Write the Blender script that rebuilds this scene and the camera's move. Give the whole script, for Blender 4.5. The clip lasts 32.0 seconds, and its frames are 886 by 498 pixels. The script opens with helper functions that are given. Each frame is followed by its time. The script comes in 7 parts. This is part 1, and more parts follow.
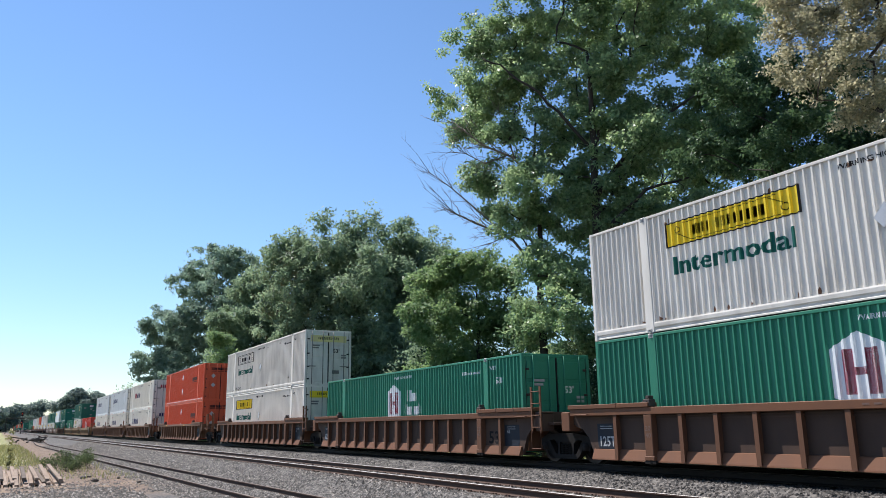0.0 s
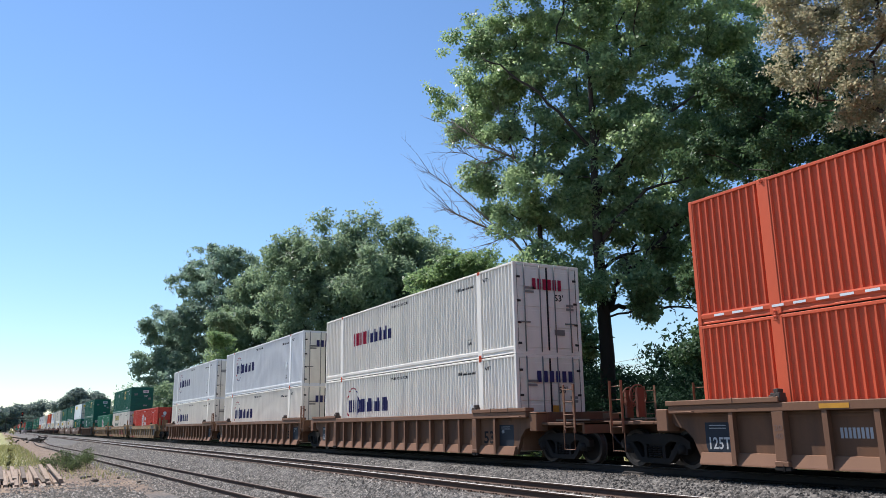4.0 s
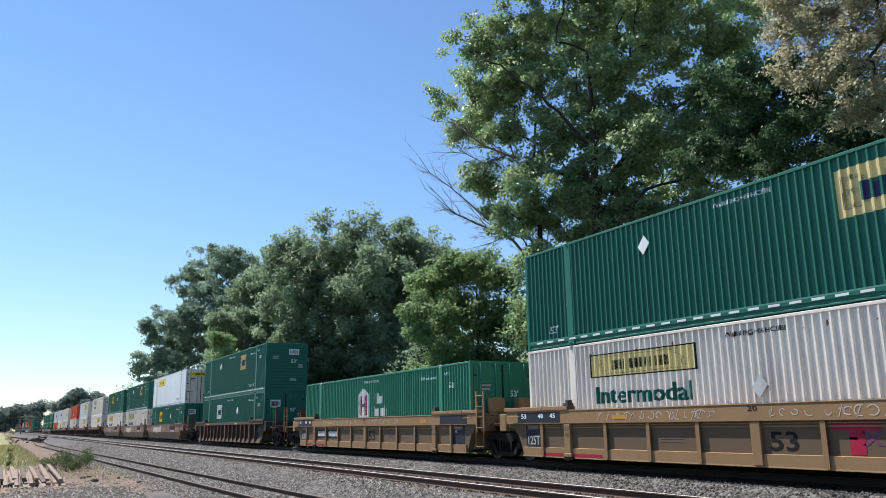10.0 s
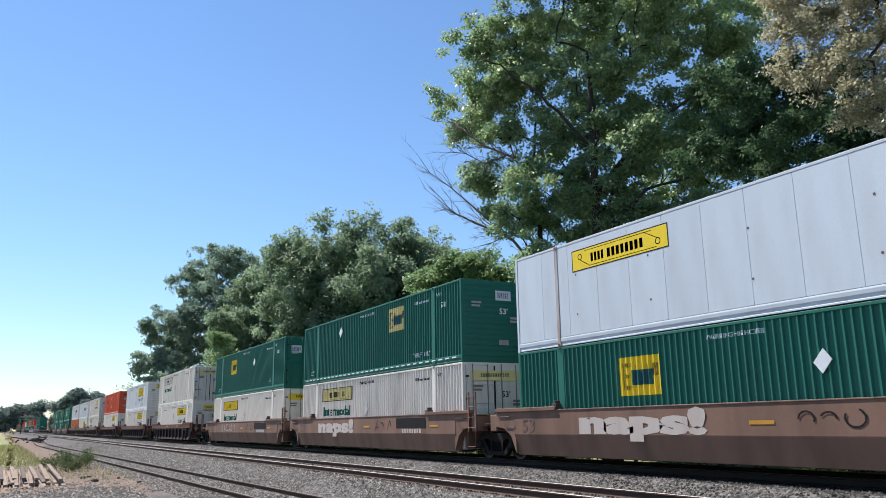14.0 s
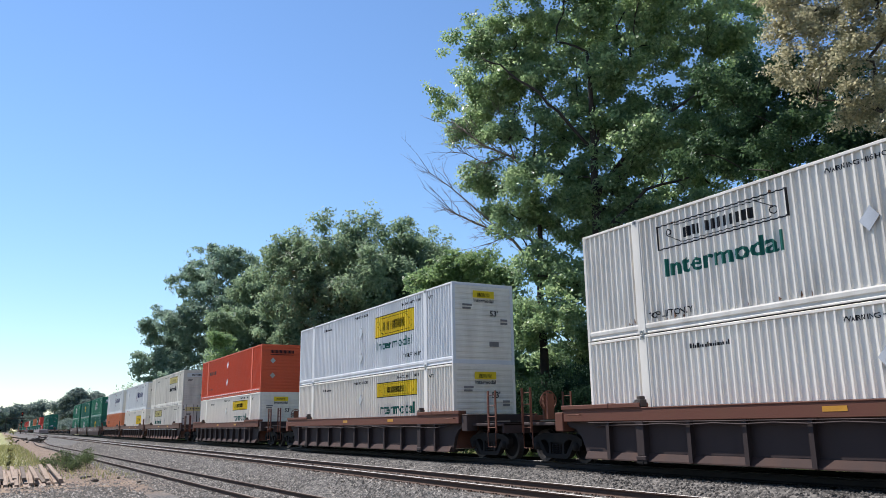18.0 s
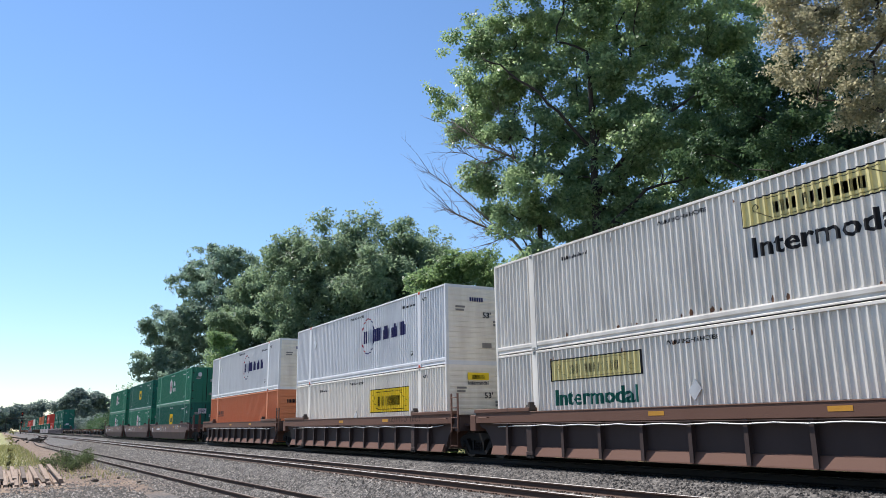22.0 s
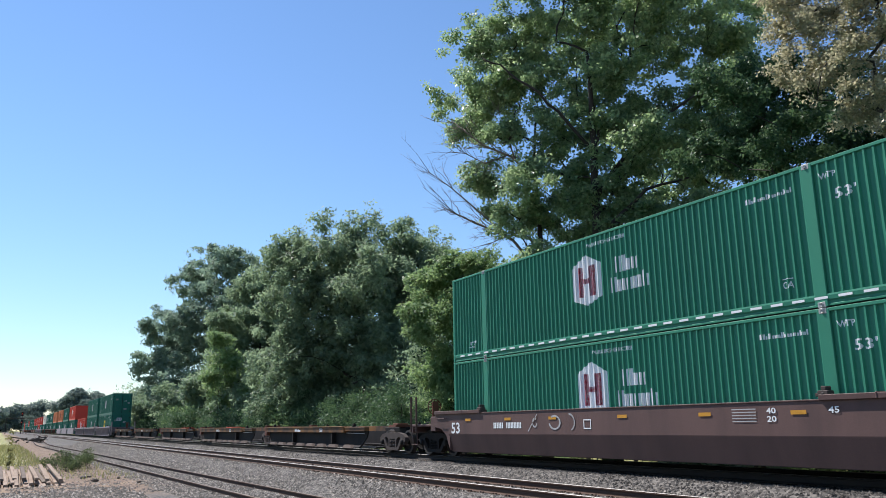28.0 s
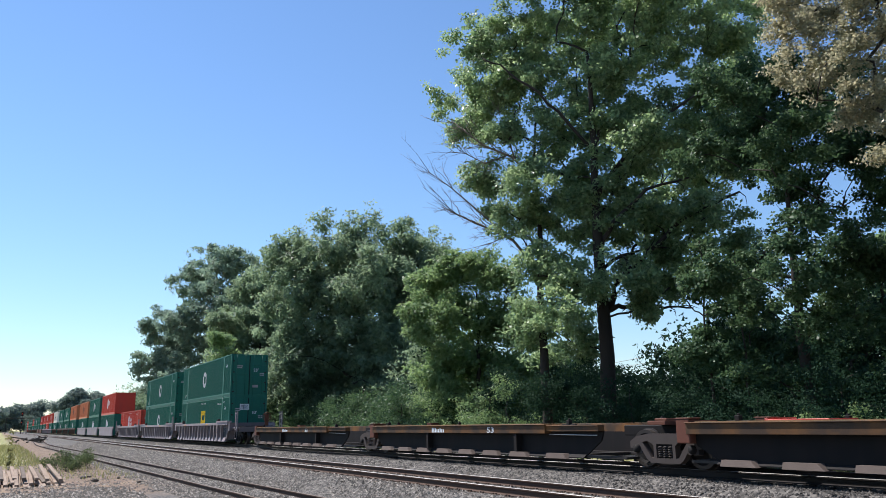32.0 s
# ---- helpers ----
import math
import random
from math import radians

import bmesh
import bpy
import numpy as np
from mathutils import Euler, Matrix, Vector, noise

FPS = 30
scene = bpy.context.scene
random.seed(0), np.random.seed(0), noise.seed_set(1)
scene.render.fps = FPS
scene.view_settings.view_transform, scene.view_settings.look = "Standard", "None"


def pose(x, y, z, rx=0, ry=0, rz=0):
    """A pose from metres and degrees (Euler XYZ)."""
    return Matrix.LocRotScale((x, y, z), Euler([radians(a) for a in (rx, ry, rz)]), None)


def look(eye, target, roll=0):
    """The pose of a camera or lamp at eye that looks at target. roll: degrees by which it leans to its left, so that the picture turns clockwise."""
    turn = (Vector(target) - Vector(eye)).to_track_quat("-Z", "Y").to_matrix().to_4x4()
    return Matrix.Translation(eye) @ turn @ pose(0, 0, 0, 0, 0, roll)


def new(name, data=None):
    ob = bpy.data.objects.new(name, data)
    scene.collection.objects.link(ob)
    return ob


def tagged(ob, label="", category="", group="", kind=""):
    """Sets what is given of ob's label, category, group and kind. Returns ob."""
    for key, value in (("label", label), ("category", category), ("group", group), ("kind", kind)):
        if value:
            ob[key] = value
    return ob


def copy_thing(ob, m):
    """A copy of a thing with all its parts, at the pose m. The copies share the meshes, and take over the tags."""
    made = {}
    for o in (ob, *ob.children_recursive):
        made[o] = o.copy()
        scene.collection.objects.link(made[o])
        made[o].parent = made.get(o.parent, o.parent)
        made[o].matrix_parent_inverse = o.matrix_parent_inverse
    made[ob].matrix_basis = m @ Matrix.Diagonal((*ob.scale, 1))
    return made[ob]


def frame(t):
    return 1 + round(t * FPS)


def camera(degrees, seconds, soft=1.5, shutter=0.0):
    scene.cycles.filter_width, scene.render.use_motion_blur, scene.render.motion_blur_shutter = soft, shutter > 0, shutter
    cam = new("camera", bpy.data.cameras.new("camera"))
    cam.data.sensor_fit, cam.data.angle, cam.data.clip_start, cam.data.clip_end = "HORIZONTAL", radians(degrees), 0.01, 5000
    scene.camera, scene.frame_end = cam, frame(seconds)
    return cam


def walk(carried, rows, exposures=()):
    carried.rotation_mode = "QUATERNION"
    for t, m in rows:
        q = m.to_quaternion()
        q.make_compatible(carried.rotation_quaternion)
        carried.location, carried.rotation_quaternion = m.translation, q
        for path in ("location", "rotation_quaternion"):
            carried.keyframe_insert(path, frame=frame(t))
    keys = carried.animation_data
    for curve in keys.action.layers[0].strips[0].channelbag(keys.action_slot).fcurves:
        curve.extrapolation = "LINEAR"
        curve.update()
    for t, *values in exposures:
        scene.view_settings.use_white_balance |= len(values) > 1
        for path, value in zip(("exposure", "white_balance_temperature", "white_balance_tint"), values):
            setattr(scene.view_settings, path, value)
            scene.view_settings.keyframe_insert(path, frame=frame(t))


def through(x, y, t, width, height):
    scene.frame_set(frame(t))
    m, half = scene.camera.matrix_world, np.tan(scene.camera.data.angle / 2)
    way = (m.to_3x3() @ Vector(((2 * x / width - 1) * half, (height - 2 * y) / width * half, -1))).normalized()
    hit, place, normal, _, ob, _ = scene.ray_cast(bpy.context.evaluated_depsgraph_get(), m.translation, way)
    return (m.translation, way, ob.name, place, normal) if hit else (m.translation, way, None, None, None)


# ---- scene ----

# The camera stands still beside the line; the train runs along +x, rail top at z = 0.
cam = camera(59.745, 32.0, 0.35)
EYE = (0.0, 0.0, 1.094)
YAW, PITCH, ROLL = radians(60.580), radians(12.802), -0.852
AIM = (EYE[0] - math.sin(YAW) * math.cos(PITCH), EYE[1] + math.cos(YAW) * math.cos(PITCH), EYE[2] + math.sin(PITCH))
VIEW = look(EYE, AIM, ROLL)
walk(cam, [(0.0, VIEW), (32.0, VIEW)], [(0.0, 0.66, 6330, 12), (32.0, 0.66, 6330, 12)])

# ---- light: high summer sun, clear sky ----
SUN = Vector((-0.53, -0.22, 0.82)).normalized()
world = bpy.data.worlds.new("sky")
scene.world = world
world.use_nodes = True
wn = world.node_tree
wn.nodes.clear()
sky = wn.nodes.new("ShaderNodeTexSky")
sky.sky_type = 'NISHITA'
sky.sun_disc = False
sky.sun_elevation = math.asin(SUN.z)
sky.sun_rotation = math.atan2(SUN.x, SUN.y)
sky.air_density, sky.dust_density, sky.ozone_density = 1.25, 0.0, 7.5
bgn = wn.nodes.new("ShaderNodeBackground")
bgn.inputs["Strength"].default_value = 0.096
won = wn.nodes.new("ShaderNodeOutputWorld")
wn.links.new(sky.outputs[0], bgn.inputs[0])
wn.links.new(bgn.outputs[0], won.inputs[0])
lamp = bpy.data.lights.new("sun", 'SUN')
lamp.energy, lamp.angle, lamp.color = 5.0, radians(0.53), (1.0, 0.955, 0.89)
sun = new("sun", lamp)
sun.matrix_world = look(SUN * 200, (0, 0, 0))


# ---- materials ----
def links_of(mat):
    return mat.node_tree.nodes, mat.node_tree.links


def paint(name, base, rough=0.5, metal=0.0, dirt=0.25, dirt_col=(0.10, 0.075, 0.055), bump=0.15, scale=6.0, streak=1.0, vary=0.06):
    """Painted or bare surface: fine grain, large stains drawn out downwards, slight shift from one piece to the next."""
    mat = bpy.data.materials.new(name)
    mat.use_nodes = True
    n, l = links_of(mat)
    b = n["Principled BSDF"]
    b.inputs["Roughness"].default_value = rough
    b.inputs["Metallic"].default_value = metal
    b.inputs["Specular IOR Level"].default_value = 0.18
    tc = n.new("ShaderNodeTexCoord")
    mp = n.new("ShaderNodeMapping")
    mp.inputs["Scale"].default_value = (1, 1, 1 / (1 + 3 * streak))
    l.new(tc.outputs["Object"], mp.inputs[0])
    big = n.new("ShaderNodeTexNoise")
    big.inputs["Scale"].default_value = scale * 0.35
    big.inputs["Detail"].default_value = 6
    l.new(mp.outputs[0], big.inputs["Vector"])
    fine = n.new("ShaderNodeTexNoise")
    fine.inputs["Scale"].default_value = scale * 9
    fine.inputs["Detail"].default_value = 4
    l.new(tc.outputs["Object"], fine.inputs["Vector"])
    ramp = n.new("ShaderNodeMapRange")
    ramp.inputs["From Min"].default_value, ramp.inputs["From Max"].default_value = 0.42, 0.75
    ramp.inputs["To Max"].default_value = dirt
    l.new(big.outputs["Fac"], ramp.inputs["Value"])
    mix = n.new("ShaderNodeMix")
    mix.data_type = 'RGBA'
    mix.inputs["A"].default_value = (*base, 1)
    mix.inputs["B"].default_value = (*dirt_col, 1)
    l.new(ramp.outputs[0], mix.inputs["Factor"])
    info = n.new("ShaderNodeObjectInfo")
    val = n.new("ShaderNodeMath")
    val.operation = 'MULTIPLY_ADD'
    val.inputs[1].default_value, val.inputs[2].default_value = 2 * vary, 1 - vary - 0.12
    l.new(info.outputs["Random"], val.inputs[0])
    add = n.new("ShaderNodeMath")
    add.operation = 'MULTIPLY_ADD'
    add.inputs[1].default_value = 0.24
    l.new(fine.outputs["Fac"], add.inputs[0])
    l.new(val.outputs[0], add.inputs[2])
    hsv = n.new("ShaderNodeHueSaturation")
    l.new(mix.outputs["Result"], hsv.inputs["Color"])
    l.new(add.outputs[0], hsv.inputs["Value"])
    l.new(hsv.outputs[0], b.inputs["Base Color"])
    if bump:
        bp = n.new("ShaderNodeBump")
        bp.inputs["Strength"].default_value = bump
        bp.inputs["Distance"].default_value = 0.01
        l.new(fine.outputs["Fac"], bp.inputs["Height"])
        l.new(bp.outputs[0], b.inputs["Normal"])
    return mat


def leaf_mat(name, base, other, rough=0.55, through=0.35, gloss=0.2):
    mat = bpy.data.materials.new(name)
    mat.use_nodes = True
    n, l = links_of(mat)
    b = n["Principled BSDF"]
    b.inputs["Roughness"].default_value = rough
    b.inputs["Specular IOR Level"].default_value = gloss
    geo = n.new("ShaderNodeNewGeometry")
    tc = n.new("ShaderNodeTexCoord")
    nz = n.new("ShaderNodeTexNoise")
    nz.inputs["Scale"].default_value = 0.35
    l.new(tc.outputs["Object"], nz.inputs["Vector"])
    m = n.new("ShaderNodeMath")
    m.operation = 'MULTIPLY_ADD'
    m.inputs[1].default_value = 0.6
    l.new(geo.outputs["Random Per Island"], m.inputs[0])
    m2 = n.new("ShaderNodeMath")
    m2.operation = 'MULTIPLY'
    m2.inputs[1].default_value = 0.5
    l.new(nz.outputs["Fac"], m2.inputs[0])
    l.new(m2.outputs[0], m.inputs[2])
    mix = n.new("ShaderNodeMix")
    mix.data_type = 'RGBA'
    mix.inputs["A"].default_value = (*base, 1)
    mix.inputs["B"].default_value = (*other, 1)
    l.new(m.outputs[0], mix.inputs["Factor"])
    l.new(mix.outputs["Result"], b.inputs["Base Color"])
    tr = n.new("ShaderNodeBsdfTranslucent")
    bright = n.new("ShaderNodeHueSaturation")
    bright.inputs["Value"].default_value = 1.5
    bright.inputs["Hue"].default_value = 0.485
    l.new(mix.outputs["Result"], bright.inputs["Color"])
    l.new(bright.outputs[0], tr.inputs[0])
    sh = n.new("ShaderNodeMixShader")
    sh.inputs[0].default_value = through
    l.new(b.outputs[0], sh.inputs[1])
    l.new(tr.outputs[0], sh.inputs[2])
    l.new(sh.outputs[0], n["Material Output"].inputs["Surface"])
    return mat


def glow(name, col, power):
    mat = bpy.data.materials.new(name)
    mat.use_nodes = True
    b = mat.node_tree.nodes["Principled BSDF"]
    b.inputs["Base Color"].default_value = (*col, 1)
    b.inputs["Emission Color"].default_value = (*col, 1)
    b.inputs["Emission Strength"].default_value = power
    return mat


WHITE = paint("white container paint", (0.785, 0.73, 0.645), 0.45, dirt=0.22, dirt_col=(0.32, 0.28, 0.24))
GREYWHITE = paint("faded grey white paint", (0.735, 0.69, 0.615), 0.55, dirt=0.4, dirt_col=(0.27, 0.23, 0.19))
WHITE_END = paint("cream white paint", (0.78, 0.73, 0.63), 0.5, dirt=0.3, dirt_col=(0.33, 0.24, 0.17))
GREEN = paint("green container paint", (0.036, 0.205, 0.128), 0.5, dirt=0.15, dirt_col=(0.05, 0.09, 0.06))
DEEPGREEN = paint("deep blue green container paint", (0.022, 0.142, 0.102), 0.5, dirt=0.15, dirt_col=(0.05, 0.08, 0.07))
ORANGE = paint("red orange container paint", (0.62, 0.105, 0.045), 0.5, dirt=0.22, dirt_col=(0.35, 0.10, 0.06))
PALEORANGE = paint("faded orange container paint", (0.56, 0.200, 0.095), 0.55, dirt=0.2, dirt_col=(0.40, 0.16, 0.08))
RED = paint("tomato red container paint", (0.54, 0.062, 0.042), 0.45, dirt=0.25, dirt_col=(0.28, 0.08, 0.06))
YELLOW = paint("yellow sign paint", (0.80, 0.58, 0.03), 0.5, dirt=0.1)
PALEYELLOW = paint("pale yellow sign paint", (0.72, 0.62, 0.28), 0.5, dirt=0.2)
BLACK = paint("black lettering", (0.012, 0.012, 0.014), 0.6, dirt=0.1, bump=0)
NAVY = paint("navy lettering", (0.03, 0.03, 0.11), 0.6, dirt=0.1, bump=0)
TEAL = paint("teal lettering", (0.008, 0.105, 0.080), 0.6, dirt=0.1, bump=0)
CRIMSON = paint("crimson lettering", (0.33, 0.015, 0.045), 0.6, dirt=0.1, bump=0)
PALE = paint("white lettering", (0.72, 0.74, 0.74), 0.6, dirt=0.1, bump=0)
FADEGREY = paint("faded grey lettering", (0.16, 0.10, 0.08), 0.7, dirt=0.3, bump=0)
RODGREY = paint("dull grey rod paint", (0.20, 0.195, 0.185), 0.5, 0.2, dirt=0.5)
PLATE = paint("pale grey placard plate", (0.50, 0.50, 0.51), 0.4, 0.3, dirt=0.3)
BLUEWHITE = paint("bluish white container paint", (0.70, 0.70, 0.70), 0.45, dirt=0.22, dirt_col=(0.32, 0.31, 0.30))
COOLWHITE = paint("cool white riveted sheet", (0.56, 0.61, 0.65), 0.45, dirt=0.25, dirt_col=(0.38, 0.38, 0.38))
RUSTED = paint("rust streaked white post", (0.46, 0.42, 0.39), 0.7, dirt=0.95, dirt_col=(0.20, 0.075, 0.035), scale=9.0)
STEEL = paint("galvanised casting", (0.42, 0.42, 0.40), 0.45, 0.5, dirt=0.4)
DARKSTEEL = paint("dark steel", (0.035, 0.033, 0.032), 0.6, 0.3, dirt=0.4)
GREASE = paint("grimy truck steel", (0.010, 0.009, 0.009), 0.8, 0.0, dirt=0.5, dirt_col=(0.032, 0.025, 0.020))
WEATHERED = paint("weathered truck steel", (0.070, 0.056, 0.050), 0.75, 0.0, dirt=0.5, dirt_col=(0.05, 0.04, 0.035))
TREAD = paint("polished wheel tread", (0.05, 0.043, 0.04), 0.5, 0.5, dirt=0.5)
BROWN = paint("brown well car paint", (0.155, 0.070, 0.038), 0.65, dirt=0.4, dirt_col=(0.10, 0.055, 0.035))
RUST = paint("orange brown well car paint", (0.190, 0.098, 0.058), 0.65, dirt=0.4, dirt_col=(0.13, 0.065, 0.04))
TAN = paint("tan yellow well car paint", (0.275, 0.168, 0.082), 0.65, dirt=0.4, dirt_col=(0.20, 0.12, 0.06))
MAROON = paint("maroon brown well car paint", (0.138, 0.054, 0.036), 0.65, dirt=0.4, dirt_col=(0.13, 0.065, 0.035))
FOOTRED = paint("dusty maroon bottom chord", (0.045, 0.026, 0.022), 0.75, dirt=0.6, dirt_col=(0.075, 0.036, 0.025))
SALMON = paint("salmon brown well car paint", (0.215, 0.125, 0.088), 0.65, dirt=0.8, dirt_col=(0.105, 0.062, 0.046), scale=4.0)
PLUM = paint("dark plum well car paint", (0.112, 0.068, 0.060), 0.6, dirt=0.7, dirt_col=(0.060, 0.040, 0.038), scale=4.0)
LAVENDER = paint("pale grey mauve well car paint", (0.30, 0.26, 0.27), 0.6, dirt=0.4, dirt_col=(0.16, 0.11, 0.09))
SLATE = paint("slate blue black paint", (0.020, 0.026, 0.036), 0.6, dirt=0.3, dirt_col=(0.05, 0.04, 0.035))
FADEDARK = paint("faded grey small print", (0.22, 0.21, 0.20), 0.7, dirt=0.5, bump=0)
FADEPALE = paint("faded white lettering", (0.40, 0.40, 0.40), 0.7, dirt=0.5, bump=0)
PURPLE = paint("purple chalk", (0.16, 0.05, 0.11), 0.7, dirt=0.3, bump=0)
SOOT = paint("blackish brown well car paint", (0.012, 0.011, 0.011), 0.8, dirt=0.3, dirt_col=(0.035, 0.024, 0.02))
# darker copies of the car paints: dirt plus the shade under the chord
GRIMY_SHADE = {"brown well car paint": paint("brown side sheet, grimy and shade tinted", (0.080, 0.050, 0.037), 0.75, dirt=0.5, dirt_col=(0.035, 0.027, 0.024)),
          "orange brown well car paint": paint("orange brown side sheet, grimy and shade tinted", (0.155, 0.078, 0.044), 0.75, dirt=0.7, dirt_col=(0.05, 0.036, 0.030)),
          "tan yellow well car paint": paint("tan side sheet, grimy and shade tinted", (0.135, 0.092, 0.056), 0.75, dirt=0.5, dirt_col=(0.12, 0.085, 0.055)),
          "maroon brown well car paint": paint("maroon side sheet, grimy and shade tinted", (0.050, 0.034, 0.032), 0.75, dirt=0.4, dirt_col=(0.03, 0.024, 0.022)),
          "pale grey mauve well car paint": paint("mauve side sheet, grimy and shade tinted", (0.17, 0.145, 0.145), 0.75, dirt=0.5, dirt_col=(0.10, 0.075, 0.065))}
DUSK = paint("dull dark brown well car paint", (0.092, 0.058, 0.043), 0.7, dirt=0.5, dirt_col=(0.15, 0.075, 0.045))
GRIMY_SHADE[DUSK.name] = paint("dusk side sheet, grimy and shade tinted", (0.046, 0.040, 0.037), 0.75, dirt=0.5, dirt_col=(0.075, 0.055, 0.045))
# lighter colour that stands for sunlight on the low cars' foot
SUNPATCH = paint("paler brown of the sun patches", (0.105, 0.080, 0.068), 0.8, dirt=0.5, dirt_col=(0.08, 0.06, 0.05))
LOWTOP = paint("faded tan brown chord paint", (0.070, 0.045, 0.030), 0.7, dirt=0.95, dirt_col=(0.24, 0.105, 0.03), vary=0.15, scale=4.0, streak=0)
UMBER = paint("umber well car paint", (0.138, 0.072, 0.050), 0.65, dirt=0.4, dirt_col=(0.12, 0.06, 0.04))
GRIMY_SHADE[UMBER.name] = paint("umber side sheet, grimy and shade tinted", (0.062, 0.042, 0.037), 0.75, dirt=0.6, dirt_col=(0.05, 0.034, 0.03))
TURQUOISE = paint("faded turquoise spray paint", (0.045, 0.20, 0.20), 0.7, dirt=0.6, dirt_col=(0.10, 0.07, 0.05))
DUSTY = paint("dusty pale spray paint", (0.50, 0.43, 0.38), 0.7, dirt=0.4, dirt_col=(0.30, 0.20, 0.15))
AMBER = paint("amber reflector", (0.52, 0.25, 0.035), 0.5, dirt=0.35, dirt_col=(0.25, 0.12, 0.04))
RAIL = paint("rusty rail side", (0.075, 0.045, 0.032), 0.8, 0.1, dirt=0.5, dirt_col=(0.06, 0.045, 0.04))
HEAD = paint("polished rail head", (0.42, 0.39, 0.36), 0.4, 0.8, dirt=0.4)
# rail side darkened for the shadow beneath the passing cars
DARKRAIL = paint("dark rail side, train shade in its colour", (0.022, 0.019, 0.018), 0.7, 0.1, dirt=0.4, dirt_col=(0.04, 0.03, 0.026))
DULL = paint("dull brown rail head", (0.15, 0.115, 0.09), 0.6, 0.3, dirt=0.5)
TIE = paint("weathered tie wood", (0.16, 0.125, 0.10), 0.85, dirt=0.5, dirt_col=(0.07, 0.055, 0.045), bump=0.6)
OLDWOOD = paint("sun bleached reddish tie wood", (0.31, 0.235, 0.18), 0.85, dirt=0.6, dirt_col=(0.17, 0.115, 0.085), bump=0.7)
DARKWOOD = paint("creosoted tie wood", (0.06, 0.05, 0.045), 0.85, dirt=0.4, bump=0.6)
BARK = paint("oak bark", (0.048, 0.040, 0.034), 0.9, dirt=0.5, dirt_col=(0.035, 0.03, 0.025), bump=1.0, scale=4)
DEADWOOD = paint("grey dead wood", (0.21, 0.17, 0.14), 0.85, dirt=0.3, bump=0.6)
GRAVEL = paint("ballast stone", (0.22, 0.20, 0.18), 0.85, dirt=0.5, dirt_col=(0.14, 0.125, 0.115), bump=0.6, scale=3, streak=0, vary=0.1)
LEAF_OAK = leaf_mat("oak leaf", (0.090, 0.175, 0.080), (0.330, 0.430, 0.215), 0.40, 0.46, 0.3)
LEAF_WOOD = leaf_mat("woodland leaf", (0.118, 0.188, 0.120), (0.225, 0.295, 0.170), 0.5, 0.52)
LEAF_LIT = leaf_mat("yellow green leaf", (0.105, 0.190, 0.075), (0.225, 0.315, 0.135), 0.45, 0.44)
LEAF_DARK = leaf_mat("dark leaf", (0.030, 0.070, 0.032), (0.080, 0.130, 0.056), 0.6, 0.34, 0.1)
LEAF_BROWN = leaf_mat("browning leaf", (0.165, 0.180, 0.105), (0.450, 0.415, 0.265), 0.42, 0.5)
LEAF_MID = leaf_mat("mid green leaf", (0.030, 0.076, 0.037), (0.100, 0.165, 0.072), 0.45, 0.34, 0.16)
# very dark leaf: the shade under the trees is put into its colour
LEAF_SHADED = leaf_mat("dark shrub leaf with wood shade in its colour", (0.012, 0.032, 0.020), (0.030, 0.062, 0.034), 0.7, 0.25, 0.06)
LEAF_PINE = leaf_mat("pine needle", (0.135, 0.205, 0.165), (0.215, 0.285, 0.205), 0.5, 0.48)
# paler and bluer than near leaves: distance haze is in the colour
LEAF_FAR = leaf_mat("far woodland leaf with haze in its colour", (0.115, 0.158, 0.142), (0.155, 0.200, 0.168), through=0.3)
GRASS = leaf_mat("dry grass blade", (0.17, 0.20, 0.075), (0.29, 0.275, 0.12))
WEED = leaf_mat("weed leaf", (0.050, 0.082, 0.034), (0.110, 0.140, 0.062), 0.7, 0.35, 0.08)
SIGNAL_RED = glow("red signal lens", (0.8, 0.05, 0.03), 1.2)


def stone_mat(name, k=1.0):
    """Crushed stone: each stone its own grey, some brown."""
    mat = bpy.data.materials.new(name)
    mat.use_nodes = True
    n, l = links_of(mat)
    b = n["Principled BSDF"]
    b.inputs["Roughness"].default_value = 0.85
    geo = n.new("ShaderNodeNewGeometry")
    ramp = n.new("ShaderNodeValToRGB")
    el = ramp.color_ramp.elements
    el[0].position, el[0].color = 0.0, (0.020 * k, 0.018 * k, 0.017 * k, 1)
    el[1].position, el[1].color = 1.0, (0.275 * k, 0.250 * k, 0.222 * k, 1)
    e = el.new(0.45)
    e.color = (0.042 * k, 0.038 * k, 0.034 * k, 1)
    e = el.new(0.7)
    e.color = (0.085 * k, 0.070 * k, 0.058 * k, 1)
    l.new(geo.outputs["Random Per Island"], ramp.inputs[0])
    l.new(ramp.outputs[0], b.inputs["Base Color"])
    return mat


STONE = stone_mat("crushed stone")


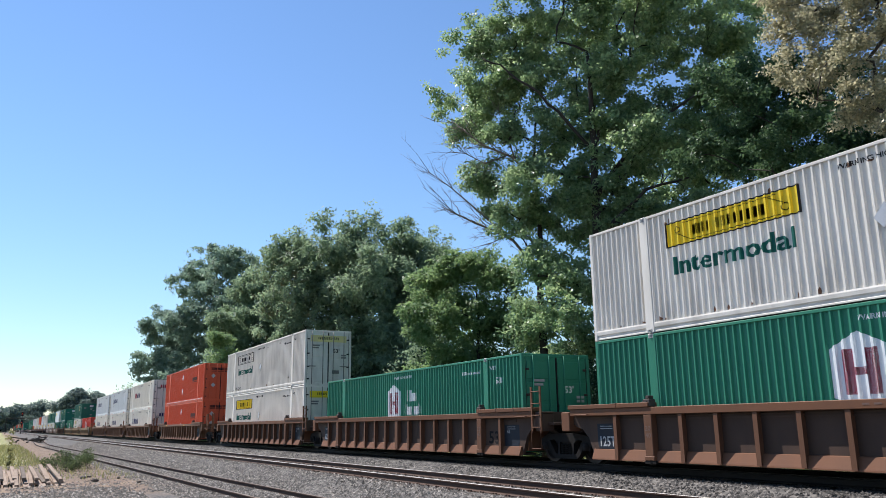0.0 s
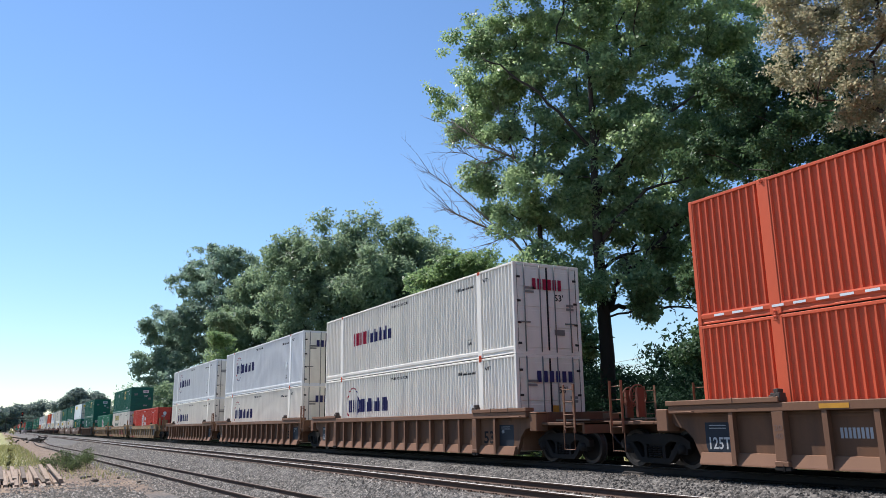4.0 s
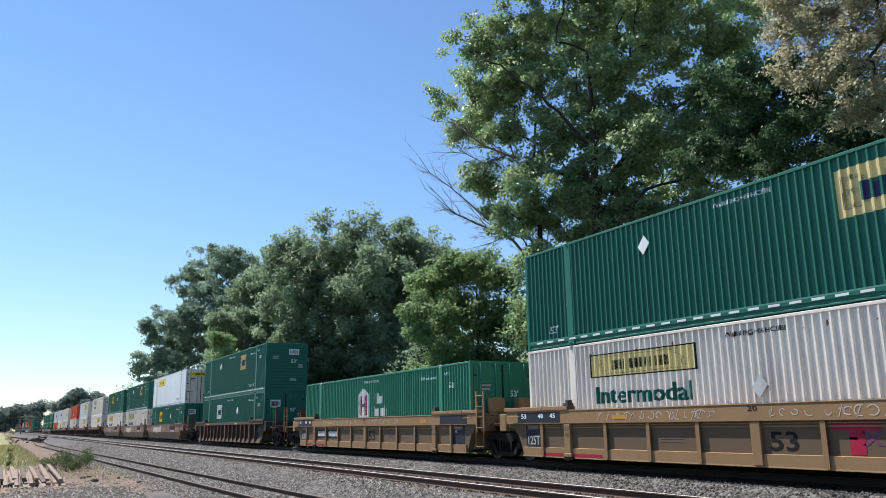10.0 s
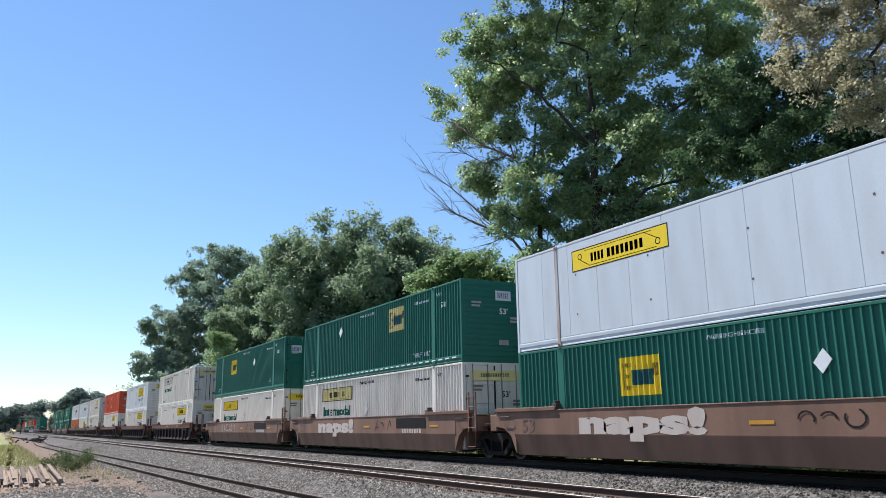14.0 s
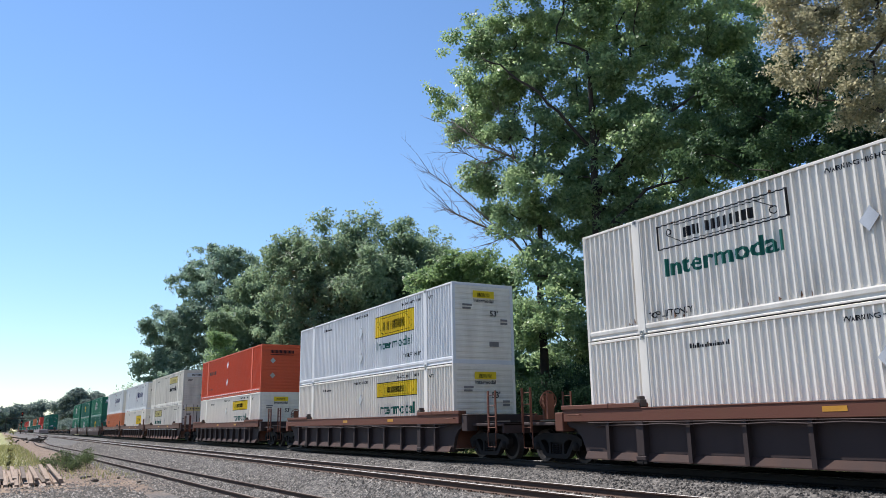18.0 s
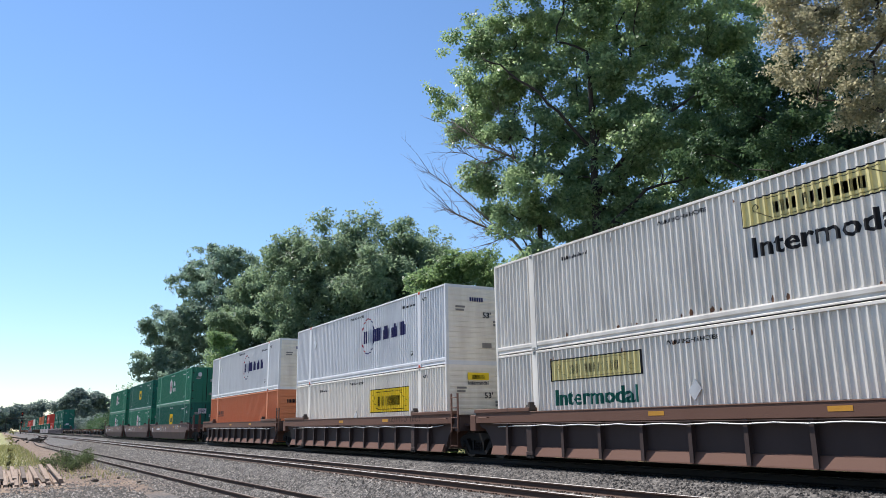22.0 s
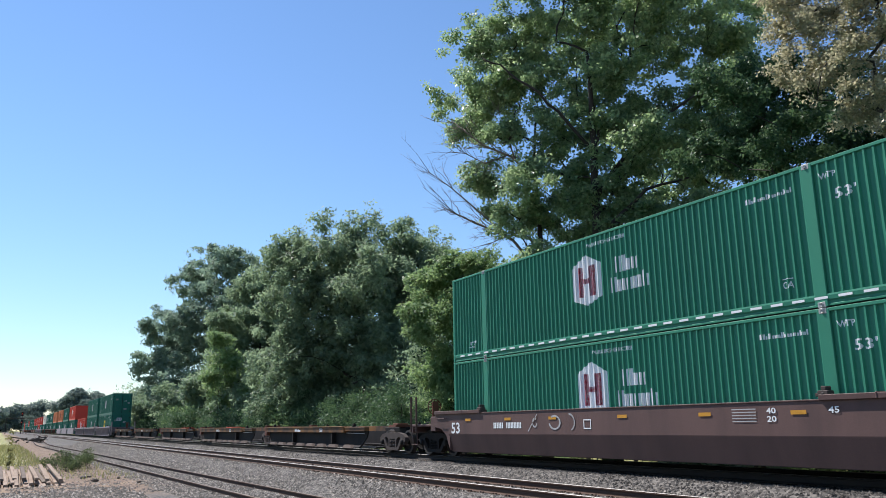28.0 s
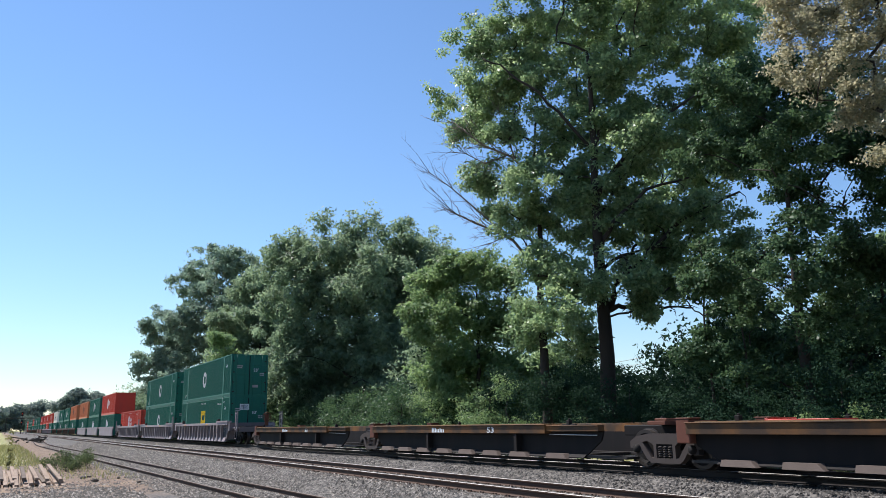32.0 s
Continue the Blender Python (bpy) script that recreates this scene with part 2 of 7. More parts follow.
def ground_mat():
    """Ballast, dirt and dry grass, told apart by place and by noise."""
    mat = bpy.data.materials.new("ground")
    mat.use_nodes = True
    n, l = links_of(mat)
    b = n["Principled BSDF"]
    b.inputs["Roughness"].default_value = 0.95
    geo = n.new("ShaderNodeNewGeometry")
    sep = n.new("ShaderNodeSeparateXYZ")
    l.new(geo.outputs["Position"], sep.inputs[0])
    vor = n.new("ShaderNodeTexVoronoi")
    vor.inputs["Scale"].default_value = 16
    l.new(geo.outputs["Position"], vor.inputs["Vector"])
    ramp = n.new("ShaderNodeValToRGB")
    el = ramp.color_ramp.elements
    el[0].color, el[1].color = (0.018, 0.016, 0.015, 1), (0.165, 0.148, 0.130, 1)
    sepc = n.new("ShaderNodeSeparateColor")
    l.new(vor.outputs["Color"], sepc.inputs[0])
    l.new(sepc.outputs[0], ramp.inputs[0])
    nz = n.new("ShaderNodeTexNoise")
    nz.inputs["Scale"].default_value = 0.55
    nz.inputs["Detail"].default_value = 8
    l.new(geo.outputs["Position"], nz.inputs["Vector"])
    fine = n.new("ShaderNodeTexNoise")
    fine.inputs["Scale"].default_value = 14
    fine.inputs["Detail"].default_value = 6
    l.new(geo.outputs["Position"], fine.inputs["Vector"])
    dirt = n.new("ShaderNodeValToRGB")
    el = dirt.color_ramp.elements
    el[0].position, el[0].color = 0.34, (0.070, 0.044, 0.030, 1)
    el[1].position, el[1].color = 0.66, (0.255, 0.180, 0.105, 1)
    mid = el.new(0.5)
    mid.color = (0.165, 0.108, 0.072, 1)
    clods = n.new("ShaderNodeTexNoise")
    clods.inputs["Scale"].default_value = 2.6
    clods.inputs["Detail"].default_value = 10
    clods.inputs["Roughness"].default_value = 0.68
    l.new(geo.outputs["Position"], clods.inputs["Vector"])
    l.new(clods.outputs["Fac"], dirt.inputs[0])
    grass = n.new("ShaderNodeValToRGB")
    el = grass.color_ramp.elements
    el[0].position, el[0].color = 0.3, (0.13, 0.15, 0.05, 1)
    el[1].position, el[1].color = 0.7, (0.33, 0.30, 0.12, 1)
    l.new(fine.outputs["Fac"], grass.inputs[0])

    def band(sock, lo, hi, amount):
        add = n.new("ShaderNodeMath")
        add.operation = 'MULTIPLY_ADD'
        add.inputs[1].default_value = amount
        l.new(nz.outputs["Fac"], add.inputs[0])
        l.new(sock, add.inputs[2])
        r = n.new("ShaderNodeMapRange")
        r.inputs["From Min"].default_value, r.inputs["From Max"].default_value = lo, hi
        l.new(add.outputs[0], r.inputs["Value"])
        return r.outputs[0]

    # ballast for y above 4.5, dirt below; stones again close to the camera; grass beyond 42 m and behind the train
    m1 = n.new("ShaderNodeMix")
    m1.data_type = 'RGBA'
    l.new(band(sep.outputs["Y"], 6.2, 7.8, 3.0), m1.inputs["Factor"])
    l.new(dirt.outputs[0], m1.inputs["A"])
    l.new(ramp.outputs[0], m1.inputs["B"])
    m2 = n.new("ShaderNodeMix")
    m2.data_type = 'RGBA'
    l.new(band(sep.outputs["X"], -27.0, -23.0, 6.0), m2.inputs["Factor"])
    l.new(m1.outputs["Result"], m2.inputs["A"])
    l.new(ramp.outputs[0], m2.inputs["B"])
    m3 = n.new("ShaderNodeMix")
    m3.data_type = 'RGBA'
    l.new(band(sep.outputs["Y"], 20.0, 21.5, 3.0), m3.inputs["Factor"])
    l.new(m2.outputs["Result"], m3.inputs["A"])
    l.new(grass.outputs[0], m3.inputs["B"])
    # grass patch: far out and close to the camera's side of the line
    far = n.new("ShaderNodeMath")
    far.operation = 'MULTIPLY'
    l.new(band(sep.outputs["X"], -46.0, -54.0, 6.0), far.inputs[0])
    l.new(band(sep.outputs["Y"], 3.4, 2.0, 2.0), far.inputs[1])
    m4 = n.new("ShaderNodeMix")
    m4.data_type = 'RGBA'
    l.new(far.outputs[0], m4.inputs["Factor"])
    l.new(m3.outputs["Result"], m4.inputs["A"])
    l.new(grass.outputs[0], m4.inputs["B"])
    l.new(m4.outputs["Result"], b.inputs["Base Color"])
    bp = n.new("ShaderNodeBump")
    bp.inputs["Strength"].default_value = 0.9
    bp.inputs["Distance"].default_value = 0.03
    l.new(sepc.outputs[0], bp.inputs["Height"])
    l.new(bp.outputs[0], b.inputs["Normal"])
    return mat


GROUND = ground_mat()


# ---- mesh helpers ----
def mesh_of(name, verts, faces, material, smooth=False):
    me = bpy.data.meshes.new(name)
    me.from_pydata([tuple(v) for v in verts], [], faces)
    if material:
        me.materials.append(material)
    if smooth:
        me.polygons.foreach_set("use_smooth", [True] * len(me.polygons))
    me.update()
    return me


def put(name, me, parent=None, m=None, label=""):
    """Links a mesh as one object under a thing."""
    ob = new(name, me)
    if parent:
        ob.parent = parent
    if m is not None:
        ob.matrix_basis = m
    if label:
        ob["label"] = label
    return ob


def box_data(b, verts, faces, c=0.0):
    """One box (x0, x1, y0, y1, z0, z1), its upright and long edges cut by c."""
    x0, x1, y0, y1, z0, z1 = b
    k = len(verts)
    if c <= 0:
        verts += [(x, y, z) for z in (z0, z1) for x, y in ((x0, y0), (x1, y0), (x1, y1), (x0, y1))]
        faces += [(k + 3, k + 2, k + 1, k), (k + 4, k + 5, k + 6, k + 7)]
        faces += [(k + i, k + (i + 1) % 4, k + 4 + (i + 1) % 4, k + 4 + i) for i in range(4)]
        return
    ring = [(x0 + c, y0), (x1 - c, y0), (x1, y0 + c), (x1, y1 - c), (x1 - c, y1), (x0 + c, y1), (x0, y1 - c), (x0, y0 + c)]
    mid = ((x0 + x1) / 2, (y0 + y1) / 2)
    sx, sy = (x1 - x0 - 2 * c) / (x1 - x0), (y1 - y0 - 2 * c) / (y1 - y0)
    inner = [(mid[0] + (x - mid[0]) * sx, mid[1] + (y - mid[1]) * sy) for x, y in ring]
    for pts, z in ((inner, z0), (ring, z0 + c), (ring, z1 - c), (inner, z1)):
        verts += [(x, y, z) for x, y in pts]
    faces.append(tuple(k + i for i in reversed(range(8))))
    faces.append(tuple(k + 24 + i for i in range(8)))
    for r in range(3):
        faces += [(k + 8 * r + i, k + 8 * r + (i + 1) % 8, k + 8 * r + 8 + (i + 1) % 8, k + 8 * r + 8 + i) for i in range(8)]


def boxes(name, items, material, c=0.0):
    verts, faces = [], []
    for b in items:
        box_data(b, verts, faces, c)
    return mesh_of(name, verts, faces, material)


def tube_data(points, radii, verts, faces, sides=8):
    """A tapering tube through the points."""
    pts = [Vector(p) for p in points]
    k = len(verts)
    for i, p in enumerate(pts):
        d = (pts[min(i + 1, len(pts) - 1)] - pts[max(i - 1, 0)]).normalized()
        a = d.orthogonal().normalized() if abs(d.z) > 0.9 else d.cross(Vector((0, 0, 1))).normalized()
        b = d.cross(a)
        r = radii[i] if hasattr(radii, "__len__") else radii
        for s in range(sides):
            w = 2 * math.pi * s / sides
            verts.append(tuple(p + a * (r * math.cos(w)) + b * (r * math.sin(w))))
    for i in range(len(pts) - 1):
        faces += [(k + i * sides + s, k + i * sides + (s + 1) % sides, k + (i + 1) * sides + (s + 1) % sides, k + (i + 1) * sides + s) for s in range(sides)]
    faces.append(tuple(k + s for s in reversed(range(sides))))
    faces.append(tuple(k + (len(pts) - 1) * sides + s for s in range(sides)))


def tube(name, points, radii, material, sides=8):
    verts, faces = [], []
    tube_data(points, radii, verts, faces, sides)
    return mesh_of(name, verts, faces, material, True)


def prism(name, outline, y0, y1, material, holes=()):
    """A plate cut to an outline in x and z, between y0 and y1."""
    n = len(outline)
    verts = [(x, y0, z) for x, z in outline] + [(x, y1, z) for x, z in outline]
    faces = [tuple(range(n)), tuple(reversed(range(n, 2 * n)))]
    faces += [(i, n + i, n + (i + 1) % n, (i + 1) % n) for i in range(n)]
    me = mesh_of(name, verts, faces, material)
    return me


def prism_x(name, outline, x0, x1, material):
    """A bar along x of a cut in y and z."""
    n = len(outline)
    v = [(x, y, z) for x in (x0, x1) for y, z in outline]
    f = [tuple(range(n)), tuple(reversed(range(n, 2 * n)))] + [(i, n + i, n + (i + 1) % n, (i + 1) % n) for i in range(n)]
    return mesh_of(name, v, f, material)


def fast_mesh(name, verts, quads, material):
    """Many quads from arrays."""
    me = bpy.data.meshes.new(name)
    nv, nf = len(verts), len(quads)
    me.vertices.add(nv)
    me.vertices.foreach_set("co", np.asarray(verts, np.float32).ravel())
    k = quads.shape[1]
    me.loops.add(nf * k)
    me.loops.foreach_set("vertex_index", np.asarray(quads, np.int32).ravel())
    me.polygons.add(nf)
    me.polygons.foreach_set("loop_start", np.arange(0, nf * k, k, dtype=np.int32))
    me.materials.append(material)
    me.update(calc_edges=True)
    return me


FONT = {}


def text_tris(body, fat=0.0):
    """Outline of a line of writing, one unit high, as triangles in x and z."""
    if body not in FONT:
        cu = bpy.data.curves.new("writing", 'FONT')
        cu.body, cu.size, cu.resolution_u, cu.offset = body, 1.0, 2, 0.018 + fat
        ob = bpy.data.objects.new("writing", cu)
        me = bpy.data.meshes.new_from_object(ob)
        co = [(v.co.x, v.co.y) for v in me.vertices]
        FONT[body] = (co, [tuple(p.vertices) for p in me.polygons])
        bpy.data.objects.remove(ob)
        bpy.data.meshes.remove(me)
        bpy.data.curves.remove(cu)
    return FONT[body]


def writing(body, x0, x1, z0, height, fat=0.0):
    """Polygons of a line of writing between x0 and x1, its foot at z0, capitals of that height."""
    co, fs = text_tris(body, fat)
    xs = [c[0] for c in co]
    zs = [c[1] for c in co]
    lo, w = min(xs), max(xs) - min(xs)
    cap = 0.70
    return [[(x0 + (co[i][0] - lo) / w * (x1 - x0), z0 + co[i][1] / cap * height) for i in f] for f in fs]


def rect(x0, x1, z0, z1, slant=0.0):
    return [(x0, z0), (x1, z0), (x1 + slant, z1), (x0 + slant, z1)]


def blocks(x0, x1, z0, z1, count, low=0.7, seed=1):
    """A row of plain upright bars, in pairs, where a name stands."""
    rnd = random.Random(seed)
    step = (x1 - x0) / count
    out = []
    for i in range(count):
        tops = [z0 + (z1 - z0) * (1.0 if i == 0 or rnd.random() < 0.35 else low) for _ in range(2)]
        x = x0 + i * step
        out += [rect(x, x + 0.34 * step, z0, tops[0]), rect(x + 0.50 * step, x + 0.84 * step, z0, max(tops[1], z0 + (z1 - z0) * low))]
    return out


def ring(cx, cz, r, width, a0=0, a1=360, squash=1.0):
    out = []
    for i in range(20):
        a, b = radians(a0 + (a1 - a0) * i / 20), radians(a0 + (a1 - a0) * (i + 1) / 20)
        out.append([(cx + q * math.cos(w) * squash, cz + q * math.sin(w)) for q, w in ((r, a), (r, b), (r - width, b), (r - width, a))])
    return out



# ---- the ground: one sheet, highest under the running line ----
PROFILE = [(-900, -0.95), (-60, -0.95), (-10, -0.96), (3.0, -0.95), (4.6, -0.96), (5.2, -0.935), (8.3, -0.935), (8.75, -0.75), (9.15, -0.465), (12.1, -0.465), (12.55, -0.43),
           (13.05, -0.20), (16.6, -0.20), (17.4, -0.60), (19.5, -0.70), (26, -0.30), (45, 0.2), (120, 0.6), (900, 0.6), (2400, 0.6)]
LINE_Y, MID_Y, MID_Z, SIDE_Z = 14.81, 10.62, -0.276, -0.79


def level(y):
    for (a, za), (b, zb) in zip(PROFILE, PROFILE[1:]):
        if a <= y <= b:
            return za + (zb - za) * (y - a) / (b - a)
    return PROFILE[-1][1]


def make_ground():
    ys = sorted({*[p[0] for p in PROFILE], *[i * 0.5 for i in range(-10, 44)]})
    xs = [-3200, -1800, -1000, -600, -400, -300, -220, -160, -120, -95, -80, -70] + [-60 + i * 0.75 for i in range(84)] + [6, 12, 25, 60, 150, 500]
    verts, faces = [], []
    for x in xs:
        for y in ys:
            soft = 0.035 if -8 < y < 20 and -61 < x < 5 else 0.0
            verts.append((x, y, level(y) + soft * noise.noise((x * 0.7, y * 0.9, 3.1)) + soft * 0.6 * noise.noise((x * 2.3, y * 2.1, 9.0))))
    n = len(ys)
    for i in range(len(xs) - 1):
        for j in range(n - 1):
            faces.append((i * n + j, (i + 1) * n + j, (i + 1) * n + j + 1, i * n + j + 1))
    ob = put("ground", mesh_of("ground", verts, faces, GROUND, True))
    tagged(ob, "grey crushed stone and bare dirt beside the railway", "ground", kind="structure")


make_ground()


# ---- the tracks ----
RAIL_FORM = [(-0.075, 0.0), (0.075, 0.0), (0.075, 0.012), (0.012, 0.035), (0.010, 0.125), (0.036, 0.140), (0.036, 0.166), (0.026, 0.172), (-0.026, 0.172), (-0.036, 0.166),
             (-0.036, 0.140), (-0.010, 0.125), (-0.012, 0.035), (-0.075, 0.012)]


def rail(name, path, parent, label, head=None, side=None):
    """A rail along a path of (x, y, z of its head); the running surface is polished."""
    verts, faces = [], []
    n = len(RAIL_FORM)
    for x, y, z in path:
        verts += [(x, y + a, z - 0.172 + b) for a, b in RAIL_FORM]
    for i in range(len(path) - 1):
        faces += [(i * n + k, i * n + (k + 1) % n, (i + 1) * n + (k + 1) % n, (i + 1) * n + k) for k in range(n)]
    me = mesh_of(name, verts, faces, side or RAIL)
    me.materials.append(head or HEAD)
    for i, poly in enumerate(me.polygons):
        if i % n in (7, 8):
            poly.material_index = 1
    return put(name, me, parent, label=label)


def side_shift(x):
    """The siding leaves the middle track at a far switch and draws slowly back towards it."""
    k = min(max((-100 - x) / 200.0, 0), 1)
    k = k * k * (3 - 2 * k)
    near = 7.52 + 0.02 * max(x, -120)
    return near + (MID_Y - 0.25 - near) * k, SIDE_Z + (MID_Z - SIDE_Z) * k


TIE_MESH = boxes("tie", [(-0.115, 0.115, -1.3, 1.3, -0.17, 0.0)], TIE, 0.012)
PLATE_MESH = boxes("tie plate", [(-0.09, 0.09, -0.17, 0.17, 0.0, 0.018), (-0.07, -0.04, -0.13, -0.10, 0.0, 0.05), (0.04, 0.07, 0.10, 0.13, 0.0, 0.05), (0.04, 0.07, -0.13, -0.10, 0.0, 0.05)], RAIL)
ANCHOR_MESH = boxes("rail anchor", [(-0.02, 0.02, -0.10, 0.10, -0.02, 0.03)], RAIL)


def make_tracks():
    long_xs = [-2600, -1200, -600, -300, -150, -80, -40, -20, 0, 40, 150, 400]
    main = tagged(new("running_track"), "straight railway track under the moving train", "railway track", kind="structure")
    middle = tagged(new("middle_track"), "empty straight railway track on grey ballast", "railway track", kind="structure")
    siding = tagged(new("siding_track"), "low rusty siding track sunk in gravel", "railway track", kind="structure")
    for s in (-1, 1):
        rail("rail", [(x, LINE_Y + s * 0.7525, 0.0) for x in long_xs], main, "", None, DARKRAIL)
        rail("rail", [(x, MID_Y + s * 0.7525, MID_Z) for x in long_xs], middle, "")
        path = [(x, side_shift(x)[0] + s * 0.7525, side_shift(x)[1]) for x in [-300 + 4.0 * i for i in range(75)] + [30, 200]]
        rail("rail", path, siding, "", DULL)
    rnd = random.Random(5)
    x = -66.0
    while x < -2:
        t = put("tie", TIE_MESH, middle, pose(x, MID_Y + rnd.uniform(-0.05, 0.05), MID_Z - 0.172 - 0.016, 0, 0, rnd.uniform(-1.5, 1.5)))
        if x > -40:
            for s in (-1, 1):
                put("tie_plate", PLATE_MESH, middle, pose(x, MID_Y + s * 0.7525, MID_Z - 0.172 - 0.016))
        if x > -50:
            put("tie", TIE_MESH, siding, pose(x * 0.98, side_shift(x)[0] + rnd.uniform(-0.08, 0.08), SIDE_Z - 0.172 - 0.03, 0, 0, rnd.uniform(-2, 2)))
        if x > -36:
            put("tie", TIE_MESH, main, pose(x, LINE_Y + rnd.uniform(-0.05, 0.05), -0.188, 0, 0, rnd.uniform(-1.5, 1.5)))
        x += 0.53


make_tracks()

# ---- containers ----
HALF, WIDE, TALL = 8.077, 1.295, 2.896
STEP = 0.19


CREST, SLOPE, DEPTH = 0.036, 0.022, 0.048


def dip(x):
    """How far the corrugated side lies behind its outer face."""
    k = (x + 50 * STEP) % STEP
    if k < CREST:
        return 0.0
    if k < CREST + SLOPE:
        return DEPTH * (k - CREST) / SLOPE
    if k < STEP - SLOPE:
        return DEPTH
    return DEPTH * (STEP - k) / SLOPE


def breaks(a, b):
    out = [a]
    k = math.floor(a / STEP) - 1
    while k * STEP < b + STEP:
        out += [k * STEP + q for q in (0.0, CREST, CREST + SLOPE, STEP - SLOPE) if a + 0.004 < k * STEP + q < b - 0.004]
        k += 1
    return sorted(out) + [b]


def corrugated(z0, z1, material, spans):
    verts, faces = [], []
    for a, b in spans:
        xs = breaks(a, b)
        k = len(verts)
        for x in xs:
            y = -1.285 + dip(x)
            verts += [(x, y, z0), (x, y, z1), (x, y + 0.03, z0), (x, y + 0.03, z1)]
        for i in range(len(xs) - 1):
            q = k + 4 * i
            faces += [(q, q + 4, q + 5, q + 1), (q + 2, q + 3, q + 7, q + 6)]
    return mesh_of("corrugated side", verts, faces, material)


def ribbed_end(material):
    """Front wall pressed into level ribs."""
    cut, z = [], 0.14
    while z < 2.75:
        cut += [(8.052, z), (8.052, z + 0.07), (8.07, z + 0.09), (8.07, z + 0.17)]
        z += 0.19
    cut.append((8.052, 2.80))
    n = len(cut)
    v = [(x, y, z) for y in (-1.18, 1.18) for x, z in cut] + [(8.0, y, z) for y in (-1.18, 1.18) for z in (0.14, 2.80)]
    f = [(i, n + i, n + i + 1, i + 1) for i in range(n - 1)] + [(2 * n, 2 * n + 1, 2 * n + 3, 2 * n + 2)]
    return mesh_of("front wall", v, f, material)


def cut_to_wave(polys, flat=False):
    """Painted shapes laid on the near side, following its corrugation."""
    bm = bmesh.new()
    for p in polys:
        try:
            bm.faces.new([bm.verts.new((x, 0, z)) for x, z in p])
        except ValueError:
            pass
    if not flat:
        xs = [v.co.x for v in bm.verts]
        for x in breaks(min(xs), max(xs))[1:-1]:
            bmesh.ops.bisect_plane(bm, geom=bm.verts[:] + bm.edges[:] + bm.faces[:], plane_co=(x, 0, 0), plane_no=(1, 0, 0))
    for v in bm.verts:
        v.co.y = -1.285 - 0.004 + (0 if flat else dip(v.co.x))
    for f in bm.faces:
        if f.normal.y > 0:
            f.normal_flip()
    me = bpy.data.meshes.new("painted shape")
    bm.to_mesh(me)
    bm.free()
    return me


def on_end(polys):
    """Painted shapes on the end that leads: x of the shape runs across, seen from ahead."""
    verts, faces = [], []
    for p in polys:
        k = len(verts)
        verts += [(HALF + 0.034, x, z) for x, z in p]
        faces.append(tuple(range(k, k + len(p))))
    return mesh_of("painted shape", verts, faces, None)


def mirrored(polys):
    return [[(-x, z) for x, z in reversed(p)] for p in polys]


MESHES = {}


def shared(key, maker):
    if key not in MESHES:
        MESHES[key] = maker()
    return MESHES[key]


def casting(material):
    return shared(("casting", material.name), lambda: boxes("corner casting", [(-0.09, 0.09, -0.085, 0.085, 0.0, 0.12), (-0.035, 0.035, -0.092, -0.085, 0.03, 0.085)], material, 0.012))


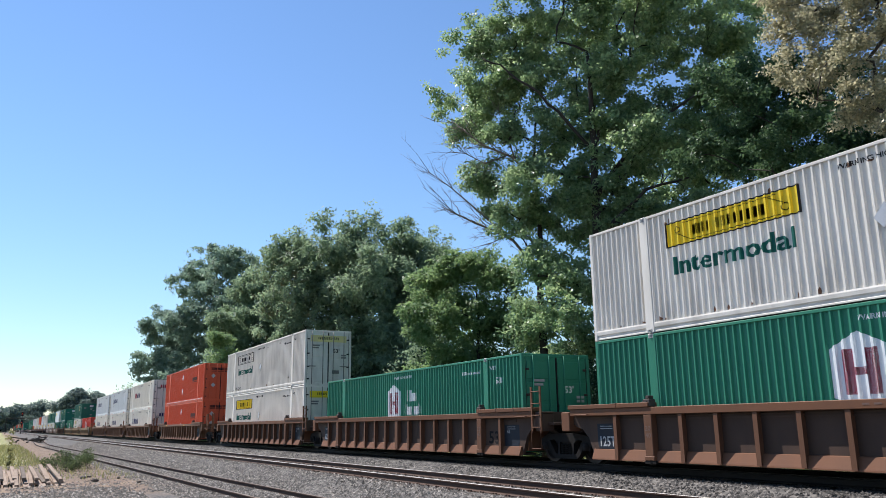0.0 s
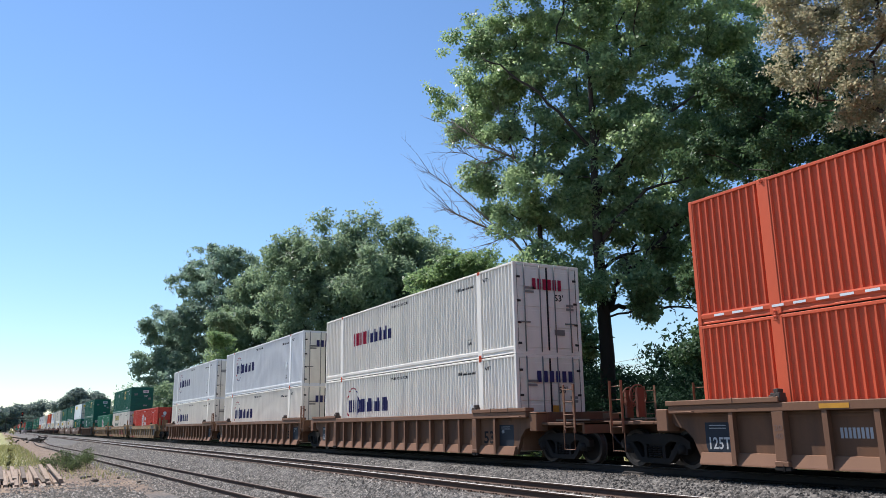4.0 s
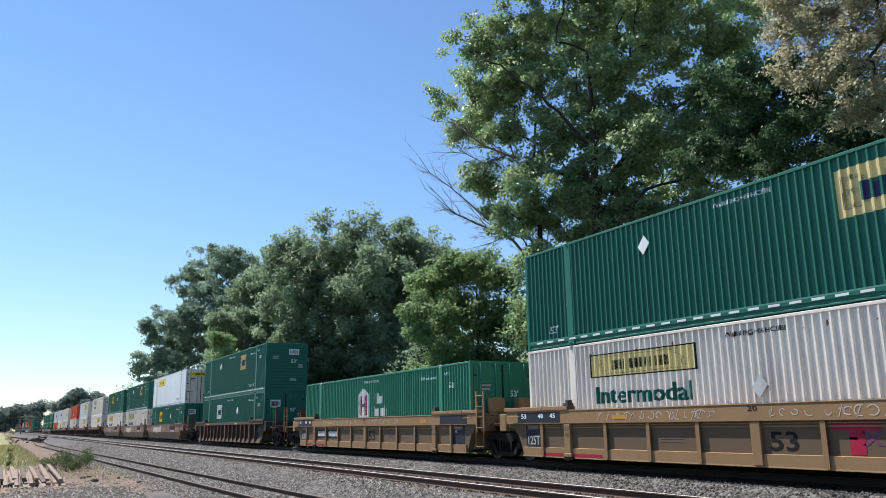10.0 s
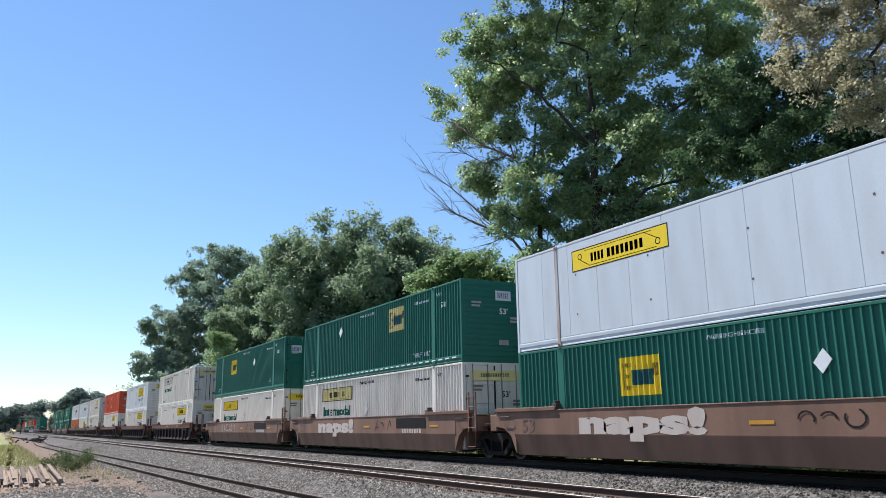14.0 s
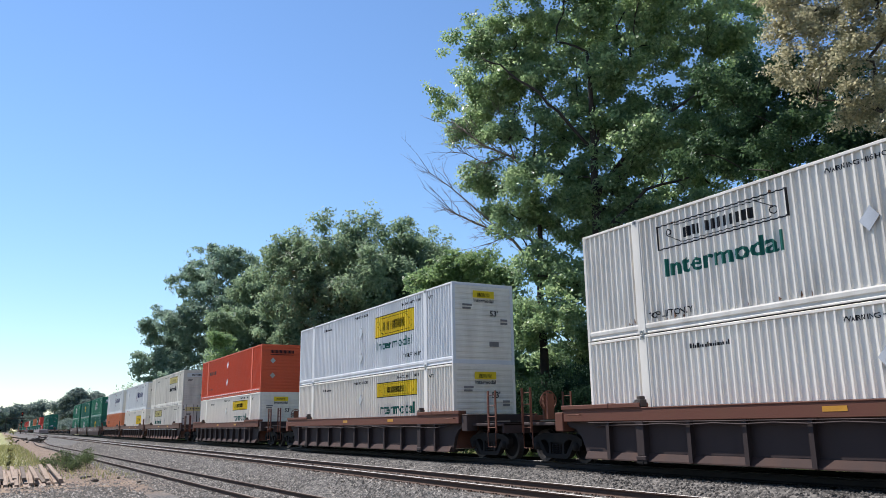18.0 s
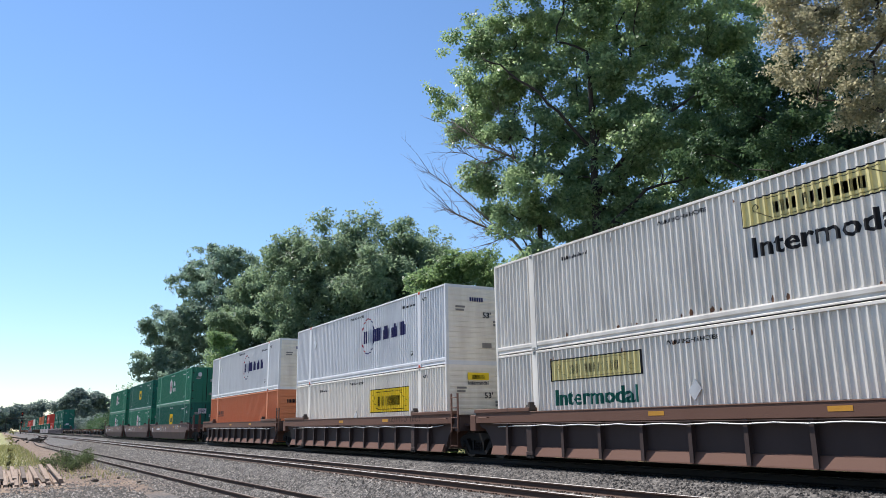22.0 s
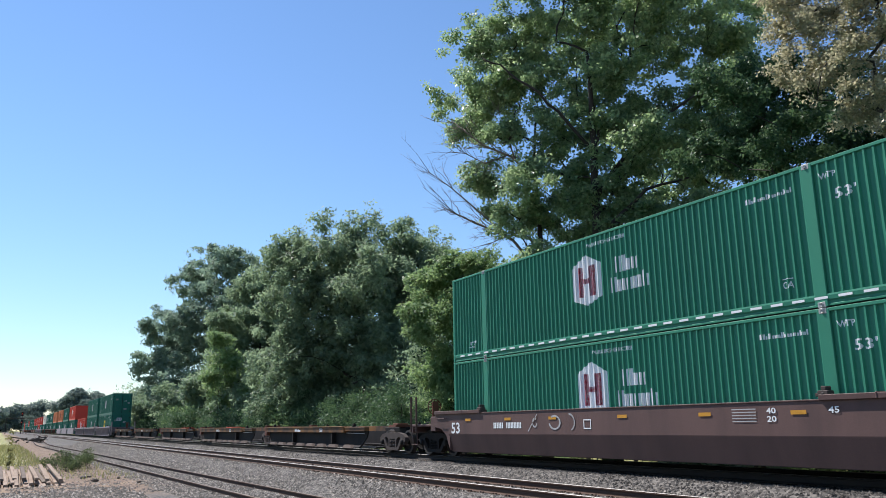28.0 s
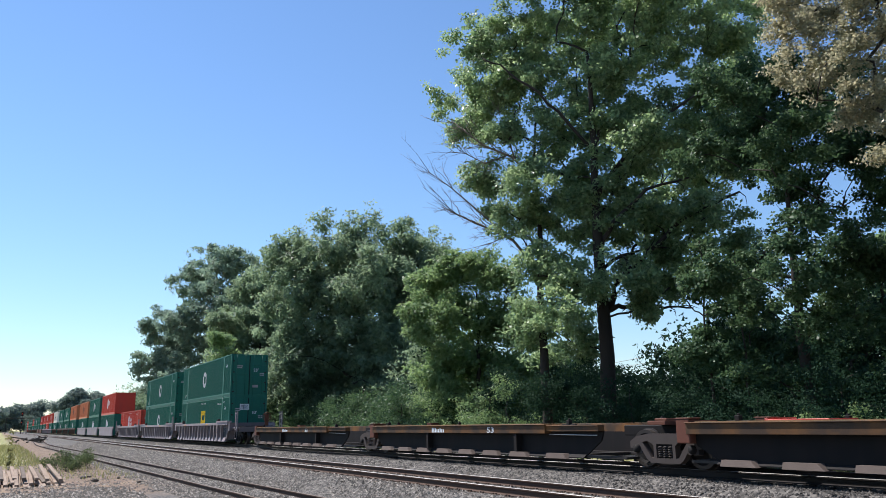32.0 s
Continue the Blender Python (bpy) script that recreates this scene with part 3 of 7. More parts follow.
def container(kind_label, body, end, shapes, end_shapes=(), cast=None, doors=True, dashes=False, smooth=False, end_mat=None, post_mat=None):
    """One 53 foot box at its foot's centre, near side to -y, leading end to +x."""
    root = tagged(new("shipping_container"), kind_label, "shipping container", "containers on the train")
    key = body.name
    cast = cast or body
    end_mat = end_mat or body
    if smooth:
        x = -7.95
        while x < 7.9:
            w = min(1.22, 7.96 - x)
            put("side_panel", shared(("sheet", key, round(w, 2)), lambda: boxes("riveted sheet", [(0.003, w - 0.003, -1.285, -1.255, 0.27, 2.82)], body, 0.003)), root, pose(x, 0, 0))
            x += 1.22
        put("inner_wall", shared("inner wall", lambda: boxes("inner wall", [(-7.97, 7.97, -1.262, -1.245, 0.26, 2.79)], FADEGREY)), root)
    else:
        for k, span in enumerate(((-7.97, -6.165), (-5.895, 5.895), (6.165, 7.97))):
            put("side_panel", shared(("side", key, k), lambda: corrugated(0.26, 2.83, body, [span])), root)
    put("side_panel", shared(("side", key, "off"), lambda: corrugated(0.26, 2.79, body, [(-7.97, 7.97)])), root, pose(0, 0, 0, 0, 0, 180))
    top = shared(("top rail", key), lambda: boxes("top rail", [(-8.06, 8.06, -1.292, -1.20, 2.822, 2.89)], body, 0.008))
    low = shared(("bottom rail", key), lambda: prism_x("bottom rail", [(-1.255, 0.03), (-1.19, 0.03), (-1.19, 0.262), (-1.285, 0.262), (-1.293, 0.225), (-1.288, 0.15), (-1.262, 0.12), (-1.262, 0.075), (-1.278, 0.06), (-1.278, 0.03)], -8.06, 8.06, body))
    post = shared(("post", key, post_mat), lambda: boxes("lifting post", [(-0.135, 0.135, -1.297, -1.2, 0.02, 2.88)] if not post_mat else [(-0.07, 0.07, -1.30, -1.2, 0.02, 2.88)], post_mat or body, 0.01))
    corner = shared(("corner", key), lambda: boxes("corner post", [(7.965, 8.077, -1.295, -1.17, 0.0, TALL)], body, 0.012))
    for turn in (0, 180):
        put("top_rail", top, root, pose(0, 0, 0, 0, 0, turn))
        put("bottom_rail", low, root, pose(0, 0, 0, 0, 0, turn))
        for x in (-6.03, 6.03) if turn == 0 else ():
            put("lifting_post", post, root, pose(x, 0, 0))
            for z in (0.0, TALL - 0.12):
                put("casting", casting(cast), root, pose(x, -1.215, z), "" if cast is body else "bare corner casting")
        put("corner_post", corner, root, pose(0, 0, 0, 0, 0, turn))
        put("corner_post", shared(("corner2", key), lambda: boxes("corner post", [(7.965, 8.077, 1.17, 1.295, 0.0, TALL)], body, 0.012)), root, pose(0, 0, 0, 0, 0, turn))
    put("roof", shared(("roof", key), lambda: boxes("roof", [(-8.0, 8.0, -1.2, 1.2, 2.84, 2.872)] + [(-7.8 + 0.6 * i, -7.6 + 0.6 * i, -1.15, 1.15, 2.872, 2.888) for i in range(26)], body)), root)
    put("floor", shared("floor", lambda: boxes("floor", [(-8.0, 8.0, -1.19, 1.19, 0.05, 0.16)], DARKSTEEL)), root)
    put("end_wall", shared(("back", key), lambda: boxes("end wall", [(-8.05, -8.0, -1.18, 1.18, 0.05, 2.85)], body)), root)
    if doors:
        leaf = shared(("door", end_mat.name), lambda: boxes("door leaf", [(8.0, 8.055, 0.008, 1.165, 0.14, 2.79)] + [(8.055, 8.075, 0.06, 1.12, 0.22 + 0.64 * i, 0.74 + 0.64 * i) for i in range(4)], end_mat, 0.006))
        hinge = shared("hinge", lambda: boxes("hinge", [(0.0, 0.035, -0.075, 0.065, -0.035, 0.035)], DARKSTEEL, 0.008))
        rod_mat = RODGREY if end_mat in (WHITE, WHITE_END, GREYWHITE) else end_mat
        rod = shared(("lock rod", rod_mat.name), lambda: tube("lock rod", [(8.115, 0, 0.08), (8.115, 0, 2.84)], 0.019, rod_mat, 6))
        handle = shared(("lock handle", rod_mat.name), lambda: boxes("lock handle", [(8.10, 8.125, -0.02, 0.36, 0.98, 1.02)], rod_mat))
        for s in (0, 1):
            d = put("door", leaf, root, None if s == 0 else pose(0, -1.173, 0))
            for y in (0.26, 0.86):
                put("lock_rod", rod, d, pose(0, y, 0), "upright lock rod")
            put("lock_handle", handle, d, pose(0, 0.10 if s else 0.66, 0))
            for z in (0.34, 0.98, 1.66, 2.42):
                put("hinge", hinge, d, pose(8.06, 1.10 if s == 0 else 0.062, z), "dark hinge")
        put("door_gasket", shared("gasket", lambda: boxes("gasket", [(8.056, 8.083, -0.028, 0.02, 0.14, 2.79), (8.056, 8.062, -1.172, -1.150, 0.14, 2.79), (8.056, 8.062, 1.146, 1.165, 0.14, 2.79)], BLACK)), root, None, "black rubber gasket")
    else:
        put("front_wall", shared(("front", end_mat.name), lambda: ribbed_end(end_mat)), root)
    put("end_sill", shared(("sill", key), lambda: boxes("end sill", [(7.98, 8.07, -1.18, 1.18, 0.0, 0.15)], body, 0.008)), root)
    put("end_header", shared(("header", key), lambda: boxes("end header", [(7.98, 8.07, -1.18, 1.18, 2.79, TALL)], body, 0.008)), root)
    for name, polys, material, label in shapes:
        if name == "placard":
            for p in polys:
                put(name, prism("placard", p, -1.305, -1.286, material), root, None, label)
            continue
        me = cut_to_wave(polys, smooth)
        me.materials.append(material)
        ob = put(name, me, root, label=label)
        if name in ("rust", "serial", "rivets", "warning", "name_lettering", "name_lettering", "sign_name", "sign_scroll", "lift_note", "word"):
            tagged(ob, label, kind="stuff")
    for name, polys, material, label in end_shapes:
        me = on_end(polys)
        me.materials.append(material)
        ob = put(name, me, root, label=label)
        if name in ("end_name", "end_letters", "end_mark", "end_word"):
            tagged(ob, label, kind="stuff")
    if dashes:
        me = shared("tape", lambda: cut_to_wave([rect(-7.6 + 0.5 * i, -7.32 + 0.5 * i, 0.165, 0.215) for i in range(31)], True))
        if not me.materials:
            me.materials.append(PALE)
            for v in me.vertices:
                v.co.y = -1.302
        tagged(put("reflective_tape", me, root), "white reflective dashes", kind="stuff")
    return root


def small_marks(dark, sx=4.5, oa=True, size=True):
    """Writing that most boxes carry."""
    m = BLACK if dark else PALE
    out = [("size_mark", writing("53'", 6.55, 7.0, 2.05, 0.20), m, "painted length mark"), ("size_mark", writing("53'", -7.0, -6.6, 0.42, 0.20), m, "painted length mark")] if size else []
    out += [("warning", writing("WARNING HIGH CUBE", -0.8, 0.75, 2.58, 0.10), m, "painted warning"),
            ("serial", blocks(sx, sx + 1.15, 2.43, 2.54, 11, 0.6), m, "painted serial number"),
            ("lift_note", writing("WTP", 6.28, 6.62, 2.5, 0.12), m, "painted lifting mark")]
    if oa:
        out.append(("width_note", writing("OA", 5.2, 5.45, 0.5, 0.14) + [rect(5.2, 5.45, 0.68, 0.70)], m, "painted width mark"))
    return out


def rust_spots(seed):
    """Rust patches and runs along the foot and head of a side."""
    rnd = random.Random(seed)
    out = []
    for _ in range(26):
        x, z = rnd.uniform(-7.8, 7.8), rnd.choice((0.27, 0.27, 0.27, 2.55))
        w, h = rnd.uniform(0.02, 0.10), rnd.uniform(0.03, 0.16)
        out.append([(x, z), (x + w * 0.6, z + 0.01), (x + w, z + h * 0.4), (x + w * 0.7, z + h * 0.8), (x + w * 0.3, z + h), (x - w * 0.1, z + h * 0.5)])
    return [("rust", out, RUST, "rust patches")]


def sign(x0, z0, word, material, inter, h=0.60, gap=0.66, cap=0.42):
    """A yellow scroll panel with a black border and a plain bar for the name, a green word beneath it."""
    w = 3.65
    out = [("sign_border", [rect(x0, x0 + w, z0, z0 + 0.03), rect(x0, x0 + w, z0 + h - 0.03, z0 + h), rect(x0, x0 + 0.03, z0 + 0.03, z0 + h - 0.03), rect(x0 + w - 0.03, x0 + w, z0 + 0.03, z0 + h - 0.03)], BLACK, "black border")]
    bars = blocks(x0 + 0.80, x0 + 1.36, z0 + h * 0.28, z0 + h * 0.68, 2, 1.0) + blocks(x0 + 1.46, x0 + 2.84, z0 + h * 0.28, z0 + h * 0.68, 4, 1.0)
    lines = [rect(x0 + 0.55, x0 + 3.1, z0 + h * 0.85, z0 + h * 0.88), rect(x0 + 0.7, x0 + 3.25, z0 + h * 0.12, z0 + h * 0.15)] + ring(x0 + 0.35, z0 + h * 0.64, h * 0.15, 0.025) + ring(x0 + w - 0.35, z0 + h * 0.36, h * 0.15, 0.025)
    lines += [[(x0 + 0.35, z0 + h * 0.48), (x0 + 0.39, z0 + h * 0.48), (x0 + 0.75, z0 + h * 0.15), (x0 + 0.71, z0 + h * 0.15)], [(x0 + 2.85, z0 + h * 0.85), (x0 + 2.89, z0 + h * 0.85), (x0 + 3.3, z0 + h * 0.5), (x0 + 3.26, z0 + h * 0.5)]]
    if material:
        out.append(("sign_panel", [rect(x0 + 0.03, x0 + 0.35 + i * 0.5, z0 + 0.03, z0 + h - 0.03) if i == 0 else rect(x0 + 0.35 + (i - 1) * 0.5, x0 + min(0.35 + i * 0.5, w - 0.03), z0 + 0.03, z0 + h - 0.03) for i in range(8)], material, "yellow sign panel"))
    out.append(("sign_name", bars, BLACK, "black name bars"))
    out.append(("sign_scroll", lines, BLACK, "thin black scroll lines"))
    if word:
        out.append(("word", writing("Intermodal", x0 + 0.18, x0 + 3.45, z0 - gap, cap), inter, "painted word"))
    return out


def emblem_house(x0, z0):
    """A white upright hexagon with a red mark of two posts and a bar, white bars for the name."""
    hexagon = [[(x0, z0 + 0.2), (x0 + 0.6, z0), (x0 + 1.2, z0 + 0.2), (x0 + 1.2, z0 + 1.1), (x0 + 0.6, z0 + 1.4), (x0, z0 + 1.1)]]
    red = [rect(x0 + 0.25, x0 + 0.47, z0 + 0.25, z0 + 1.08), rect(x0 + 0.73, x0 + 0.95, z0 + 0.25, z0 + 1.08), rect(x0 + 0.47, x0 + 0.73, z0 + 0.60, z0 + 0.74)]
    return [("emblem", hexagon, PALE, "white emblem"), ("emblem_mark", red, CRIMSON, "crimson mark"),
            ("name_lettering", blocks(x0 + 1.75, x0 + 2.65, z0 + 0.70, z0 + 1.12, 3, 0.72, 3) + blocks(x0 + 1.55, x0 + 3.0, z0 + 0.20, z0 + 0.60, 5, 0.76, 11), PALE, "white name bars")]


def emblem_ring(x0, z0):
    """A ring, half crimson and half navy, behind a row of navy blocks."""
    r = ring(x0 + 0.62, z0 + 0.45, 0.78, 0.05, 60, 250, 0.85)
    r2 = ring(x0 + 0.62, z0 + 0.45, 0.78, 0.05, -110, 60, 0.85)
    return [("emblem_ring", r, CRIMSON, "crimson half ring"), ("emblem_ring", r2, NAVY, "navy half ring"),
            ("name_lettering", blocks(x0 + 0.22, x0 + 1.5, z0 + 0.15, z0 + 0.68, 3, 1.0) + blocks(x0 + 1.55, x0 + 4.3, z0 + 0.15, z0 + 0.70, 9, 0.74, 4), NAVY, "navy name blocks")]


def emblem_square(x0, z0, back):
    """A square of dark letters' shapes on a light ground."""
    return [("emblem_panel", [rect(x0, x0 + 0.48, z0, z0 + 0.95), rect(x0 + 0.48, x0 + 1.45, z0 + 0.62, z0 + 0.95), rect(x0 + 0.48, x0 + 1.45, z0, z0 + 0.25), rect(x0 + 1.2, x0 + 1.45, z0 + 0.25, z0 + 0.62)], back, "light emblem panel"),
            ("emblem_name", [rect(x0 + 0.14, x0 + 0.24, z0 + 0.15, z0 + 0.8), rect(x0 + 0.24, x0 + 0.5, z0 + 0.7, z0 + 0.8), rect(x0 + 0.24, x0 + 0.46, z0 + 0.43, z0 + 0.52), rect(x0 + 0.24, x0 + 0.5, z0 + 0.15, z0 + 0.24),
                             rect(x0 + 0.55, x0 + 0.65, z0 + 0.2, z0 + 0.75), rect(x0 + 0.75, x0 + 0.85, z0 + 0.2, z0 + 0.55), rect(x0 + 0.95, x0 + 1.05, z0 + 0.2, z0 + 0.75), rect(x0 + 1.15, x0 + 1.35, z0 + 0.45, z0 + 0.75)], NAVY, "dark emblem shapes")]


def diamonds(x, zs, material=PALE):
    return [("placard", [[(x - 0.20, z - 0.02), (x - 0.03, z - 0.24), (x + 0.20, z + 0.02), (x + 0.03, z + 0.24)] for z in zs], PLATE if material in (WHITE, GREYWHITE) else material, "diamond placard holder")]


def end_marks(material, panel=None, half=1.0):
    bits = [rect(0.2, 0.6, 0.62, 0.8), rect(0.7, 1.0, 1.55, 1.63), rect(0.7, 1.0, 1.43, 1.51), rect(-0.9, -0.5, 2.05, 2.12), rect(-0.9, -0.55, 1.93, 2.0)]
    out = [("end_mark", writing("53'", 0.25, 0.6, 1.72, 0.2), material, "painted end mark")] + [("end_label", [p], FADEPALE if material is PALE else FADEDARK, "painted block of small writing") for p in bits]
    if panel:
        out.append(("end_sign", [rect(-half, half, 2.62 - 0.34 * half ** 0.35, 2.62)], panel, "sign panel on the end"))
        out.append(("end_name", [[(x, z) for x, z in p] for p in blocks(-0.6 * half, 0.6 * half, 2.40, 2.54, 6, 1.0)], BLACK, "black name bars"))
    return [(a, [[(x, z) for x, z in p] for p in polys], m, t) for a, polys, m, t in out]


PROTO = {}


def styles():
    """One of each kind of box, built only when the train needs it."""
    S = {}
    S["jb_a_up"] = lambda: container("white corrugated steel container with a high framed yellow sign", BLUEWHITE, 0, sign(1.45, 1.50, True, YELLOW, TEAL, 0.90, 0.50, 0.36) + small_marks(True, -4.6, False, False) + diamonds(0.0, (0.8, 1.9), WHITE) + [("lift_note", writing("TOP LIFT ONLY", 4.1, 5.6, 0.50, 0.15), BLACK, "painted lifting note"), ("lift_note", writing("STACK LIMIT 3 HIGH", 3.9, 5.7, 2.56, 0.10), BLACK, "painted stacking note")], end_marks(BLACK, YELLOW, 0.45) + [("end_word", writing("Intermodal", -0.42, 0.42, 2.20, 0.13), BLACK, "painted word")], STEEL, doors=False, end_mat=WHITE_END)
    S["jb_a"] = lambda: container("white corrugated steel container with a yellow sign panel", WHITE, 0, sign(1.60, 1.93, True, YELLOW, TEAL) + small_marks(True, -4.6, False, False) + diamonds(0.0, (0.8, 1.9), WHITE) + [("lift_note", writing("TOP LIFT ONLY", 4.1, 5.6, 0.42, 0.15), BLACK, "painted lifting note"), ("lift_note", writing("STACK LIMIT 3 HIGH", 3.6, 5.5, 2.62, 0.10), BLACK, "painted stacking note")], end_marks(BLACK, YELLOW, 0.45) + [("end_word", writing("Intermodal", -0.42, 0.42, 2.20, 0.13), BLACK, "painted word")], STEEL, doors=False, end_mat=WHITE_END)
    S["jb_a_tall"] = lambda: container("white corrugated steel container with a large framed yellow sign", WHITE, 0, sign(1.45, 1.33, False, YELLOW, TEAL, 0.96) + small_marks(True, -4.6, False, False) + diamonds(0.0, (1.2,), WHITE), end_marks(BLACK, YELLOW, 0.45) + [("end_word", writing("Intermodal", -0.42, 0.42, 2.20, 0.13), BLACK, "painted word")], STEEL, doors=False, end_mat=WHITE_END)
    S["jb_b"] = lambda: container("white corrugated steel container, yellow sign near its tail", WHITE, 0, sign(-5.30, 1.96, True, YELLOW, TEAL) + small_marks(True, 4.5, True, False) + diamonds(0.0, (1.5,), WHITE), end_marks(BLACK, YELLOW), STEEL, end_mat=WHITE_END)
    S["jb_old"] = lambda: container("weathered grey white container with a faded sign", GREYWHITE, 0, sign(-5.30, 1.96, True, None, TEAL) + small_marks(True, 4.5, True, False) + rust_spots(14) + diamonds(0.0, (1.5,), GREYWHITE) + [("lift_note", writing("TOP LIFT ONLY", -5.8, -4.4, 0.36, 0.15), BLACK, "painted lifting note")], end_marks(BLACK, PALEYELLOW), STEEL, end_mat=GREYWHITE)
    S["jb_pale"] = lambda: container("weathered white container with a pale yellow sign", GREYWHITE, 0, sign(-5.30, 1.96, True, PALEYELLOW, TEAL) + small_marks(True, 4.5, True, False) + rust_spots(10) + diamonds(0.0, (1.5,), GREYWHITE), end_marks(BLACK, PALEYELLOW), STEEL, end_mat=GREYWHITE)
    S["jb_sun"] = lambda: container("weathered white container with a bright yellow sign", GREYWHITE, 0, sign(-5.30, 1.96, True, YELLOW, TEAL) + small_marks(True, 4.5, True, False) + rust_spots(10) + diamonds(0.0, (1.5,), GREYWHITE), end_marks(BLACK, YELLOW), STEEL, end_mat=GREYWHITE)
    S["jb_old_r"] = lambda: container("weathered white container with a pale sign near its head", GREYWHITE, 0, sign(1.70, 1.93, True, PALEYELLOW, BLACK) + small_marks(True, -4.6, False, False) + rust_spots(12), end_marks(BLACK, PALE), STEEL, doors=False, end_mat=GREYWHITE)
    S["jb_smooth"] = lambda: container("smooth white riveted container with rust streaked posts", COOLWHITE, 0, sign(-5.30, 2.0, False, YELLOW, TEAL) + [("lift_note", writing("TOP LIFT ONLY", 4.2, 5.7, 0.4, 0.13), BLACK, "painted lifting note"), ("rivets", [rect(x, x + 0.05, z, z + 0.05) for x in (-5.2, -2.4, 0.6, 3.4, 5.4, 7.0) for z in (0.8, 1.9)], FADEGREY, "small round vents")], end_marks(BLACK, YELLOW), RUSTED, smooth=True, end_mat=WHITE_END, post_mat=RUSTED)
    S["stg_a"] = lambda: container("white corrugated container with navy name blocks and red castings", WHITE, 0, emblem_ring(-5.35, 1.25) + small_marks(True, 4.5, True, False) + diamonds(5.42, (1.25,), WHITE), [("end_name", blocks(-0.55, 0.9, 2.05, 2.4, 3, 1.0), NAVY, "navy name blocks")] + end_marks(BLACK) + [("end_label", [rect(0.0, 0.3, 1.15, 1.35)], AMBER, "orange label")], ORANGE, end_mat=WHITE_END)
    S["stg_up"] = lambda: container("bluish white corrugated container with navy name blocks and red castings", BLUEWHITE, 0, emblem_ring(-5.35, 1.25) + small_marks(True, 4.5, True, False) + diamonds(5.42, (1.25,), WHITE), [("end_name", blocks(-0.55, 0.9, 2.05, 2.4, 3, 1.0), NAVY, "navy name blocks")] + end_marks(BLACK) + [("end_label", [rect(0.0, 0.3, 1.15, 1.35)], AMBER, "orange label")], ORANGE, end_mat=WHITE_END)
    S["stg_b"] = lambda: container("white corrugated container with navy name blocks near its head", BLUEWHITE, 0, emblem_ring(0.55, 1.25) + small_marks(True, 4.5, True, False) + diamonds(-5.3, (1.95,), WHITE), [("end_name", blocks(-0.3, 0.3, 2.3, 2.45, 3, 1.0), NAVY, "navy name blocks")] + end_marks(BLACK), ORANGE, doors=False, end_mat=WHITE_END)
    S["xpo"] = lambda: container("white corrugated container with crimson name blocks", WHITE, 0, [("name_lettering", blocks(-4.7, -3.2, 1.4, 1.95, 3, 1.0), CRIMSON, "crimson name blocks"), ("name_lettering", blocks(-3.1, -0.7, 1.4, 1.95, 9, 0.72, 2), NAVY, "dark name blocks")] + small_marks(True, 4.5, True, False), [("end_name", blocks(-0.6, 0.6, 2.05, 2.4, 3, 1.0), CRIMSON, "crimson name blocks")] + end_marks(BLACK), ORANGE)
    S["hub"] = lambda: container("green corrugated container with a white and crimson emblem", GREEN, 0, emblem_house(-1.45, 1.0) + small_marks(False), [("end_emblem", [[(-0.75, 2.2), (-0.6, 2.12), (-0.45, 2.2), (-0.45, 2.42), (-0.6, 2.5), (-0.75, 2.42)]], PALE, "white emblem")] + end_marks(PALE), STEEL, dashes=True)
    S["hub_low"] = lambda: container("bright green corrugated container with a white and crimson emblem", GREEN, 0, emblem_house(-1.45, 1.0) + small_marks(False), end_marks(PALE), STEEL)
    S["hub_red"] = lambda: container("tomato red corrugated container with a white emblem", RED, 0, emblem_house(-1.6, 1.0) + small_marks(False, 4.5, False, False), [("end_emblem", [[(-0.75, 2.2), (-0.6, 2.12), (-0.45, 2.2), (-0.45, 2.42), (-0.6, 2.5), (-0.75, 2.42)]], PALE, "white emblem")] + end_marks(PALE), RED)
    S["emp_r"] = lambda: container("deep green corrugated container with a cream emblem panel", DEEPGREEN, 0, emblem_square(2.15, 1.62, PALEYELLOW) + small_marks(False, 4.5, False) + diamonds(-3.0, (2.2,)) + [("lift_note", writing("TOP LIFT ONLY", 4.3, 5.75, 0.42, 0.16), PALE, "painted lifting note")], [("end_emblem", [rect(0.1, 0.75, 2.2, 2.55)], PALE, "white emblem panel"), ("end_letters", blocks(0.18, 0.68, 2.28, 2.48, 3, 1.0), NAVY, "dark letters")] + end_marks(PALE), DEEPGREEN, dashes=True, doors=False)
    S["emp_l"] = lambda: container("deep green corrugated container with a yellow emblem panel", DEEPGREEN, 0, emblem_square(-3.70, 1.45, YELLOW) + small_marks(False) + diamonds(2.0, (1.9,)), [("end_emblem", [rect(-0.95, -0.3, 2.0, 2.4)], PALE, "white emblem panel"), ("end_letters", blocks(-0.87, -0.37, 2.08, 2.32, 3, 1.0), NAVY, "dark letters")] + end_marks(PALE), DEEPGREEN)
    S["emp_w"] = lambda: container("deep green corrugated container with a white emblem panel", DEEPGREEN, 0, emblem_square(-3.70, 1.45, PALE) + small_marks(False) + diamonds(2.0, (1.9,)), [("end_emblem", [rect(-0.95, -0.3, 2.0, 2.4)], PALE, "white emblem panel"), ("end_letters", blocks(-0.87, -0.37, 2.08, 2.32, 3, 1.0), NAVY, "dark letters")] + end_marks(PALE), DEEPGREEN)
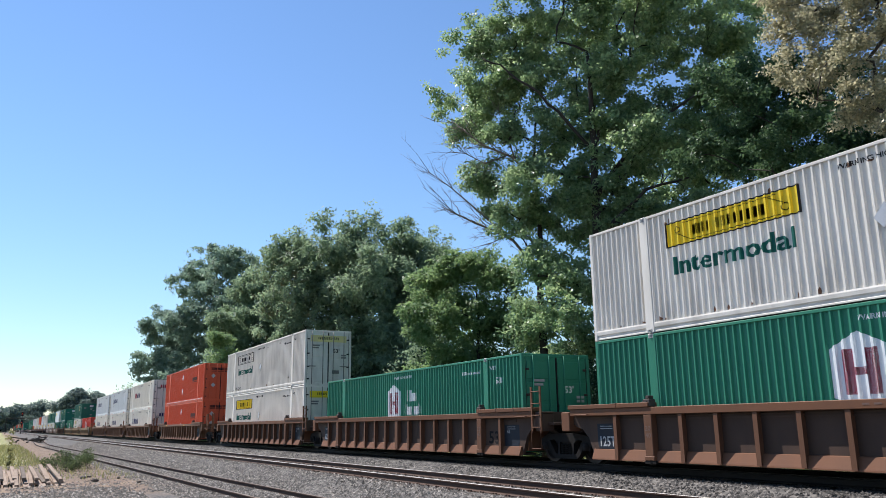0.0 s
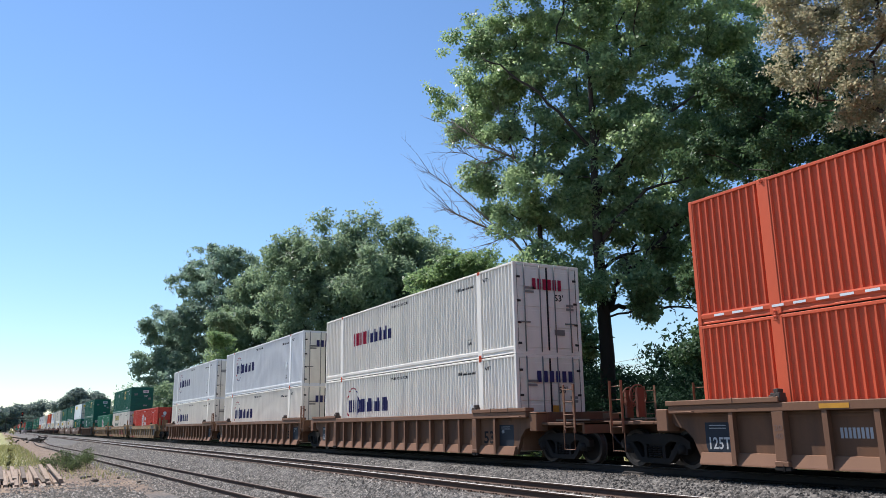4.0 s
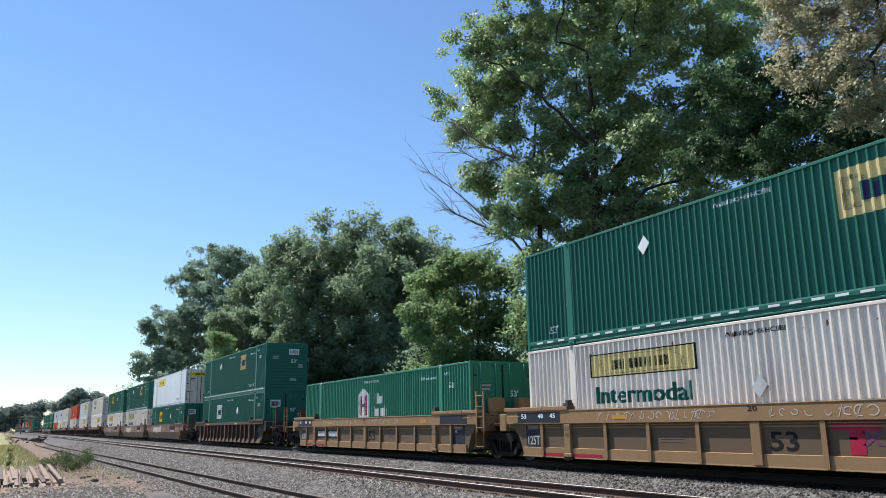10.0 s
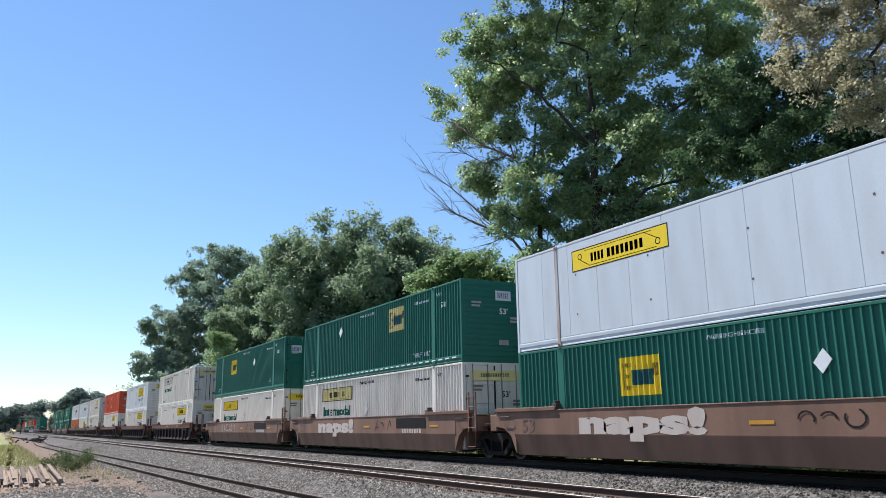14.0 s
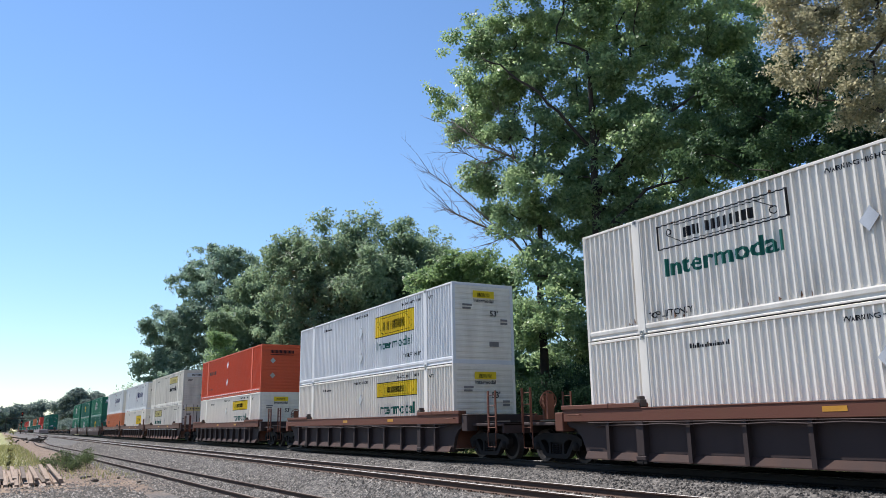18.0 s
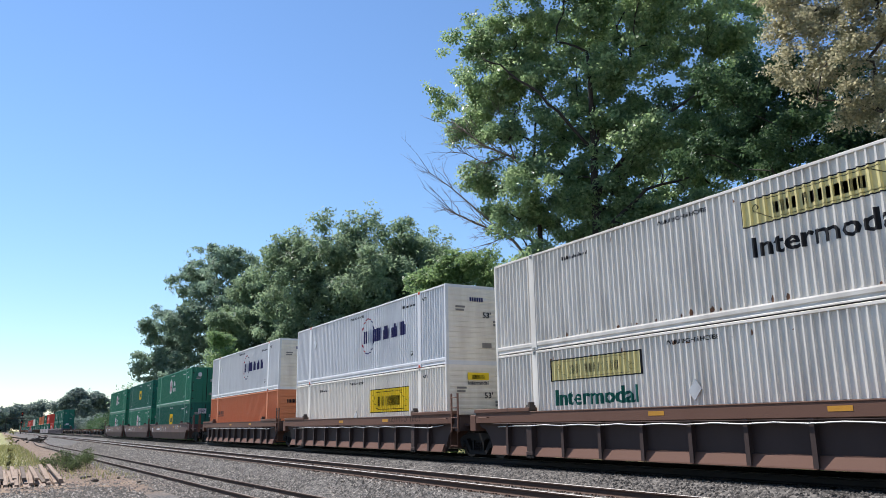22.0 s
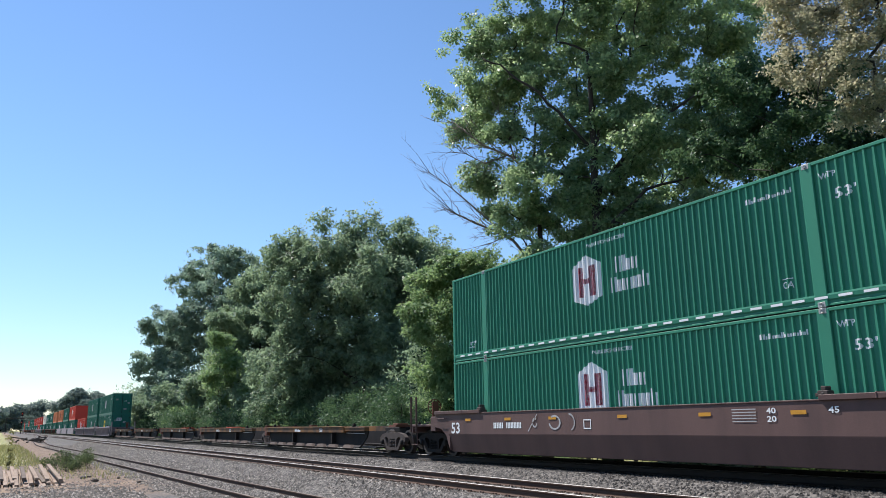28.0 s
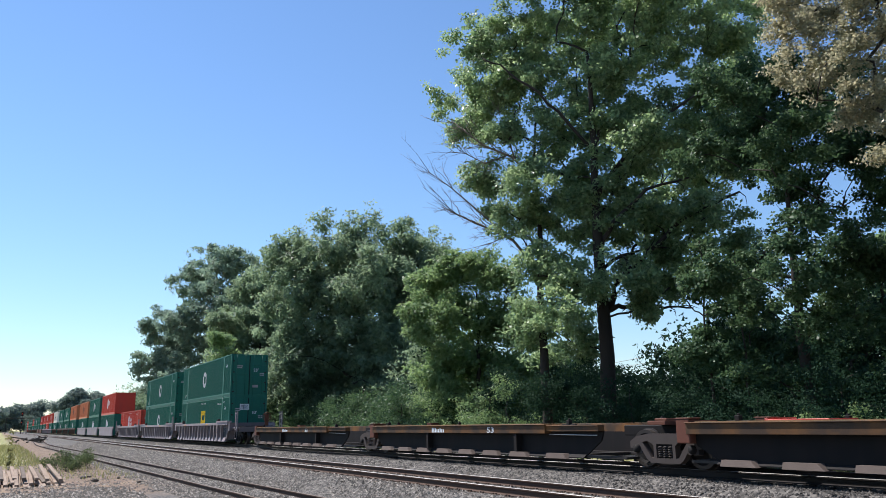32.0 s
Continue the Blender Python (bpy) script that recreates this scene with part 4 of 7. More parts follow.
    S["emp_c"] = lambda: container("deep green corrugated container, emblem panel amidships", DEEPGREEN, 0, emblem_square(-0.65, 1.15, YELLOW) + small_marks(False), [("end_emblem", [rect(-0.6, 0.05, 2.0, 2.4)], PALE, "white emblem panel"), ("end_letters", blocks(-0.52, -0.03, 2.08, 2.32, 3, 1.0), NAVY, "dark letters")] + end_marks(PALE), STEEL, dashes=True)
    S["sch"] = lambda: container("red orange corrugated container with faded name blocks", ORANGE, 0, [("name_lettering", blocks(3.8, 5.5, 1.72, 2.0, 9, 1.0) + [rect(3.8, 5.5, 1.60, 1.66)], FADEGREY, "faded dark name blocks")] + diamonds(-0.1, (1.0, 2.2)), [("end_name", blocks(-0.75, 0.75, 2.35, 2.55, 9, 1.0) + [rect(-0.75, 0.75, 2.25, 2.29)], BLACK, "black name blocks")] + [("placard", [[(-0.75, 1.9), (-0.58, 1.72), (-0.41, 1.9), (-0.58, 2.08)], [(-0.75, 1.2), (-0.58, 1.02), (-0.41, 1.2), (-0.58, 1.38)]], STEEL, "diamond placard holder")], ORANGE, dashes=True)
    S["sch_l"] = lambda: container("red orange corrugated container, name blocks near its tail", ORANGE, 0, [("name_lettering", blocks(-5.6, -3.4, 1.75, 2.0, 9, 1.0), FADEGREY, "faded dark name blocks")] + diamonds(-0.1, (1.0, 2.2)) + [("lift_note", writing("TOP LIFT ONLY", -5.6, -4.2, 0.62, 0.14), FADEGREY, "faded lifting note")], [("end_name", blocks(-0.75, 0.75, 2.35, 2.55, 9, 1.0) + [rect(-0.75, 0.75, 2.25, 2.29)], BLACK, "black name blocks")] + [("placard", [[(-0.75, 1.9), (-0.58, 1.72), (-0.41, 1.9), (-0.58, 2.08)], [(-0.75, 1.0), (-0.58, 0.82), (-0.41, 1.0), (-0.58, 1.18)]], STEEL, "diamond placard holder")], ORANGE, dashes=True, doors=False)
    S["sch_pale"] = lambda: container("faded orange corrugated container with small name blocks", PALEORANGE, 0, [("name_lettering", blocks(-5.75, -4.3, 1.72, 1.95, 9, 1.0) + [rect(-5.75, -4.3, 1.60, 1.66)], FADEGREY, "faded dark name blocks")], [("end_name", blocks(-0.75, 0.75, 2.15, 2.35, 9, 1.0), BLACK, "black name blocks")], PALEORANGE, doors=False)
    S["plain_green_near"] = lambda: container("dark green corrugated container with small white marks", DEEPGREEN, 0, small_marks(False)[:2] + [("emblem", ring(0.0, 1.55, 0.6, 0.28), PALE, "white emblem")], end_marks(PALE), DEEPGREEN)
    S["far_green"] = lambda: far_box("dark green container far down the train", DEEPGREEN, PALE)
    S["far_orange"] = lambda: far_box("orange container far down the train", PALEORANGE, FADEGREY)
    S["far_red"] = lambda: far_box("red container far down the train", RED, PALE)
    S["far_white"] = lambda: far_box("white container far down the train", WHITE, NAVY)
    return S


def far_box(label, body, mark):
    """A box that never comes near: the same shell with fewer fittings."""
    root = tagged(new("shipping_container"), label, "shipping container", "containers on the train")
    key = body.name
    panel = shared(("side", key, "off"), lambda: corrugated(0.26, 2.79, body, [(-7.97, 7.97)]))
    put("side_panel", panel, root)
    put("side_panel", panel, root, pose(0, 0, 0, 0, 0, 180))
    put("frame", shared(("far frame", key), lambda: boxes("frame", [(-8.06, 8.06, s - 0.05, s + 0.05, z0, z1) for s in (-1.245, 1.245) for z0, z1 in ((0.0, 0.26), (2.79, TALL))]
                                                          + [(x - 0.05, x + 0.05, s - 0.05, s + 0.05, 0.26, 2.79) for s in (-1.243, 1.243) for x in (-8.01, 8.01)], body)), root)
    put("end_wall", shared(("far end", key), lambda: boxes("end wall", [(7.98, 8.04, -1.19, 1.19, 0.05, 2.85)], body)), root)
    put("end_wall", shared(("back", key), lambda: boxes("end wall", [(-8.05, -8.0, -1.18, 1.18, 0.05, 2.85)], body)), root)
    put("roof", shared(("far roof", key), lambda: boxes("roof", [(-8.0, 8.0, -1.2, 1.2, 2.84, 2.872)], body)), root)
    me = shared(("far mark", mark.name), lambda: cut_to_wave([rect(-1.1, 0.0, 0.9, 2.2), rect(0.3, 1.3, 1.3, 1.9)]))
    if not me.materials:
        me.materials.append(mark)
    put("emblem", me, root, label="pale emblem")
    return root


STYLES = styles()


def box_of(style):
    if style not in PROTO:
        PROTO[style] = STYLES[style]()
        return PROTO[style]
    return copy_thing(PROTO[style], Matrix())


# ---- well cars ----
TRUCK_X, WHEEL_R = 9.76, 0.45


def wheel_mesh():
    """A wheelset: axle along y, flanged wheels."""
    verts, faces = [], []
    form = [(-1.02, 0.085), (-0.80, 0.085), (-0.80, 0.12), (-0.795, 0.30), (-0.83, 0.36), (-0.83, 0.445), (-0.70, 0.455), (-0.695, 0.485), (-0.665, 0.485), (-0.665, 0.37), (-0.69, 0.33), (-0.70, 0.13), (-0.66, 0.09)]
    form = form + [(-y, r) for y, r in reversed(form)]
    sides = 28
    for y, r in form:
        verts += [(r * math.cos(2 * math.pi * s / sides), y, r * math.sin(2 * math.pi * s / sides)) for s in range(sides)]
    for i in range(len(form) - 1):
        faces += [(i * sides + s, (i + 1) * sides + s, (i + 1) * sides + (s + 1) % sides, i * sides + (s + 1) % sides) for s in range(sides)]
    faces.append(tuple(range(sides)))
    faces.append(tuple(reversed(range((len(form) - 1) * sides, len(form) * sides))))
    me = mesh_of("wheelset", verts, faces, GREASE)
    me.materials.append(TREAD)
    for i, p in enumerate(me.polygons):
        band = i // sides
        if band in (4, 5, 6, 7, len(form) - 6, len(form) - 7, len(form) - 8, len(form) - 9):
            p.material_index = 1
    # three bolts show the turning
    extra_v, extra_f = [], []
    for s in (-1, 1):
        for k in range(3):
            w = 2 * math.pi * k / 3
            x, z = 0.05 * math.cos(w), 0.05 * math.sin(w)
            box_data((x - 0.014, x + 0.014, s * 1.02 - 0.012, s * 1.02 + 0.012, z - 0.014, z + 0.014), extra_v, extra_f)
    bm = bmesh.new()
    bm.from_mesh(me)
    vs = [bm.verts.new(v) for v in extra_v]
    for f in extra_f:
        bm.faces.new([vs[i] for i in f])
    bm.to_mesh(me)
    bm.free()
    return me


def frame_mesh(mat):
    """Cast side frame of a truck: arch bar, two sloping legs, pedestals over the axle boxes."""
    out = []
    verts, faces = [], []

    def plate(outline):
        k, n = len(verts), len(outline)
        verts.extend([(x, -1.10, z) for x, z in outline] + [(x, -0.93, z) for x, z in outline])
        faces.append(tuple(range(k, k + n)))
        faces.append(tuple(reversed(range(k + n, k + 2 * n))))
        faces.extend([(k + i, k + n + i, k + n + (i + 1) % n, k + (i + 1) % n) for i in range(n)])
    plate([(-1.14, 0.46), (-1.14, 0.62), (-0.92, 0.74), (-0.50, 0.80), (0.50, 0.80), (0.92, 0.74), (1.14, 0.62), (1.14, 0.46), (1.02, 0.46), (0.84, 0.58), (0.50, 0.645), (-0.50, 0.645), (-0.84, 0.58), (-1.02, 0.46)])
    for q in (-1, 1):
        leg = [(0.88, 0.57), (0.72, 0.60), (0.44, 0.25), (0.28, 0.23), (0.28, 0.12), (0.46, 0.12), (0.58, 0.20)]
        plate([(q * x, z) for x, z in (leg if q > 0 else reversed(leg))])
        side = [(0.35, 0.23), (0.35, 0.66), (0.26, 0.66), (0.26, 0.23)]
        plate([(q * x, z) for x, z in (side if q > 0 else reversed(side))])
        gusset = [(0.56, 0.635), (0.35, 0.66), (0.35, 0.52), (0.42, 0.58)]
        plate([(q * x, z) for x, z in (gusset if q > 0 else reversed(gusset))])
    plate([(-0.32, 0.12), (0.32, 0.12), (0.32, 0.24), (-0.32, 0.24)])
    plate([(-0.26, 0.56), (0.26, 0.56), (0.26, 0.66), (-0.26, 0.66)])
    for s in (-1, 1):
        plate([(s * 0.89 - 0.15, 0.34), (s * 0.89 + 0.15, 0.34), (s * 0.89 + 0.16, 0.58), (s * 0.89 - 0.16, 0.58)])
    return mesh_of("side frame", verts, faces, mat)


def spring_mesh(mat):
    pts = [(0.07 * math.cos(a * 0.9), -1.03 + 0.07 * math.sin(a * 0.9), 0.24 + a * 0.0075) for a in range(0, 36)]
    verts, faces = [], []
    for dx in (-0.16, 0.0, 0.16):
        tube_data([(x + dx, y, z) for x, y, z in pts], 0.018, verts, faces, 5)
    return mesh_of("springs", verts, faces, mat, True)


WHEELS = []


def add_truck(root, mat, x):
    fr = shared(("side frame", mat.name), lambda: frame_mesh(mat))
    put("side_frame", fr, root, pose(x, 0, 0), "cast steel truck side frame")
    put("side_frame", fr, root, pose(x, 0, 0, 0, 0, 180), "cast steel truck side frame")
    put("spring_nest", shared(("springs", mat.name), lambda: spring_mesh(mat)), root, pose(x, 0, 0))
    put("bolster", shared("bolster", lambda: boxes("bolster", [(-0.24, 0.24, -1.06, 1.06, 0.50, 0.68), (-0.5, 0.5, -0.35, 0.35, 0.55, 0.78)], GREASE, 0.02)), root, pose(x, 0, 0))
    for s in (-0.89, 0.89):
        w = put("wheelset", shared("wheelset", wheel_mesh), root, pose(x + s, 0, WHEEL_R), "steel wheels with polished treads")
        WHEELS.append((root, w, x + s))
        put("bearing_cap", shared("bearing", lambda: tube("bearing", [(0, -1.16, 0.45), (0, -0.98, 0.45)], [0.10, 0.13], GREASE, 12)), root, pose(x + s, 0, 0))


def ladder_mesh(material, tall):
    """Two angle iron uprights, rungs and a thin stirrup below."""
    verts, faces = [], []
    for x in (-0.24, 0.18):
        box_data((x, x + 0.07, -0.015, 0.0, -0.12, tall), verts, faces)
        box_data((x, x + 0.012, 0.0, 0.06, -0.12, tall), verts, faces)
    for i in range(4):
        z = 0.02 + i * 0.33
        tube_data([(-0.2, -0.02, z), (0.2, -0.02, z)], 0.014, verts, faces, 6)
    tube_data([(-0.22, -0.02, -0.05), (-0.22, -0.02, -0.56), (0.22, -0.02, -0.56), (0.22, -0.02, -0.05)], 0.014, verts, faces, 6)
    return mesh_of("ladder", verts, faces, material)


def grab_mesh(material):
    verts, faces = [], []
    tube_data([(-0.25, 0.06, 0), (-0.25, -0.06, 0), (0.25, -0.06, 0), (0.25, 0.06, 0)], 0.012, verts, faces, 5)
    return mesh_of("grab iron", verts, faces, material)


SHEET_Y, TAN_SHEET_Y = -1.42, -1.505


def ribbed_side(kind, mat):
    """Parts of one long side, near face to -y: list of (name, mesh, offset, label)."""
    out = []
    wide = kind == "flanged"
    web = GRIMY_SHADE[mat.name]
    sy = TAN_SHEET_Y if mat is TAN else SHEET_Y
    zc = 1.11 if wide else (1.06 if mat is TAN else 1.25)
    key = mat.name
    chord = [(-8.9, 8.9, -1.60, -1.325, zc, 1.42)] + ([(-8.9, 8.9, -1.612, -1.595, 1.385, 1.424)] if zc < 1.2 else [])
    out.append(("top_chord", shared(("chord", key), lambda: boxes("top chord", chord, mat, 0.012)), None, ""))
    sheet = [(-8.9, zc), (-8.9, 0.98), (-8.62, 0.92), (-8.38, 0.70), (-8.16, 0.22), (8.16, 0.22), (8.38, 0.70), (8.62, 0.92), (8.9, 0.98), (8.9, zc)]
    out.append(("side_sheet", shared(("sheet", key), lambda: prism("side sheet", sheet, sy, -1.325, web)), None, "side sheet, grimy and tinted for shade"))
    foot = 0.36 if mat is MAROON else 0.43
    low = [(-1.55, 0.17), (sy, 0.17), (sy, foot), (sy - 0.045, foot - 0.01), (-1.545, 0.20)]
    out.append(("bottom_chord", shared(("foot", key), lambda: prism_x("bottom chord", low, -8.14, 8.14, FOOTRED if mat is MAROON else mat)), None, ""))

    def rib():
        o = [(sy, zc), (-1.575, zc), (-1.56, 0.24), (-1.555, 0.19), (sy, 0.19)]
        flange = [(-0.055, 0.055, -1.583, -1.562, 0.19, zc - 0.003)]
        v, f = [(x, y, z) for x in (-0.02, 0.02) for y, z in o], []
        f += [tuple(range(5)), tuple(reversed(range(5, 10)))] + [(i, 5 + i, 5 + (i + 1) % 5, (i + 1) % 5) for i in range(5)]
        box_data(flange[0], v, f)
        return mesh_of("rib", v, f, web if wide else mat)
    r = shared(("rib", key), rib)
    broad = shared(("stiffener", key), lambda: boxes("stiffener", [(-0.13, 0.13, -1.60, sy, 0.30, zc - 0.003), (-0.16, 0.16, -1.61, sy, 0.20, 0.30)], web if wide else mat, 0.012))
    foot_iron = shared(("stiffener foot", sy), lambda: boxes("foot iron", [(-0.17, 0.19, -1.60, sy, 0.12, 0.20), (0.02, 0.06, -1.61, -1.60, 0.10, 0.26)], GREASE, 0.01))
    for x in (-6.03, 6.03):
        out.append(("stiffener", broad, pose(x, 0, 0), ""))
        out.append(("foot_iron", foot_iron, pose(x, 0, 0), "dark foot iron"))
    step = 1.5075 if wide or mat is TAN else 1.005
    n = round(6.03 / step)
    for i in range(-n - 1, n + 2):
        if abs(i) == n:
            continue
        x = step * i if abs(i) < n else math.copysign(7.18, i)
        if i == 0 and not wide:
            out.append(("wide_rib", shared(("wide rib", key), lambda: boxes("wide rib", [(-0.12, 0.12, -1.585, sy, 0.2, zc - 0.003)], mat, 0.01)), None, ""))
        else:
            out.append(("rib", r, pose(x, 0, 0), ""))
    if wide:
        pts = [(-7.8, -1.48, zc - 0.12), (-6.9, -1.57, zc - 0.10)] + [(-6.03 + 0.75 * i, -1.615, zc - 0.09 + (0.018 if i % 2 else -0.012)) for i in range(17)] + [(7.2, -1.60, zc - 0.14), (8.2, -1.52, zc - 0.05)]
        out.append(("train_line", shared(("side pipe", key), lambda: tube("side pipe", pts, 0.017, STEEL if mat is UMBER else web, 6)), None, "thin sagging air pipe"))
        out.append(("conduit", shared(("conduit", key), lambda: tube("conduit", [(-7.9, -1.59, zc - 0.03), (7.9, -1.59, zc - 0.03)], 0.012, web, 5)), None, "thin conduit"))
    else:
        out.append(("conduit", shared(("conduit", key), lambda: boxes("conduit", [(-7.9, 7.9, sy - 0.03, sy, zc - 0.115, zc - 0.085), (-7.9, 7.9, sy - 0.04, sy, zc - 0.05, zc - 0.03)], mat if mat is TAN else web)), None, "thin conduits under the chord"))
    return out


def smooth_well_side(mat):
    out = []
    o = [(-1.44, 0.20), (-1.575, 0.755), (-1.58, 0.78), (-1.565, 1.42), (-1.33, 1.42), (-1.33, 0.20)]
    def skin():
        n = len(o)
        v = [(x, y, z) for x in (-8.0, 8.0) for y, z in o]
        f = [tuple(range(n)), tuple(reversed(range(n, 2 * n)))] + [(i, n + i, n + (i + 1) % n, (i + 1) % n) for i in range(n)]
        return mesh_of("side skin", v, f, mat)
    out.append(("side_skin", shared(("skin", mat.name), skin), None, ""))
    out.append(("side_end", shared(("skin end", mat.name), lambda: prism("side end", [(7.95, 0.24), (8.2, 0.72), (8.55, 0.94), (9.0, 1.0), (9.0, 1.42), (7.95, 1.42)], -1.56, -1.33, mat)), None, ""))
    out.append(("side_end", shared(("skin end", mat.name), lambda: None), pose(0, -2.89, 0, 0, 0, 180), ""))
    out.append(("top_rail", shared(("cap", mat.name), lambda: boxes("cap rail", [(-9.0, 9.0, -1.585, -1.33, 1.42, 1.45)], mat, 0.006)), None, ""))
    return out


def well_car(style, left, right, seed):
    """One well unit at its middle on the rail top; left and right say where the set ends in a coupler."""
    label, mat, kind, extra = style
    root = tagged(new("well_car"), label, "rail car", "cars of the train")
    empty = kind == "low"
    # end sills and pockets use the copy with shade in its colour
    recess_mat = GRIMY_SHADE.get(mat.name, mat)
    sides = smooth_well_side(mat) if kind == "smooth" else (low_side(mat) if empty else ribbed_side(kind, mat))
    for name, me, m, lab in sides:
        put(name, me, root, m, lab)
        if name not in ("rib", "wide_rib", "gusset", "train_line", "foot_plate", "top_plank", "stiffener", "foot_iron", "conduit"):
            put(name, me, root, pose(0, 0, 0, 0, 0, 180) @ (m or Matrix()), lab)
    half = 7.4 if empty else 8.1
    put("floor", shared(("well floor", empty), lambda: boxes("well floor", [(-half, half, -1.32, -0.9, 0.18, 0.24), (-half, half, 0.9, 1.32, 0.18, 0.24)] + [(-half + 0.2 + 2.0 * i, -half + 0.5 + 2.0 * i, -1.3, 1.3, 0.18, 0.25) for i in range(8)], DARKSTEEL)), root)
    if not empty:
        guide = shared(("guide", mat.name), lambda: boxes("end plate", [(5.95, 8.95, -1.63, -1.33, 1.42 + 0.003, 1.53), (7.05, 7.09, -1.64, -1.33, 1.425, 1.545), (8.0, 8.04, -1.64, -1.33, 1.425, 1.545)], mat, 0.01))
        lock = shared("guide lock", lambda: boxes("guide lock", [(-0.11, 0.11, -1.60, -1.40, -0.10, 0.07), (-0.05, 0.06, -1.57, -1.40, 0.07, 0.15), (-0.17, -0.11, -1.58, -1.42, -0.04, 0.03), (-0.03, 0.04, -1.625, -1.60, -0.06, 0.03)], WEATHERED, 0.012))
        for x in (-6.03, 6.03):
            put("container_lock", lock, root, pose(x, 0, 1.535), "dark steel container lock")
        put("container_guide", guide, root)
        put("container_guide", shared(("guide2", mat.name), lambda: boxes("end plate", [(-8.95, -5.95, -1.63, -1.33, 1.423, 1.53), (-7.09, -7.05, -1.64, -1.33, 1.425, 1.545)], mat, 0.01)), root)
        put("container_guide", guide, root, pose(0, 0, 0, 0, 0, 180))
        put("bulkhead", shared(("bulk", mat.name), lambda: boxes("bulkhead", [(8.2, 8.3, -1.3, 1.3, 0.3, 1.25)], mat)), root)
        put("bulkhead", shared(("bulk", mat.name), lambda: None), root, pose(0, 0, 0, 0, 0, 180))
        end = 11.3
        for s, ends in ((1, right), (-1, left)):
            turn = pose(0, 0, 0, 0, 0, 0 if s > 0 else 180)
            reach = 11.25 if ends else 9.7
            put("end_sill", shared(("sill", mat.name, ends), lambda: boxes("end sill", [(8.3, reach, -0.45, 0.45, 0.80, 1.12), (8.3, 9.05, -1.40, 1.40, 1.02, 1.40), (9.05, 9.62, -1.36, 1.36, 1.02, 1.10)] + ([(9.62, 11.2, -1.36, 1.36, 1.02, 1.10), (11.1, 11.2, -1.35, 1.35, 0.80, 1.10)] if ends else []), recess_mat, 0.015)), root, turn)
            put("end_pocket", shared(("pocket", mat.name), lambda: boxes("end pocket", [(9.0, 9.35, -1.55, -1.15, 0.86, 1.36), (9.0, 9.4, -1.56, -1.15, 1.36, 1.40)], recess_mat, 0.02)), root, turn)
            put("end_pocket", shared(("pocket2", mat.name), lambda: boxes("end pocket", [(9.0, 9.35, 1.15, 1.55, 0.86, 1.36)], mat, 0.02)), root, turn)
            if ends:
                put("coupler", shared("coupler", lambda: boxes("coupler", [(11.2, 11.75, -0.12, 0.12, 0.78, 0.98), (11.6, 11.86, -0.22, 0.16, 0.72, 1.04)], DARKSTEEL, 0.03)), root, turn)
                put("platform", shared("platform", lambda: boxes("platform", [(9.4, 10.9, -0.9, 0.9, 1.14, 1.18)], DARKSTEEL)), root, turn)
                for y in (-1.48, 1.48):
                    put("ladder", shared(("ladder", mat.name), lambda: ladder_mesh(mat, 1.15)), root, turn @ pose(10.75, y, 0.95), "steel end ladder")
                put("hand_brake", shared("brake", brake_mesh), root, turn @ pose(11.05, 0.45, 1.75), "rusty brake wheel")
                put("air_hose", shared("hose", lambda: tube("air hose", [(11.15, -0.4, 0.85), (11.4, -0.42, 0.6), (11.65, -0.38, 0.42), (11.85, -0.3, 0.5)], 0.03, BLACK, 6)), root, turn)
            elif s > 0:
                put("ladder", shared(("ladder", mat.name), lambda: ladder_mesh(mat, 1.15)), root, turn @ pose(9.15, -1.62, 0.95), "steel end ladder")
        if kind in ("ribbed",):
            post = shared(("end post", mat.name), lambda: boxes("end post", [(8.45, 8.75, -0.24, 0.24, 1.40, 1.92), (8.75, 8.78, -0.20, 0.20, 1.45, 1.86)], mat, 0.015))
            for turn in (0, 180) if mat is TAN else ():
                for y in (-0.62, 0.42):
                    put("end_post", post, root, pose(0, 0, 0, 0, 0, turn) @ pose(0, y, 0), "boxy tan end post")
        for x in (-8.4, 8.4):
            put("grab_iron", shared(("grab", mat.name), lambda: grab_mesh(mat)), root, pose(x, -1.60, 1.28))
    else:
        put("end_sill", shared(("low sill", mat.name), lambda: boxes("end sill", [(6.4, 8.40, -0.45, 0.45, 0.74, 1.0)], mat, 0.02)), root)
        put("end_sill", shared(("low sill back", mat.name), lambda: boxes("end sill", [(-8.40, -7.0, -0.5, 0.5, 0.78, 1.06)], mat, 0.02)), root)
        for y in (-1.33, 1.33):
            put("end_block", shared("end block", lambda: boxes("end block", [(-7.62, -7.22, -0.19, 0.19, 0.60, 1.13), (-7.66, -7.18, -0.20, 0.20, 1.13, 1.16)], MAROON, 0.02)), root, pose(0, y, 0))
        if seed in (24, 25):
            put("deck_plate", shared("deck plate red", lambda: boxes("deck plate", [(-6.6, -5.0, 0.2, 1.2, 1.06, 1.10), (-6.6, -6.5, 0.2, 1.2, 1.10, 1.13)], RED, 0.01)), root, None, "faded red deck plate")
        put("cross_beam", shared("low beam", lambda: boxes("cross beam", [(-7.6, -7.3, -1.2, 1.2, 0.75, 1.08)], mat, 0.02)), root)
        put("deck_plate", shared("deck plate", lambda: boxes("deck plate", [(7.75, 8.35, -0.9, 0.9, 1.0, 1.10), (7.9, 8.3, -0.8, -0.3, 1.10, 1.16)], MAROON, 0.01)), root)
    for s, ends in ((1, right), (-1, left)):
        if s < 0 and not ends:
            continue
